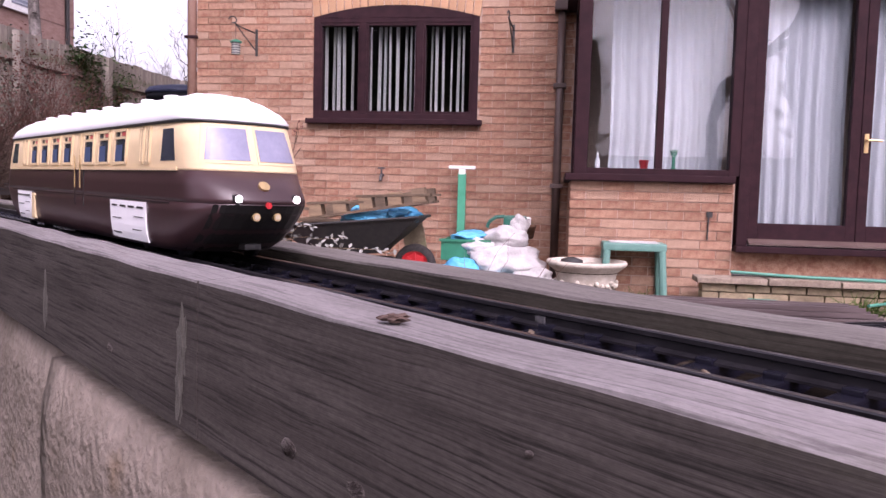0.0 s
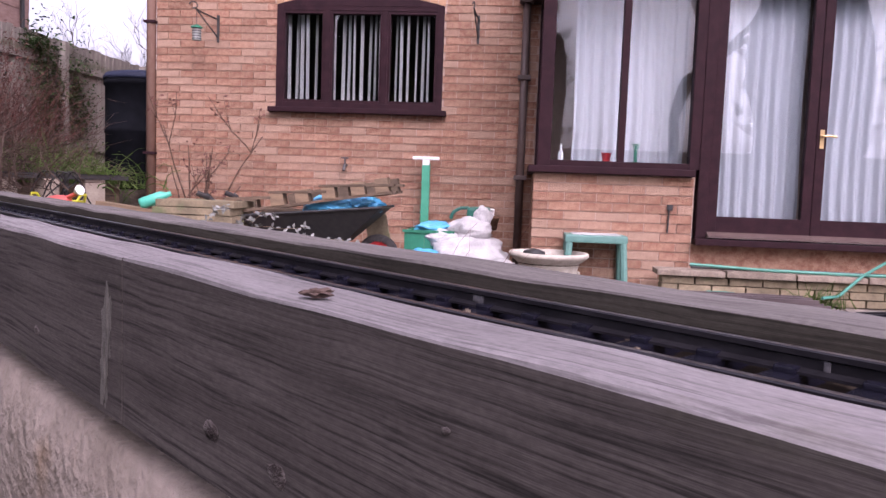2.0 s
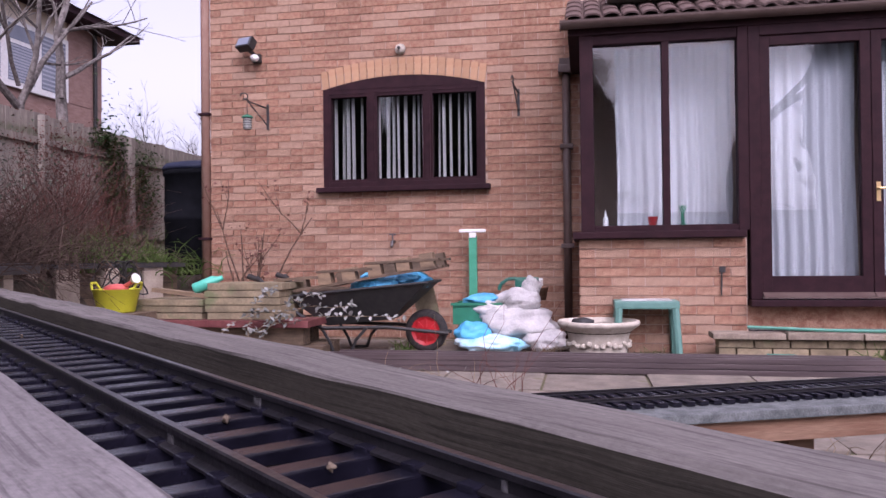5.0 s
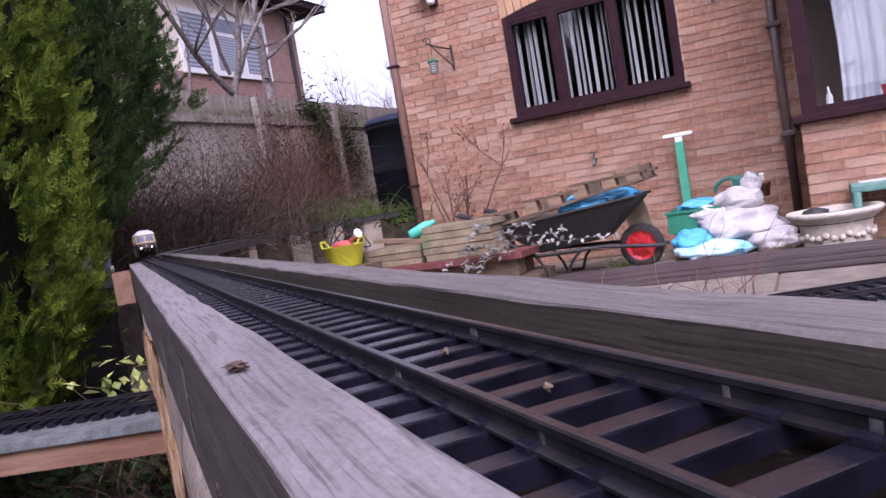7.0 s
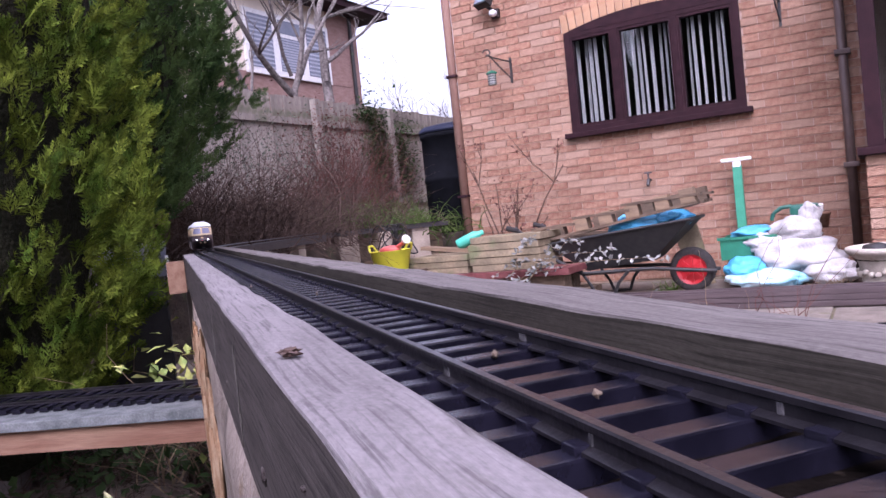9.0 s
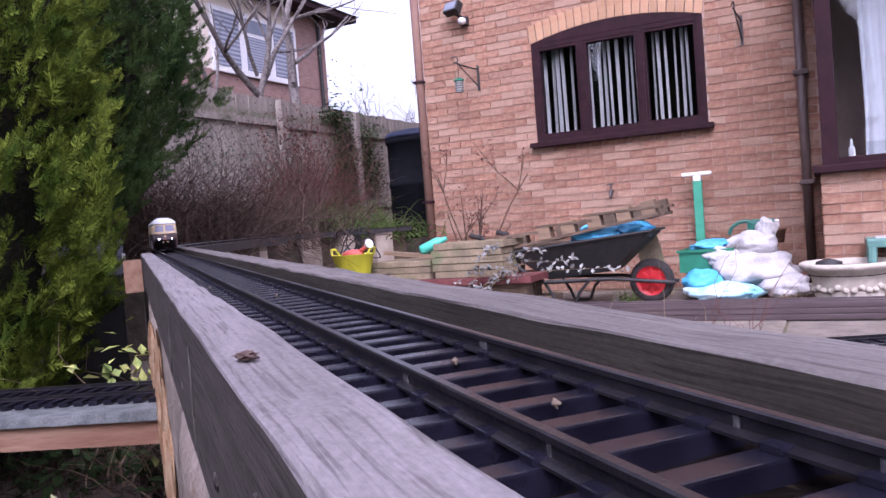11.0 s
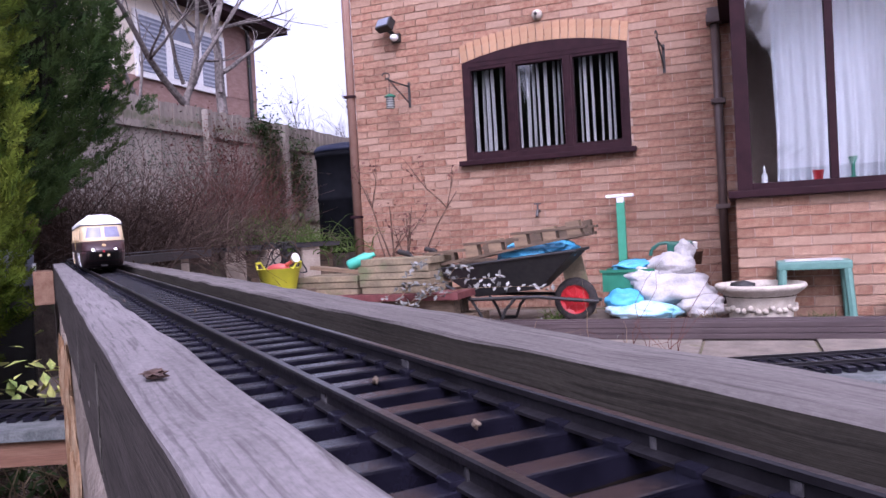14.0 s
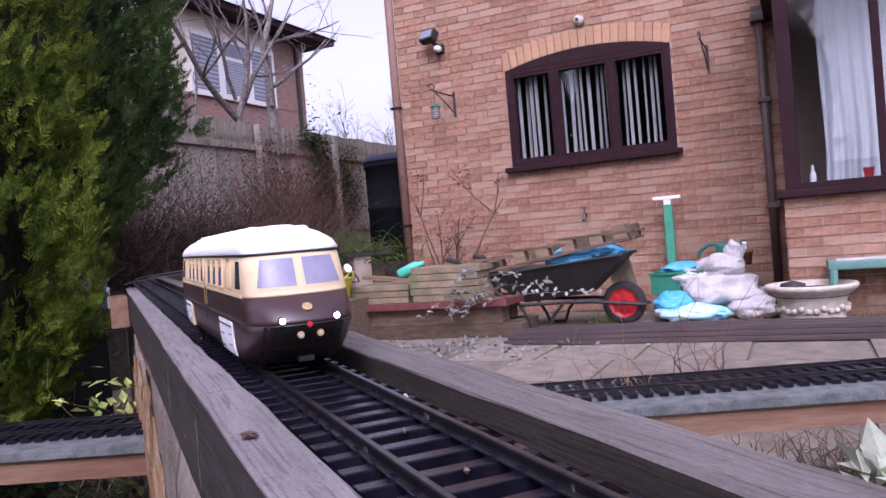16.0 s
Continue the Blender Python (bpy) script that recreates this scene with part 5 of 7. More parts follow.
            part("slat", bx((-0.015, yy - 0.004, 0.086), (length, yy + 0.104, 0.105), step, 0.002), M["oldwood"], pal)
    # stack of concrete-like slabs on timbers
    for k, (x0, x1, n, ztop) in enumerate(((-0.95, -0.40, 3, 0.265), (-0.385, 0.20, 5, 0.385))):
        st = thing("slab_stack", "stack of mossy cream paving slabs" if k else "low stack of mossy cream paving slabs", "slabs", group="slab stacks")
        base = 0.115
        h = (ztop - base) / n
        for i in range(n):
            a = rnd.uniform(-1.5, 1.5)
            mm = Matrix.Translation(((x0 + x1) / 2 + rnd.uniform(-0.015, 0.015), 5.68, base + i * h)) @ Matrix.Rotation(radians(a), 4, "Z")
            part("slab", bx((-(x1 - x0) / 2, -0.21, 0), ((x1 - x0) / 2, 0.21, h - 0.006), mm, 0.004), M["slab"], st)
    bm = bx((-1.05, 5.42, 0.060), (0.42, 5.95, 0.112), bev=0.006)
    solo("red_beam", bm, M["red_old"], "dull red painted beam lying under the slabs", "beam")
    for i, (x0, x1, y, z) in enumerate(((-1.1, 0.52, 5.45, GZ), (-1.1, 0.45, 5.62, GZ), (-1.1, 0.48, 5.8, GZ), (-1.1, 0.36, 5.48, GZ + 0.1), (-1.1, 0.33, 5.75, GZ + 0.1))):
        solo("sleeper_timber", bx((x0, y, z), (x1, y + 0.15, z + 0.098 + (0.031 if i > 2 else 0)), bev=0.006), M["oldwood"], "dark damp timber baulk lying on the patio", "timber", group="stacked timbers")
    m = pose(-0.66, 5.62, 0.268, 0, 7, 8)
    solo("loose_plank", bx((-0.22, -0.05, 0), (0.22, 0.05, 0.03), m @ pose(0, 0, 0.02), 0.003), M["softwood"], "short pale plank lying across the slabs", "plank")
    solo("green_bottle", lathe(bmesh.new(), [(0.04, 0), (0.043, 0.02), (0.043, 0.16), (0.02, 0.2), (0.018, 0.23)], 16), M["teal_bright"], "turquoise plastic bottle lying on the slabs", "bottle", pose(-0.56, 5.62, 0.33, 0, 68, 15), smooth=True)
    # yellow tub with toys, standing on a crate of dark timber
    tub = thing("flexible_tub", "bright yellow flexible tub with two handles", "tub")
    c = (-1.03, 5.35, 0.175)
    part("bucket", lathe(bmesh.new(), [(0.125, 0), (0.13, 0.01), (0.165, 0.165), (0.172, 0.17), (0.160, 0.168), (0.124, 0.015)], 28, c), M["yellow"], tub, smooth=True)
    for s in (-1, 1):
        part("handle", tube(bmesh.new(), [(c[0] + s * 0.163, c[1] - 0.05, c[2] + 0.165), (c[0] + s * 0.185, c[1] - 0.03, c[2] + 0.215), (c[0] + s * 0.185, c[1] + 0.03, c[2] + 0.215), (c[0] + s * 0.163, c[1] + 0.05, c[2] + 0.165)], 0.009), M["yellow"], tub)
    can = thing("toy_watering_can", "coral toy watering can with a white rose", "watering can")
    part("can_body", blob(bmesh.new(), (c[0] + 0.0, c[1], c[2] + 0.17), (0.10, 0.07, 0.04), 5, 0.1, 2), M["coral"], can, smooth=True)
    part("spout", cyl(bmesh.new(), (c[0] + 0.05, c[1], c[2] + 0.18), (c[0] + 0.165, c[1] - 0.02, c[2] + 0.235), 0.018, 0.014), M["coral"], can)
    part("rose", cyl(bmesh.new(), (c[0] + 0.15, c[1] - 0.025, c[2] + 0.235), (c[0] + 0.185, c[1] - 0.04, c[2] + 0.25), 0.022, 0.037, 18), M["white"], can)
    solo("timber_stand", bx((-1.30, 5.15, GZ), (-0.78, 5.55, 0.174), bev=0.005), M["oldwood"], "dark timber box under the yellow tub", "box")
    bm = bmesh.new()
    for k in range(5):
        tube(bm, [(-1.28 + 0.05 * k + 0.13 * math.cos(a), 5.62 + 0.03 * math.sin(3 * a), 0.42 + 0.13 * math.sin(a + k)) for a in [0.42 * i for i in range(16)]], 0.006, 6)
    solo("wire_coil", bm, M["blacksteel"], "tangled coil of black wire beside the tub", "wire")
    solo("wire_post", cyl(bmesh.new(), (-1.15, 5.64, GZ), (-1.15, 5.64, 0.55), 0.02, 0.016), M["blacksteel"], "thin dark post behind the tub", "post")
    # green tool with a white T handle
    sp = thing("green_t_post", "green plastic post with a white T-shaped top", "tool")
    part("shaft", bx((1.365, WALL_Y - 0.16, GZ), (1.435, WALL_Y - 0.12, 0.735), bev=0.008), M["green_post"], sp)
    part("tee", bx((1.28, WALL_Y - 0.165, 0.765), (1.515, WALL_Y - 0.115, 0.795), bev=0.012), M["white"], sp)
    part("collar", bx((1.37, WALL_Y - 0.163, 0.72), (1.43, WALL_Y - 0.117, 0.766), bev=0.006), M["white"], sp)
    # crate, sacks, watering can
    cr = thing("green_crate", "green plastic trough beside the sacks", "trough")
    bm = bmesh.new()
    for a, b in (((1.32, 6.25, GZ + 0.205), (1.335, 6.65, 0.185)), ((1.69, 6.25, GZ + 0.205), (1.705, 6.65, 0.185)), ((1.335, 6.25, GZ + 0.205), (1.69, 6.265, 0.185)), ((1.335, 6.635, GZ + 0.205), (1.69, 6.65, 0.185)), ((1.32, 6.25, GZ + 0.19), (1.705, 6.65, GZ + 0.205))):
        box(bm, a, b)
    part("body", bm, M["green"], cr)
    part("rim", bx((1.305, 6.235, 0.17), (1.72, 6.25, 0.19)), M["green"], cr)
    part("foot", bx((1.36, 6.28, GZ), (1.66, 6.62, GZ + 0.19)), M["oldwood"], cr)
    for i, (cc, r, mt, lb) in enumerate((((1.55, 6.42, 0.21), (0.16, 0.15, 0.05), "blue", "crumpled blue bag in the green trough"), ((1.62, 6.30, 0.13), (0.13, 0.10, 0.08), "sack", "crumpled white plastic bag over the trough"),
                                         ((1.86, 6.28, 0.01), (0.30, 0.20, 0.13), "sack", "large white dusty plastic sack lying on the heap"), ((1.84, 6.36, 0.20), (0.18, 0.14, 0.10), "sack", "white plastic sack slumped on top of the heap"),
                                         ((1.93, 6.38, 0.29), (0.07, 0.06, 0.10), "sack", "twisted white neck of a plastic sack"), ((2.06, 6.12, -0.10), (0.17, 0.14, 0.09), "sack", "grey-white plastic sack on the patio"),
                                         ((1.66, 6.08, -0.115), (0.27, 0.15, 0.065), "palebag", "pale blue and white compost bag lying flat"), ((1.50, 6.16, -0.05), (0.15, 0.12, 0.10), "blue", "bright blue printed compost bag"))):
        bm = blob(bmesh.new(), cc, r, 31 + i * 3, 0.30, 4)
        for v in bm.verts:
            v.co.z = max(v.co.z, GZ + 0.001)
            v.co += Vector((1, -1, 0.6)) * 0.016 * (abs(noise.noise(v.co * 11)) - 0.25)
        solo("plastic_sack", bm, M[mt], lb, "sack", group="heap of sacks", smooth=True)
    wc = thing("watering_can", "dark green plastic watering can on the heap of sacks", "watering can")
    part("body", bx((1.80, 6.40, 0.25), (1.99, 6.56, 0.385), pose(0, 0, 0, 0, 0, 0), 0.03), M["darkgreen"], wc)
    part("handle", tube(bmesh.new(), [(1.81, 6.48, 0.375), (1.74, 6.48, 0.37), (1.68, 6.48, 0.33), (1.665, 6.48, 0.28)], 0.014), M["darkgreen"], wc)
    solo("terracotta_pot", lathe(bmesh.new(), [(0.045, 0), (0.06, 0.09), (0.066, 0.09), (0.066, 0.115), (0.055, 0.115)], 20, (2.0, 6.5, 0.20)), M["beam"], "small terracotta pot on the heap", "pot", smooth=True)
    solo("small_bottle", cyl(bmesh.new(), (2.0, 6.5, 0.316), (2.005, 6.48, 0.37), 0.022, 0.018), M["white"], "small white bottle lid in the pot", "bottle")
    # cast stone planter
    pot = thing("stone_planter", "round cream cast-stone planter with a beaded garland", "planter")
    px, py = 2.44, 5.53
    part("bowl", lathe(bmesh.new(), [(0.185, 0), (0.195, 0.014), (0.195, 0.036), (0.187, 0.052), (0.195, 0.13), (0.204, 0.185), (0.214, 0.214), (0.240, 0.234), (0.268, 0.256), (0.277, 0.272), (0.268, 0.288), (0.246, 0.288), (0.235, 0.24), (0.18, 0.19)], 40, (px, py, GZ)), M["stone"], pot, smooth=True)
    for i in range(30):
        a = math.tau * i / 30
        sag = 0.022 * math.cos(a * 5) ** 2
        ob = part("bead", blob(bmesh.new(), (px + 0.203 * math.cos(a), py + 0.203 * math.sin(a), GZ + 0.122 + sag), (0.019, 0.019, 0.019), i, 0.15, 2), M["stone"], pot, smooth=True)
    part("soil", cyl(bmesh.new(), (px, py, GZ + 0.21), (px, py, GZ + 0.25), 0.215, 0.234, 24), M["soil"], pot)
    solo("dark_ball", blob(bmesh.new(), (px - 0.10, py - 0.08, GZ + 0.276), (0.075, 0.06, 0.04), 3, 0.3, 2), M["blacksteel"], "black plastic pot lying in the planter", "pot", smooth=True)
    # kneeler stool
    kn = thing("garden_kneeler", "green plastic garden kneeler stool", "stool")
    kx0, kx1, ky = 2.56, 2.97, 5.68
    part("seat", bx((kx0 - 0.01, ky - 0.10, 0.188), (kx1 + 0.01, ky + 0.14, 0.243), bev=0.014), M["teal"], kn)
    part("seat_top", bx((kx0 + 0.04, ky - 0.085, 0.2435), (kx1 - 0.04, ky + 0.125, 0.249), bev=0.002), M["sack"], kn)
    for s, x in ((-1, kx0), (1, kx1)):
        for ya, yb in ((-0.08, -0.10), (0.12, 0.14)):
            part("leg", tube(bmesh.new(), [(x - s * 0.02, ky + ya, 0.193), (x, ky + yb, GZ + 0.03)], 0.026, 8), M["teal"], kn)
        part("foot", bx((x - 0.035, ky - 0.14, GZ), (x + 0.035, ky + 0.18, GZ + 0.035), bev=0.008), M["teal"], kn)
    part("base_bar", bx((kx0 + 0.035, ky - 0.13, GZ), (kx1 - 0.035, ky - 0.09, GZ + 0.016)), M["green"], kn)
    # stacked brown gutters on the patio edge
    for i in range(2):
        for s in range(3):
            g = thing("gutter_length", "long dark brown plastic gutter lying on the patio", "gutter", pose(0.52 + 0.12 * i + 0.03 * s, 5.05 + 0.125 * i, GZ + s * 0.034, 0, 0, 0.4 * math.sin(3 * i + s)), group="stack of gutters")
            L = 3.7 - 0.15 * i - 0.1 * s
            part("channel_floor", bx((0, 0.012, 0), (L, 0.108, 0.006)), M["gutter"], g)
            part("channel_side", bx((0, 0, 0), (L, 0.012, 0.032), bev=0.004), M["gutter"], g)
            part("channel_side", bx((0, 0.108, 0), (L, 0.12, 0.032), bev=0.004), M["gutter"], g)
    # brick planter with slab coping under the doors
    pl = thing("brick_planter", "low pale brick planter with rough stone coping", "planter")
    for r in range(3):
        for i in range(8):
            o = 0.11 * (r % 2)
            part("brick", bx((3.22 + i * 0.225 - o * (i > 0), 5.56, GZ + r * 0.055), (3.22 + (i + 1) * 0.225 - o - 0.01, 5.70, GZ + r * 0.055 + 0.048), bev=0.004), M["slab"], pl)
    for i in range(4):
        part("coping", bx((3.18 + i * 0.46, 5.52, GZ + 0.166), (3.18 + i * 0.46 + 0.45, 5.735, GZ + 0.205 + 0.006 * (i % 2)), bev=0.008), M["oldstone"], pl)
    solo("ledge_pipe", cyl(bmesh.new(), (3.42, 5.63, GZ + 0.222), (4.85, 5.60, GZ + 0.222), 0.011), M["joint"], "grey metal pipe lying along the planter", "pipe")
    hoses = []
    hoses.append([(3.40, 5.56, 0.075), (3.9, 5.57, 0.055), (4.45, 5.56, 0.05), (5.2, 5.55, 0.06)])
    hoses.append([(4.20, 5.35, GZ + 0.08), (4.33, 5.42, -0.08), (4.50, 5.50, 0.05), (4.72, 5.6, 0.16), (4.9, 5.7, 0.22)])
    hoses.append([(1.25, 5.75, GZ + 0.02), (1.5, 5.70, GZ + 0.015), (1.8, 5.78, GZ + 0.02), (2.1, 5.78, GZ + 0.02)])
    hoses.append([(3.5, 5.48, -0.10), (3.65, 5.42, -0.095), (3.78, 5.36, GZ + 0.06)])
    for pts in hoses:
        solo("garden_hose", tube(bmesh.new(), pts, 0.0105), M["hose"], "green garden hose trailing along the planter and patio", "hose")
    sc = thing("wall_scraper", "small metal hook hanging on the bay wall", "hook")
    part("plate", bx((3.275, BAY_Y - 0.012, 0.43), (3.315, BAY_Y, 0.47)), M["blacksteel"], sc)
    part("rod", cyl(bmesh.new(), (3.29, BAY_Y - 0.01, 0.44), (3.285, BAY_Y - 0.014, 0.27), 0.006), M["blacksteel"], sc)


M["red_old"] = mat("dull_red_paint", (0.13, 0.035, 0.035), (0.18, 0.06, 0.055), 0.6, 10, 0.3, 0.3)
M["teal_bright"] = mat("turquoise_plastic", (0.05, 0.42, 0.30), (0.07, 0.46, 0.34), 0.4, 15, 0.1, 0.05)
M["green_post"] = mat("faded_green_plastic", (0.03, 0.27, 0.155), (0.05, 0.31, 0.19), 0.5, 12, 0.15, 0.1)
M["oldstone"] = mat("rough_stone", (0.19, 0.15, 0.115), (0.28, 0.23, 0.18), 0.92, 12, 0.35, 0.9, obrand=0.15, bumpdist=0.008)
patio_things()


# ---------------------------------------------------------------- lower line and raised line
def lower_line():
    m = Matrix.Translation((1.6, 1.778, 0.20)) @ Matrix.Rotation(radians(22.5), 4, "Z")
    d = thing("lower_deck", "grey felted deck on a timber beam carrying the lower line", "deck", m)
    part("felt_top", bx((-4.0, -0.153, -0.022), (3.6, 0.153, 0.0), bev=0.003), M["deck"], d)
    part("front_beam", bx((-4.0, -0.140, -0.075), (3.6, -0.095, -0.0225), bev=0.002), M["beam"], d)
    part("back_beam", bx((-4.0, 0.095, -0.075), (3.6, 0.140, -0.0225), bev=0.002), M["softwood"], d)
    for x in (-3.2, -1.9, 1.35, 2.6):
        part("leg", bx((x - 0.035, -0.05, GZ - 0.28), (x + 0.035, 0.05, -0.0225)), M["beam"], d)
    t = thing("lower_track", "black model railway track on the lower deck", "railway track", m)
    sl = bmesh.new()
    box(sl, (-0.010, -0.104, 0.001), (0.010, 0.104, 0.012), bev=0.001)
    sl = finish("sleeper", sl, M["sleeper"])
    for i in range(205):
        ob = part("sleeper", sl, None, t)
        ob.matrix_basis = pose(-3.2 + i * 0.0345, 0.030, 0, 0, 0, 0)
    for y in (-0.026, 0.086):
        bm = bmesh.new()
        for a, b in (((-4.0, y - 0.005, 0.0121), (3.6, y + 0.005, 0.014)), ((-4.0, y - 0.0016, 0.014), (3.6, y + 0.0016, 0.0175)), ((-4.0, y - 0.003, 0.0175), (3.6, y + 0.003, 0.0205))):
            box(bm, a, b)
        part("rail", bm, M["rail"], t)


lower_line()


def raised_line():
    # retaining posts with the dark deck of the raised line on top
    pa, pb = Vector((-2.25, 4.15, 0)), Vector((-1.30, 6.75, 0))
    d = (pb - pa).normalized()
    side = Vector((-d.y, d.x, 0))
    ang = math.degrees(math.atan2(d.y, d.x))
    base = pose(pa.x, pa.y, 0, 0, 0, ang)
    rl = thing("raised_deck", "dark felted deck of the raised line on concrete posts", "deck", base)
    L = (pb - pa).length
    part("deck", bx((-0.2, -0.06, 0.49), (L, 0.12, 0.525)), M["blackdeck"], rl)
    for y in (0.0, 0.05):
        part("rail", bx((-0.2, y - 0.002, 0.525), (L, y + 0.002, 0.535)), M["rail"], rl)
    x = 0.05
    i = 0
    while x < L - 0.1:
        w = 0.14 if i % 2 else 0.20
        part("concrete_post", bx((x, -0.045 - 0.02 * (i % 2), GZ), (x + w, 0.05, 0.49), bev=0.006), M["concrete"], rl)
        x += w + 0.16 + 0.05 * (i % 3)
        i += 1
    for k in range(6):
        part("plank", bx((-0.2, 0.055, GZ + 0.105 * k), (L, 0.085, GZ + 0.105 * k + 0.098)), M["oldwood"], rl)
    # tank
    tk = thing("oil_tank", "black plastic tank with a blue-black domed lid behind the house corner", "tank")
    part("drum", lathe(bmesh.new(), [(0.36, 0), (0.37, 0.02), (0.37, 0.55), (0.378, 0.56), (0.378, 0.60), (0.37, 0.61), (0.37, 1.02), (0.385, 1.03), (0.385, 1.08)], 40, (-1.62, 7.75, 0.40)), M["tank"], tk, smooth=True)
    part("lid", lathe(bmesh.new(), [(0.39, 1.081), (0.392, 1.11), (0.36, 1.15), (0.2, 1.18), (0.02, 1.19)], 40, (-1.62, 7.75, 0.40)), M["tanklid"], tk, smooth=True)
    # small roofed box beyond the end of the board
    m = TR @ pose(2.62, 0.20, 0.0)
    sh = thing("slate_box", "small dark box with a slate sheet top and white edges", "box", m)
    part("body", bx((-0.10, -0.07, -0.5), (0.35, 0.13, -0.02)), M["blacksteel"], sh)
    tilt = Matrix.Translation((-0.12, 0, 0.002)) @ Matrix.Rotation(radians(-6), 4, "Y")
    part("sheet", bx((0, -0.085, -0.01), (0.5, 0.14, 0.0), tilt), M["slate"], sh)
    part("front_flap", bx((-0.012, -0.085, -0.065), (-0.001, 0.06, -0.001), tilt), M["slate"], sh)
    for y in (-0.092, 0.055):
        part("white_edge", bx((-0.016, y, -0.068), (-0.002, y + 0.010, 0.004), tilt), M["white"], sh)


raised_line()


# ---------------------------------------------------------------- boundary, neighbours
def fence():
    f = thing("fence", "weathered grey close-boarded timber fence with posts and rails", "fence")
    x = -4.45
    y = 3.0
    rnd = random.Random(9)
    bd = finish("fence_board", bx((-0.011, 0, 0), (0.011, 0.118, 1.98), bev=0.002), M["fence"])
    while y < 16.5:
        ob = part("fence_board", bd, None, f)
        ob.matrix_basis = pose(x + rnd.uniform(-0.006, 0.006), y, HZ + 0.03 + rnd.uniform(-0.015, 0.015), rnd.uniform(-0.4, 0.4), 0, 0)
        y += 0.123
    for z in (HZ + 0.45, HZ + 1.62):
        part("fence_rail", bx((x + 0.012, 3.0, z), (x + 0.05, 16.5, z + 0.085), bev=0.004), M["fence"], f)
    for y in (3.4, 6.2, 8.8, 10.68, 13.0, 15.6):
        part("fence_post", bx((x + 0.05, y, HZ - 0.3), (x + 0.15, y + 0.1, HZ + 1.98), bev=0.005), M["fence"], f)


fence()


def neighbour():
    h = thing("neighbour_house", "neighbouring house of brown brick with cream upper render", "house")
    x = -8.2
    h.location.y = 0.5
    part("brick_wall", bx((x - 7, 4.0, GZ), (x, 15.15, 3.86)), M["farbrick"], h)
    part("render_wall", bx((x - 7, 4.0, 3.861), (x, 14.0, 5.52)), M["farrender"], h)
    part("brick_pier", bx((x - 7, 14.0, 3.861), (x + 0.01, 15.15, 5.52)), M["farbrick"], h)
    part("soffit", bx((x - 7.5, 3.6, 5.52), (x + 0.55, 15.8, 5.66)), M["frame"], h)
    bm = bmesh.new()
    v = [bm.verts.new(c) for c in ((x + 0.6, 3.5, 5.66), (x + 0.6, 15.9, 5.66), (x - 3.5, 12.5, 7.3), (x - 3.5, 6.5, 7.3), (x - 7.6, 3.5, 5.66), (x - 7.6, 15.9, 5.66))]
    for q in ((0, 1, 2, 3), (1, 5, 2), (5, 4, 3, 2), (4, 0, 3), (0, 4, 5, 1)):
        bm.faces.new([v[i] for i in q])
    part("roof", bm, M["roof"], h)
    part("drainpipe", cyl(bmesh.new(), (x + 0.06, 14.85, GZ), (x + 0.06, 14.85, 5.5), 0.045), M["blacksteel"], h)
    for y0, y1 in ((11.25, 13.95), (5.9, 8.3)):
        w = part("window", bx((x + 0.002, y0, 3.83), (x + 0.07, y1, 5.12), bev=0.01), M["white"], h, "white framed window with closed slatted blinds")
        n = 3
        for i in range(n):
            a, b = y0 + (y1 - y0) * i / n + 0.10, y0 + (y1 - y0) * (i + 1) / n - 0.10
            hi = 5.02 if i != 1 else 4.66
            part("pane", bx((x + 0.071, a, 3.95), (x + 0.078, b, hi)), M["farpane"], w)
            if i == 1:
                part("pane", bx((x + 0.071, a, 4.74), (x + 0.078, b, 5.02)), M["farpane"], w)
            for k in range(12):
                z = 3.97 + k * (hi - 3.97) / 12
                part("slat", bx((x + 0.078, a + 0.01, z), (x + 0.084, b - 0.01, z + 0.035)), M["blindgrey"], w)
    part("alarm_box", bx((x + 0.001, 9.85, 4.62), (x + 0.1, 10.1, 4.95), bev=0.02), M["yellowcream"], h, "cream alarm box")
    part("alarm_label", bx((x + 0.1005, 9.88, 4.64), (x + 0.105, 10.07, 4.74)), M["blacksteel"], h)


M["blindgrey"] = mat("grey_blind", (0.30, 0.32, 0.38), (0.36, 0.38, 0.43), 0.6, 20)
M["yellowcream"] = mat("cream_box", (0.66, 0.54, 0.32), (0.6, 0.5, 0.3), 0.6, 20)
neighbour()


# ---------------------------------------------------------------- plants
def stem_mesh(name, stems, material, leaf=None):
    """Thin tapered ribbons crossed at right angles, from lists of points with a start radius."""
    verts, faces = [], []
    for pts, r in stems:
        n = len(pts)
        for axis in (0, 1):
            i0 = len(verts)
            for k, p in enumerate(pts):
                d = (pts[min(k + 1, n - 1)] - pts[max(k - 1, 0)]).normalized()
                a = d.orthogonal().normalized()
                a = a if axis == 0 else d.cross(a)
                w = r * (1 - 0.8 * k / (n - 1))
                verts += [p + a * w, p - a * w]
            for k in range(n - 1):
                q = i0 + 2 * k
                faces.append((q, q + 1, q + 3, q + 2))
    return raw(name, verts, faces, material)


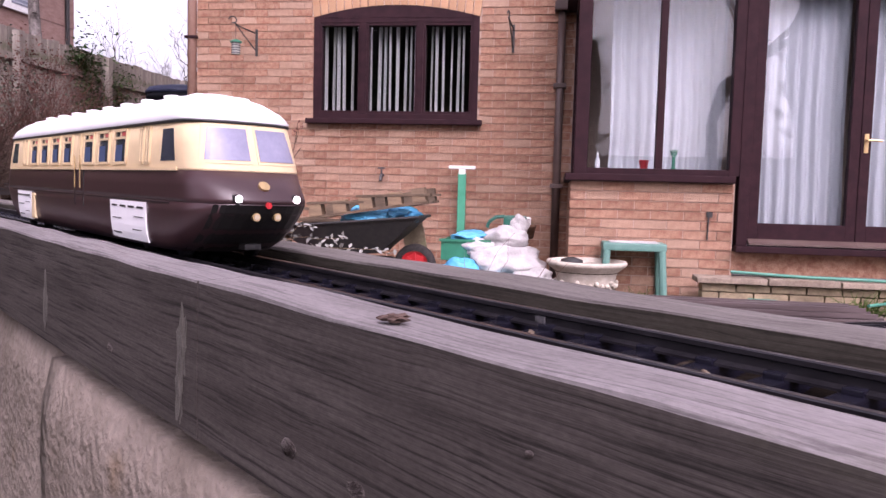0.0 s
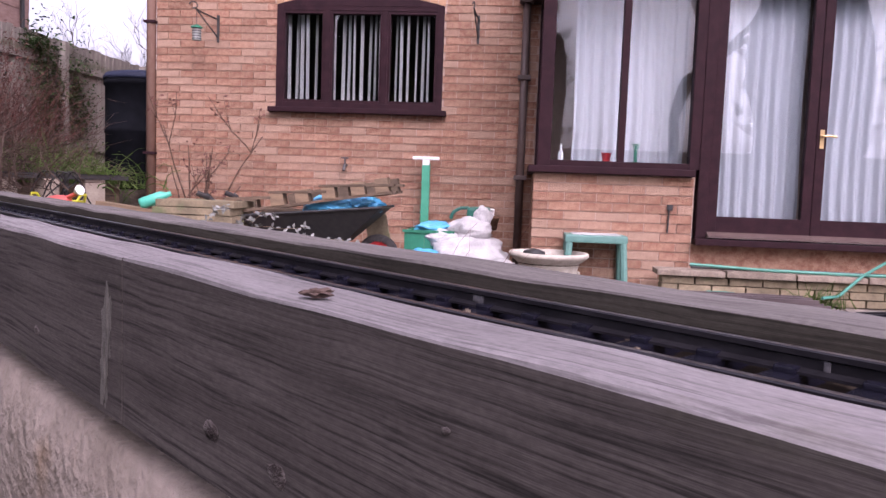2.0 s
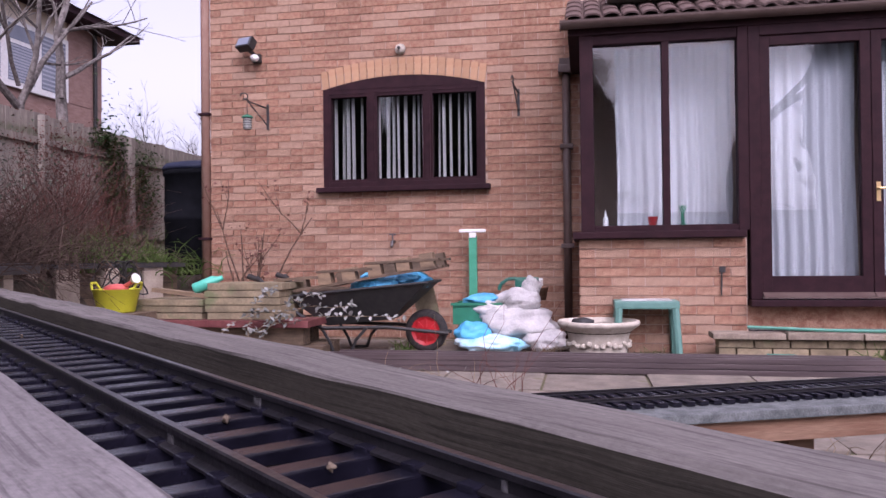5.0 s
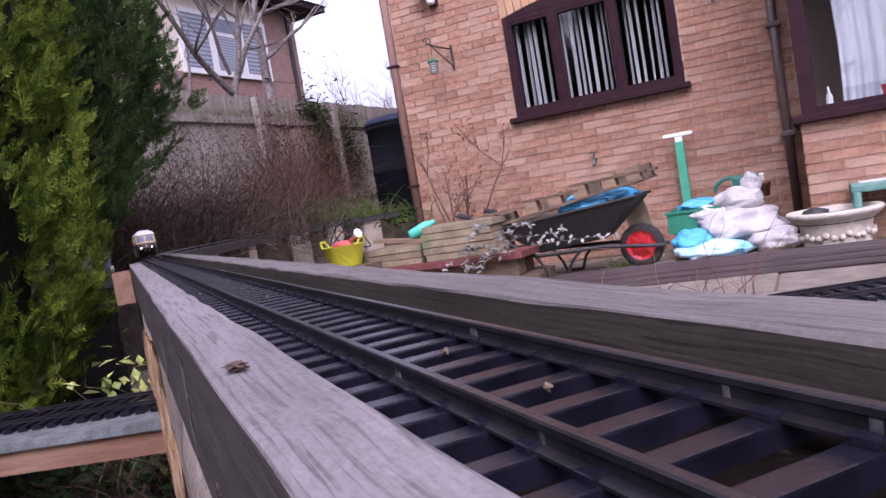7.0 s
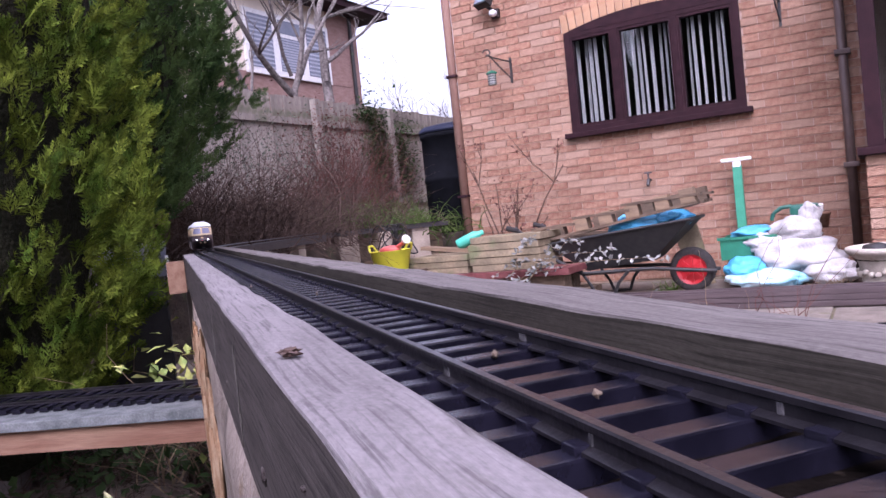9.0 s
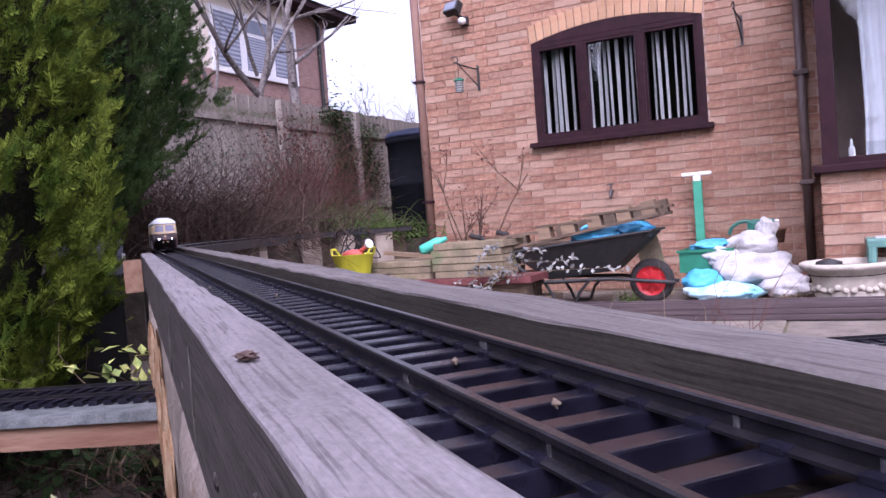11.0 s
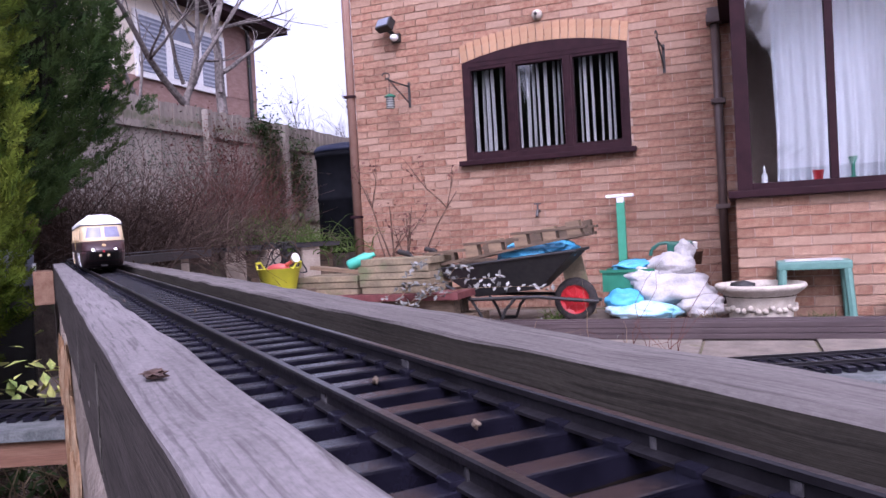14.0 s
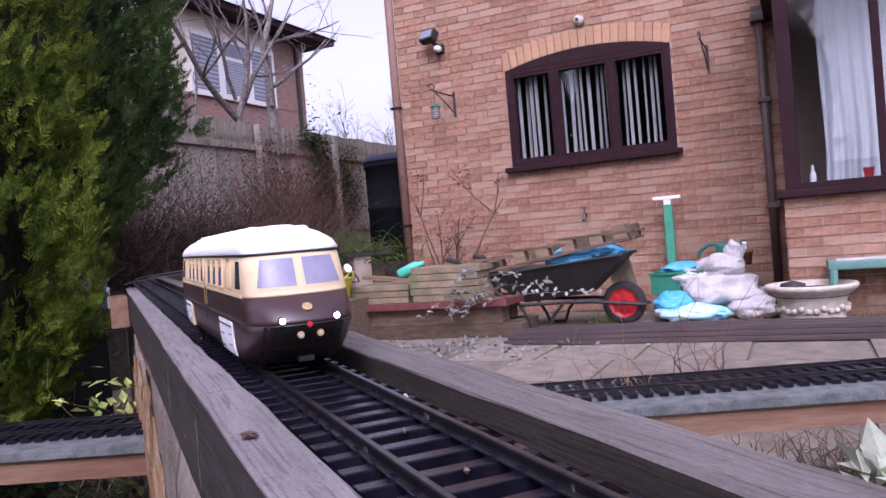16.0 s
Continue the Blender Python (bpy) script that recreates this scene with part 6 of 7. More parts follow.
def conifer(name, at, height, radius, base, material, sprays, seed, label, size=1.0):
    rnd = random.Random(seed)
    tree = thing(name, label, "tree", Matrix.Translation(at))
    part("trunk", tube(bmesh.new(), [(0, 0, 0), (0.01, 0.01, height * 0.4), (0, 0, height * 0.95)], 0.05 * size, 10, 0.15), M["bark"], tree)
    verts, faces = [], []
    plumes = max(60, sprays // 13)
    for k in range(plumes):
        # a plume: flattened sprays set along an up-and-outward shoot
        u = rnd.random() ** 0.9
        z = base + (height - base) * u
        a = rnd.uniform(0, math.tau)
        lump = 1 + 0.20 * noise.noise((math.cos(a) * 2.2, math.sin(a) * 2.2, z * 2.3 / size + seed)) + 0.20 * noise.noise((math.cos(a) * 5, math.sin(a) * 5, z * 4 / size + seed))
        prof = min(1.0, 0.55 + 2.2 * u) * (1 - u ** 2.2) ** 0.75
        r = radius * prof * lump * (0.98 - 0.34 * rnd.random() ** 1.8)
        out = Vector((math.cos(a), math.sin(a), 0))
        root = out * (r - 0.06 * size) + Vector((0, 0, z - 0.05 * size))
        axis = (out * rnd.uniform(0.35, 0.9) + Vector((rnd.uniform(-0.3, 0.3), rnd.uniform(-0.3, 0.3), rnd.uniform(0.45, 1.1)))).normalized()
        flat = Vector((rnd.uniform(-1, 1), rnd.uniform(-1, 1), rnd.uniform(-0.3, 0.6))).normalized()
        wide = axis.cross(flat).normalized()
        flat = wide.cross(axis)
        length = rnd.uniform(0.08, 0.165) * size
        for q in range(13):
            w = (q + rnd.random()) / 13
            sgn = 1 if q % 2 else -1
            p = root + axis * length * w - Vector((0, 0, 0.02 * size * w * w))
            d = (axis * rnd.uniform(0.7, 1.0) + wide * sgn * rnd.uniform(0.35, 0.95) * (1.1 - w) + flat * rnd.gauss(0, 0.25)).normalized()
            up = (flat + Vector((rnd.gauss(0, 0.35), rnd.gauss(0, 0.35), rnd.gauss(0, 0.35)))).normalized()
            side = d.cross(up).normalized()
            L = length * rnd.uniform(0.30, 0.48) * (1.15 - 0.6 * w)
            for j in range(3):
                c = p + d * L * (0.15 + j / 4)
                for sg in (-1, 1):
                    leaf_card(verts, faces, c, (d + side * sg * 0.75).normalized(), up, L * (0.46 - 0.08 * j), L * 0.12)
            leaf_card(verts, faces, p, d, up, L * 1.1, L * 0.09)
    # near-black blob paints the deep shade seen between the sprays
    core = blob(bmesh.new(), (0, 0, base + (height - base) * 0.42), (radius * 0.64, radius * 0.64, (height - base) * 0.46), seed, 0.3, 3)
    part("inner_shade", core, M["crownshade"], tree)
    part("crown", raw("crown", verts, faces, material), None, tree)
    return tree


# colour of the shade filling the conifer crowns, not foliage
M["crownshade"] = mat("crown_shade", (0.008, 0.009, 0.004), (0.016, 0.015, 0.008), 0.95, 12, 0.3, 0.8, bumpdist=0.03)
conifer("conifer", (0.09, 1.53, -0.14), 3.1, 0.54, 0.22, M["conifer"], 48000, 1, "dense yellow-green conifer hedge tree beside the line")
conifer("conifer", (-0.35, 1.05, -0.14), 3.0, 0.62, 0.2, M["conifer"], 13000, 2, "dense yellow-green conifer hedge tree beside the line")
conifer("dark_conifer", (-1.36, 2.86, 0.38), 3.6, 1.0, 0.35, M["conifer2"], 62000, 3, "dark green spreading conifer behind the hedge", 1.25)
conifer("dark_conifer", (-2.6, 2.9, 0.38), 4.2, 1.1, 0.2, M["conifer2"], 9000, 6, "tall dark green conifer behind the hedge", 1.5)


def shrub(name, centre, size, count, length, r, material, seed, label, arch=0.5, bend=0.4):
    rnd = random.Random(seed)
    stems = []
    for k in range(count):
        b = Vector((centre[0] + rnd.gauss(0, size[0]), centre[1] + rnd.gauss(0, size[1]), centre[2]))
        d = Vector((rnd.gauss(0, bend), rnd.gauss(0, bend), 1)).normalized()
        L = length * rnd.uniform(0.45, 1.1)
        pts = [b]
        for j in range(6):
            d = (d + Vector((rnd.gauss(0, 0.28), rnd.gauss(0, 0.28), rnd.gauss(-arch * 0.28, 0.22)))).normalized()
            pts.append(pts[-1] + d * L / 6)
        stems.append((pts, r))
    ob = new(name, stem_mesh(name, stems, material))
    return tagged(ob, label, "shrub", kind="stuff")


shrub("bare_shrub", (-2.75, 5.0, HZ), (0.55, 0.85), 4300, 1.25, 0.0042, M["twig"], 5, "tangled brown leafless shrub in front of the fence", 0.75, 0.6)
shrub("bare_shrub", (-3.4, 4.0, HZ), (0.5, 0.7), 2000, 1.4, 0.0045, M["twig"], 6, "tangled brown leafless shrub in front of the fence", 0.6, 0.6)
shrub("russet_shrub", (-4.0, 8.7, HZ), (0.14, 0.42), 900, 1.8, 0.005, M["redtwig"], 7, "russet brown twiggy shrub against the fence", 0.3, 0.35)
shrub("long_grass", (-2.35, 6.9, HZ), (0.45, 0.35), 1500, 0.50, 0.007, M["grass"], 8, "clump of long green grass under the fence", 0.9, 0.5)
shrub("long_grass", (-3.3, 8.2, HZ), (0.5, 0.6), 1000, 0.6, 0.008, M["grass"], 9, "clump of long green grass under the fence", 0.9, 0.5)
shrub("dry_stems", (2.62, 2.35, -0.14), (0.28, 0.20), 420, 0.28, 0.0022, M["drystem"], 10, "matted dry brown stems beside the lower deck", 0.5, 0.6)
shrub("dry_stems", (2.75, 1.55, -0.14), (0.20, 0.12), 200, 0.25, 0.002, M["drystem"], 12, "matted dry brown stems beside the lower deck", 0.5, 0.6)
shrub("weed_tuft", (1.0, 5.95, GZ), (0.03, 0.03), 40, 0.16, 0.004, M["grass"], 13, "small green weed tuft on the patio", 0.4, 0.3)
shrub("weed_tuft", (2.78, 5.72, GZ), (0.06, 0.03), 70, 0.11, 0.004, M["grass"], 14, "small green weed tuft on the patio", 0.5, 0.5)
shrub("weed_tuft", (4.25, 5.48, GZ), (0.08, 0.03), 60, 0.20, 0.004, M["grass"], 15, "small green weed tuft on the patio", 0.4, 0.3)
shrub("weed_tuft", (2.10, 5.90, GZ), (0.05, 0.03), 60, 0.10, 0.004, M["drystem"], 16, "small dry weed tuft on the patio", 0.5, 0.5)
shrub("red_stems", (2.02, 3.45, -0.15), (0.05, 0.03), 14, 0.62, 0.0028, M["redtwig"], 17, "few thin red weed stems growing by the lower line", 0.05, 0.12)
shrub("dry_grass", (1.98, 1.98, 0.20), (0.10, 0.02), 16, 0.22, 0.0014, M["drystem"], 18, "few pale dry grass stems beside the lower line", 0.3, 0.5)
shrub("undergrowth", (0.95, 1.05, -0.20), (0.42, 0.38), 2600, 0.24, 0.0024, M["twig"], 19, "low dark tangle of stems under the lower deck", 0.7, 0.7)
shrub("undergrowth", (0.15, 1.74, -0.14), (0.34, 0.12), 1000, 0.20, 0.0024, M["twig"], 71, "low dark tangle of stems under the conifer", 0.7, 0.7)
shrub("thin_stems", (0.62, 1.72, -0.12), (0.10, 0.08), 26, 0.55, 0.0025, M["drystem"], 20, "thin bare stems at the foot of the conifer", 0.15, 0.25)


def leafy(name, centre, spread, count, length, material, seed, label, category="plant"):
    rnd = random.Random(seed)
    verts, faces = [], []
    for k in range(count):
        c = Vector([centre[i] + rnd.gauss(0, spread[i]) for i in range(3)])
        d = Vector((rnd.gauss(0, 1), rnd.gauss(0, 1), rnd.gauss(0.2, 0.6)))
        leaf_card(verts, faces, c, d, Vector((rnd.gauss(0, 0.4), rnd.gauss(0, 0.4), 1)), length * rnd.uniform(0.6, 1.2), length * rnd.uniform(0.4, 0.6))
    return tagged(new(name, raw(name, verts, faces, material)), label, category, kind="stuff")


M["variegated2"] = mat("cream_edged_leaf", (0.10, 0.16, 0.06), (0.42, 0.42, 0.22), 0.6, 60, 0.2, 0, island=0.25)
M["paleleaf"] = mat("pale_leaf", (0.42, 0.45, 0.36), (0.30, 0.36, 0.24), 0.7, 20, 0.2, 0, island=0.2)
M["greyleaf2"] = mat("dull_leaf", (0.06, 0.08, 0.05), (0.10, 0.11, 0.08), 0.8, 8, 0.3, 0, island=0.3)
leafy("ground_ivy", (0.15, 1.72, -0.09), (0.34, 0.12, 0.03), 700, 0.05, M["ivy"], 72, "dark green ground ivy under the conifer")
leafy("ivy", (-4.36, 10.3, 1.55), (0.05, 0.16, 0.55), 1600, 0.07, M["ivy"], 21, "dark green ivy climbing the fence")
leafy("ivy", (-4.36, 11.0, 1.55), (0.05, 0.25, 0.4), 1200, 0.07, M["ivy"], 22, "dark green ivy climbing the fence")
leafy("ivy", (-4.36, 10.1, 2.28), (0.06, 0.18, 0.07), 220, 0.07, M["ivy"], 23, "dark green ivy climbing the fence")
leafy("variegated_plant", (0.70, 1.68, 0.20), (0.06, 0.06, 0.06), 70, 0.05, M["variegated"], 24, "yellow and green variegated leaves beside the lower line")
leafy("variegated_plant", (1.22, 0.92, -0.02), (0.09, 0.07, 0.05), 80, 0.06, M["variegated2"], 25, "cream-edged green leaves under the lower deck")
leafy("ground_ivy", (0.90, 1.05, -0.12), (0.40, 0.34, 0.04), 1400, 0.05, M["ivy"], 70, "dark green ground ivy under the lower deck")
leafy("variegated_plant", (0.98, 0.72, 0.0), (0.06, 0.06, 0.06), 50, 0.07, M["variegated2"], 26, "cream-edged green leaves under the lower deck")
leafy("pale_plant", (2.53, 1.92, 0.02), (0.03, 0.03, 0.03), 26, 0.10, M["paleleaf"], 27, "pale grey-green leaves beside the lower deck")
leafy("pale_plant", (2.36, 2.25, 0.08), (0.03, 0.02, 0.02), 12, 0.07, M["paleleaf"], 28, "pale grey-green leaves beside the lower deck")
leafy("russet_leaves", (-4.05, 8.75, 1.75), (0.12, 0.42, 0.25), 1100, 0.05, M["redtwig"], 29, "russet leaves on the twiggy shrub")
leafy("hedge_leaves", (-3.1, 6.0, 1.35), (0.4, 0.7, 0.22), 1500, 0.04, M["greyleaf2"], 30, "small dull green leaves among the bare shrub")
leafy("litter", (0.3, 4.9, GZ + 0.015), (0.5, 0.35, 0.004), 420, 0.045, M["greyleaf"], 32, "scattered grey leaves and debris on the patio", "litter")


def creeper():
    rnd = random.Random(41)
    stems, verts, faces = [], [], []
    for k, (a, b) in enumerate((((0.05, 5.40, 0.02), (1.1, 5.62, 0.10)), ((-0.05, 5.40, -0.02), (0.75, 5.55, 0.22)), ((0.1, 5.4, 0.0), (0.55, 5.42, 0.30)), ((-0.3, 5.38, 0.0), (0.4, 5.36, 0.12)), ((0.0, 5.36, 0.0), (0.2, 5.36, 0.33)))):
        a, b = Vector(a), Vector(b)
        pts = [a.lerp(b, i / 8) + Vector((0, -0.03, 0.10 * math.sin(math.pi * i / 8))) + Vector((rnd.gauss(0, 0.015), 0, rnd.gauss(0, 0.015))) for i in range(9)]
        stems.append((pts, 0.004))
        for p, q in zip(pts, pts[1:]):
            for j in range(6):
                c = p.lerp(q, rnd.random())
                leaf_card(verts, faces, c, Vector((rnd.gauss(0, 1), rnd.gauss(0, 1), rnd.gauss(0, 0.7))), Vector((0, -0.4, 1)), 0.05 * rnd.uniform(0.6, 1.2), 0.032)
    cr = thing("creeper", "grey-leaved creeper trailing over the slabs and wheelbarrow", "creeper")
    for st in stems:
        part("stem", stem_mesh("stem", [st], M["drystem"]), None, cr)
    part("leaves", raw("leaves", verts, faces, M["greyleaf"]), None, cr)


creeper()


def bare_tree(name, at, height, r, seed, material, label, depth=5, category="tree", spread=0.5):
    rnd = random.Random(seed)
    made = []

    def grow(p, d, L, rad, k):
        pts = [p]
        for i in range(4):
            d = (d + Vector((rnd.gauss(0, 0.16), rnd.gauss(0, 0.16), rnd.gauss(0.05, 0.08)))).normalized()
            pts.append(pts[-1] + d * L / 4)
        if k >= depth - 1:
            if k == depth:
                part("trunk", tube(bmesh.new(), pts, rad, 10, 0.62), material, tree)
            else:
                made.append(bmesh.new())
        if k < depth:
            tube(made[-1], pts, rad, 8 if k > 2 else 5, 0.62)
        if k == 0:
            return
        for i in range(rnd.choice((2, 3)) if k > 1 else 3):
            q = pts[rnd.choice((2, 3, 4, 4))]
            nd = (d + Vector((rnd.gauss(0, spread), rnd.gauss(0, spread), rnd.gauss(0.1, 0.25)))).normalized()
            grow(q, nd, L * rnd.uniform(0.6, 0.82), rad * 0.58, k - 1)
    tree = thing(name, label, category, Matrix.Translation(at))
    grow(Vector((0, 0, 0)), Vector((rnd.gauss(0, 0.12), rnd.gauss(0, 0.12), 1)).normalized(), height * 0.36, r, depth)
    for bm in made:
        part("limb", bm, material, tree)
    return tree




def stemmed_tree(at, fork, stems, r, seed):
    """A leafless tree with several long pale stems from one stool, forking into side branches."""
    rnd = random.Random(seed)
    tree = thing("bare_tree", "leafless pale-barked garden tree with several stems behind the fence", "tree", Matrix.Translation(at))

    def shoot(bm, p, d, L, rad, k):
        pts = [p]
        for i in range(6):
            d = (d + Vector((rnd.gauss(0, 0.09), rnd.gauss(0, 0.13), rnd.gauss(0.02, 0.07)))).normalized()
            pts.append(pts[-1] + d * L / 6)
        tube(bm, pts, rad, 8 if k > 1 else 5, 0.35)
        if k:
            for i in range(3 if k > 1 else 2):
                j = rnd.choice((2, 3, 4, 5))
                e = (d + Vector((rnd.gauss(0, 0.35), rnd.gauss(0, 0.7), rnd.gauss(0, 0.35)))).normalized()
                shoot(bm, pts[j], e, L * rnd.uniform(0.4, 0.65), rad * (1 - 0.11 * j) * 0.55, k - 1)
    bm = bmesh.new()
    tube(bm, [(0, 0, 0), (0.03, -0.03, fork * 0.5), (0, 0, fork)], r * 1.25, 10, 0.8)
    part("trunk", bm, M["bark"], tree)
    for lean, length, thick, up in stems:
        bm = bmesh.new()
        shoot(bm, Vector((0, lean * 0.05, fork + up - 0.05)), Vector((rnd.gauss(0, 0.08), lean, 1)).normalized(), length, r * thick, 3)
        part("limb", bm, M["bark"], tree)
    return tree


stemmed_tree((-5.6, 8.95, GZ), 2.75, ((-0.9, 2.6, 0.9, 0), (-0.45, 2.4, 0.6, 0.1), (0.3, 1.6, 0.4, 0.1)), 0.066, 52)
stemmed_tree((-5.6, 9.95, GZ), 3.0, ((-0.8, 2.6, 0.85, 0), (0.05, 2.4, 0.8, 0), (0.75, 2.5, 0.8, 0.1), (-0.3, 2.2, 0.5, 0.3)), 0.066, 58)
stemmed_tree((-5.6, 10.85, GZ), 2.9, ((0.5, 3.3, 1.1, 0), (1.7, 2.3, 0.55, 0.75), (0.0, 2.2, 0.5, 0.4)), 0.080, 53)
bare_tree("distant_tree", (-9.5, 24.0, GZ), 7.2, 0.12, 54, M["bark"], "thin bare tree in the distance", 6, spread=0.6)
bare_tree("distant_tree", (-11.5, 27.0, GZ), 7.8, 0.12, 55, M["bark"], "thin bare tree in the distance", 6, spread=0.6)


def rose(at, leans, height, seed):
    rnd = random.Random(seed)
    bush = thing("rose_bush", "leafless straggling rose bush against the brick wall", "bush", Matrix.Translation(at))
    verts, faces = [], []
    for lean, tall in leans:
        bm = bmesh.new()

        def cane(p, d, L, r, k):
            pts = [p]
            for i in range(7):
                d = (d + Vector((rnd.gauss(0, 0.07), rnd.gauss(-0.005, 0.03), rnd.gauss(0.01, 0.05)))).normalized()
                pts.append(pts[-1] + d * L / 7)
            tube(bm, pts, r, 6, 0.4)
            for q in pts[4:]:
                if k < 2 and rnd.random() < 0.5:
                    leaf_card(verts, faces, q, Vector((rnd.gauss(0, 1), rnd.gauss(0, 0.4), rnd.gauss(0, 0.6))), Vector((0, -1, 0.3)), 0.04, 0.022)
            if k:
                for i in range(2):
                    e = (d + Vector((rnd.gauss(0, 0.55), rnd.gauss(-0.03, 0.1), rnd.gauss(0.1, 0.2)))).normalized()
                    cane(pts[rnd.choice((3, 4, 5, 6))], e, L * rnd.uniform(0.25, 0.5), r * 0.55, k - 1)
        cane(Vector((lean * 0.12, 0, 0)), Vector((lean, -0.03, 1)).normalized(), height * tall, 0.011, 2)
        part("cane", bm, M["cane"], bush)
    part("leaves", raw("leaves", verts, faces, M["redtwig"]), None, bush)


M["cane"] = mat("rose_cane", (0.075, 0.045, 0.035), (0.14, 0.09, 0.06), 0.85, 30)
rose((-0.64, 6.74, GZ), ((0.30, 1.0), (0.1, 0.75), (-0.10, 0.80), (-0.28, 0.65), (0.18, 0.8), (0.42, 0.6), (0.0, 0.95)), 1.25, 56)
leafy("rose_leaves", (-0.5, 6.66, 0.85), (0.22, 0.05, 0.22), 60, 0.035, M["redtwig"], 60, "few withered leaves on the rose bush")
# the garden behind the viewer, mirrored in the window panes
bare_tree("bare_tree", (5.5, -5.5, GZ), 9.0, 0.16, 61, M["bark"], "bare tree at the bottom of the garden", 6, spread=0.6)
conifer("tall_conifer", (8.5, -6.5, GZ), 7.5, 1.9, 0.5, M["conifer2"], 2200, 62, "tall dark conifer at the bottom of the garden", 3.2)
conifer("tall_conifer", (-1.8, -8.2, GZ), 9.0, 2.3, 0.4, M["conifer2"], 3000, 64, "tall dark conifer at the bottom of the garden", 3.2)
conifer("tall_conifer", (-5.2, -7.5, GZ), 8.5, 2.3, 0.4, M["conifer2"], 3000, 65, "tall dark conifer at the bottom of the garden", 3.2)
conifer("tall_conifer", (1.9, -8.7, GZ), 7.0, 2.0, 0.4, M["conifer2"], 2500, 63, "tall dark conifer at the bottom of the garden", 3.2)
solo("back_fence", bx((-8, -10.1, GZ), (14, -10.0, 1.7)), M["fence"], "timber fence at the bottom of the garden", "fence", kind="structure")


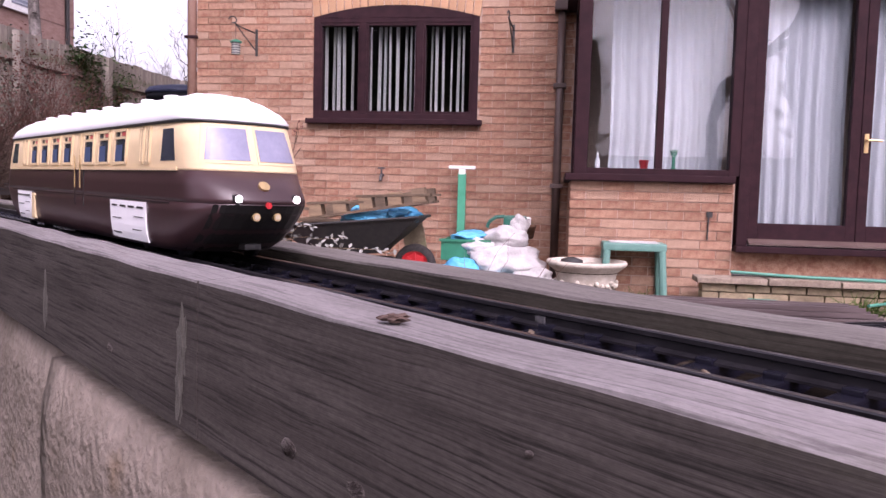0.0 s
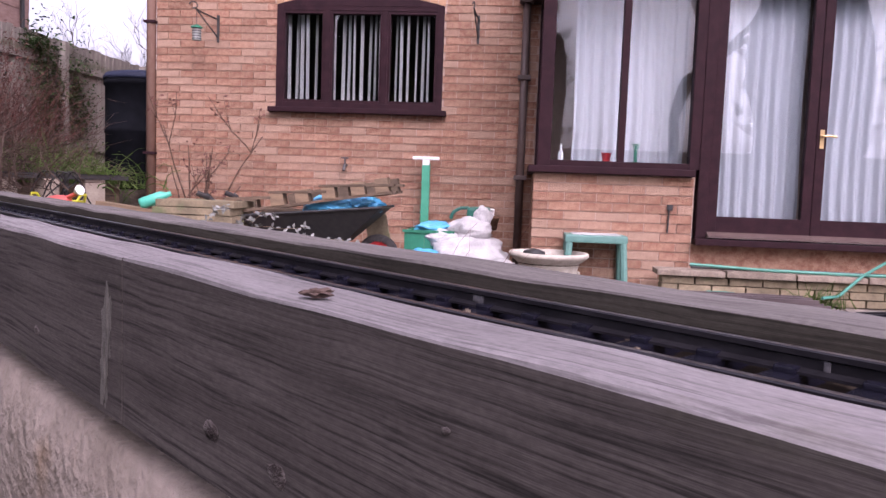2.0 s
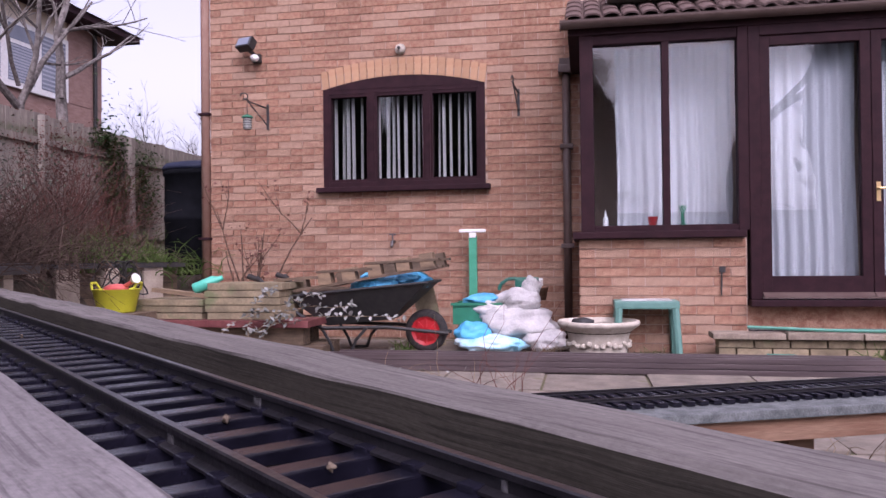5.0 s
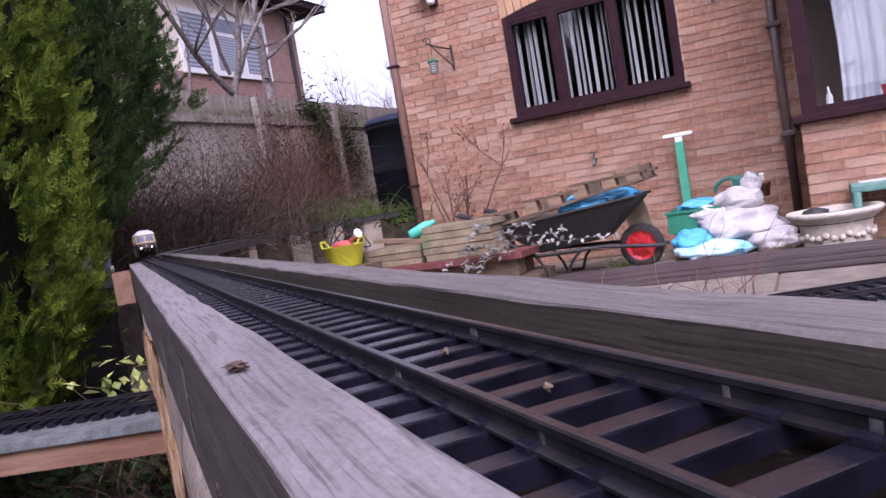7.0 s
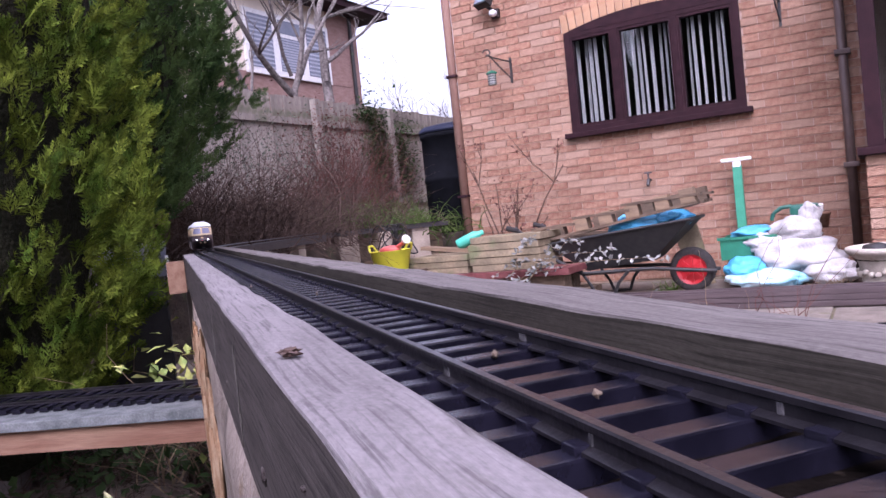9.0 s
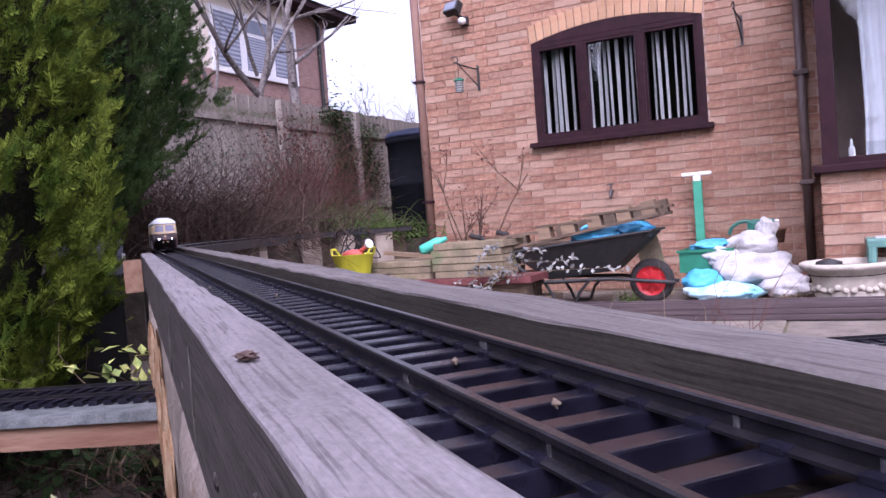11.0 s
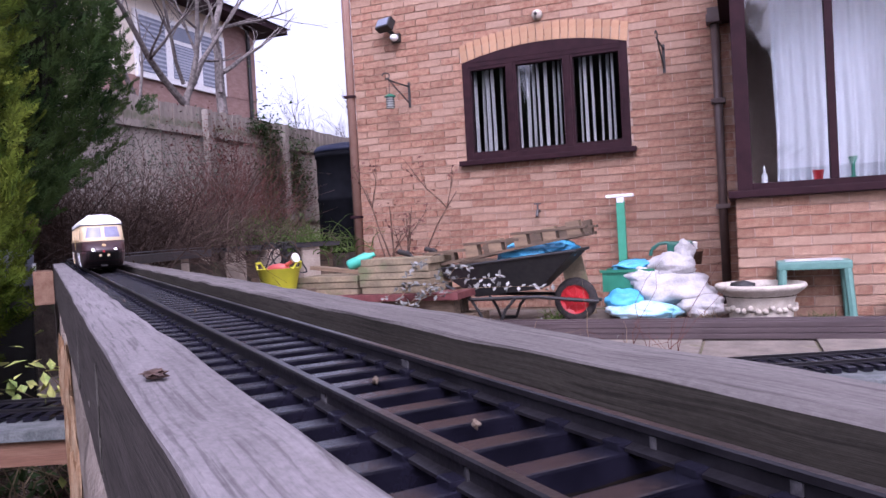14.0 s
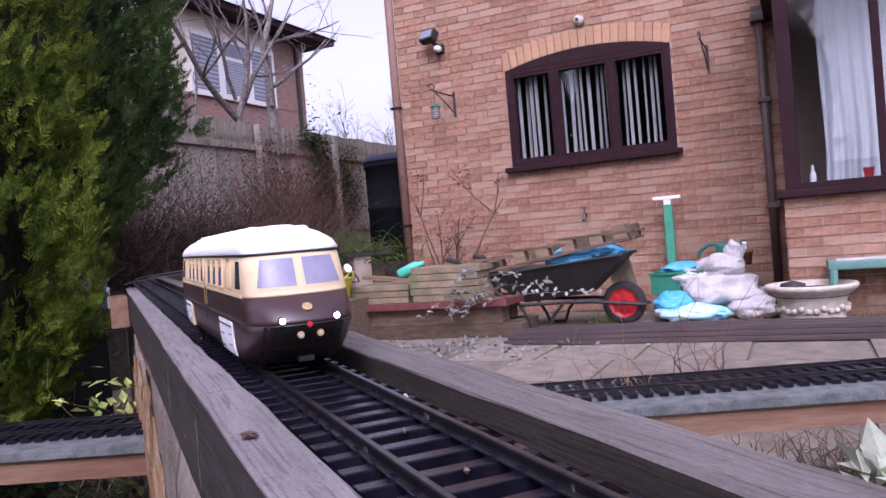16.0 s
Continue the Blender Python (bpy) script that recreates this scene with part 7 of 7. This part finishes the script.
# ---------------------------------------------------------------- pieces of walls and paving
def brickwork():
    wall, baywall = bpy.data.objects["wall_north"], bpy.data.objects["wall_bay"]
    P, C, J = 0.230, 0.0672, 0.0075
    rnd = random.Random(71)

    def brick_mesh(w):
        return finish("brick", bx((J / 2, 0, J / 2), (w - J / 2, 0.03, C - J / 2), bev=0.002), M["brick"])
    cache = {}
    rest_v, rest_f = [], []
    count = 0
    for r in range(int((3.9 - GZ) / C) + 1):
        z = GZ + r * C
        x = -1.13 - (P / 2 if r % 2 else 0)
        while x < 2.315:
            a, b = max(x, -1.13), min(x + P, 2.335)
            x += P
            spans = [(a, b)]
            if z + C > 1.20 and z < 2.10:
                spans = [(p, q) for p, q in ((a, min(b, 0.0)), (max(a, 1.5), b)) if q - p > 0.02]
            elif z >= 2.08 and z < 2.22 and a < 1.52 and b > -0.02:
                spans = [(p, q) for p, q in ((a, min(b, -0.02)), (max(a, 1.52), b)) if q - p > 0.02]
            for p, q in spans:
                w = round(q - p, 3)
                if w < 0.02:
                    continue
                dy = rnd.uniform(-0.002, 0.002)
                near = 0.15 < z < 1.75 and count < 290
                if near:
                    if w not in cache:
                        cache[w] = brick_mesh(w)
                    ob = part("brick", cache[w], None, wall)
                    ob.matrix_basis = pose(p, WALL_Y + dy, z)
                    count += 1
                else:
                    i = len(rest_v)
                    y0, y1 = WALL_Y + dy, WALL_Y + 0.03
                    for xx in (p + J / 2, q - J / 2):
                        for yy in (y0, y1):
                            for zz in (z + J / 2, z + C - J / 2):
                                rest_v.append((xx, yy, zz))
                    rest_f += [tuple(i + k for k in f) for f in ((0, 1, 3, 2), (4, 6, 7, 5), (0, 4, 5, 1), (2, 3, 7, 6), (0, 2, 6, 4), (1, 5, 7, 3))]
    tagged(part("brick_rest", raw("brick_rest", rest_v, rest_f, M["brickrest"]), None, wall), kind="stuff")
    # soldier course over the arch
    n = 21
    for i in range(n):
        u = (i + 0.5) / n
        x = -0.01 + 1.52 * u
        z = 2.10 + 0.107 * (1 - (2 * u - 1) ** 2)
        lean = (2 * u - 1) * -6
        bm = bx((-0.0315, 0, 0), (0.0315, 0.03, 0.165), bev=0.002)
        ob = part("soldier_brick", bm, M["soldier"], wall)
        ob.matrix_basis = pose(x, WALL_Y - 0.006, z, 0, -lean, 0)
    for r in range(13):
        z = 0.668 - (r + 1) * C
        if z < GZ - C:
            break
        x = 2.315 - (P / 2 if r % 2 else 0)
        while x < 3.45:
            p, q = max(x, 2.315), min(x + P, 3.455)
            x += P
            w = round(q - p, 3)
            if w < 0.02:
                continue
            if w not in cache:
                cache[w] = brick_mesh(w)
            ob = part("brick", cache[w], None, baywall)
            ob.matrix_basis = pose(p, BAY_Y + rnd.uniform(-0.002, 0.002), z)
        y = BAY_Y + 0.03
        while y < WALL_Y:
            q = min(y + P, WALL_Y)
            ob = part("brick", bx((0, J / 2, J / 2), (0.03, q - y - J / 2, C - J / 2)), M["brick"], baywall)
            ob.matrix_basis = pose(2.315, y, z)
            y += P


brickwork()


def paving():
    pv = thing("pavement", "worn buff paving slabs of the patio with mossy joints", "paving", kind="structure")
    part("bed", bx((-1.7, 2.68, GZ - 0.06), (7.0, WALL_Y + 0.01, GZ - 0.014)), M["moss"], pv)
    rnd = random.Random(81)
    S = 0.60
    base = finish("paving_slab", bx((0.007, 0.007, -0.04), (S - 0.007, S - 0.007, 0), bev=0.006), M["paving"])
    for i in range(14):
        for j in range(1, 8):
            ob = part("paving_slab", base, None, pv)
            ob.matrix_basis = pose(-1.6 + i * S + (0.0 if j % 2 else 0.11), 2.27 + j * S - 0.2, GZ - 0.004 + rnd.uniform(-0.004, 0.004), rnd.uniform(-0.4, 0.4), rnd.uniform(-0.4, 0.4), 0)


M["moss"] = mat("mossy_joint", (0.10, 0.10, 0.05), (0.15, 0.12, 0.085), 0.95, 12, 0.3, 0.5)
paving()

# seconds and distance of the railcar's nose along the line
RUN = [(0.0, 0.255), (0.5, 0.60), (0.8, 0.80), (1.2, 1.06), (2.0, 1.60), (3.2, 2.45), (4.2, 3.10), (5.0, 3.35), (6.0, 3.30), (7.0, 3.22), (8.0, 3.12), (9.0, 3.0), (10.2, 2.8), (11.5, 2.47), (12.5, 2.11), (13.0, 1.90), (13.5, 1.69), (14.0, 1.46), (14.5, 1.20), (15.0, 0.91), (15.5, 0.58), (16.0, 0.195)]


def motions():
    walk(CAR, [(t, TR @ pose(s, -0.028, 0)) for t, s in RUN])


motions()
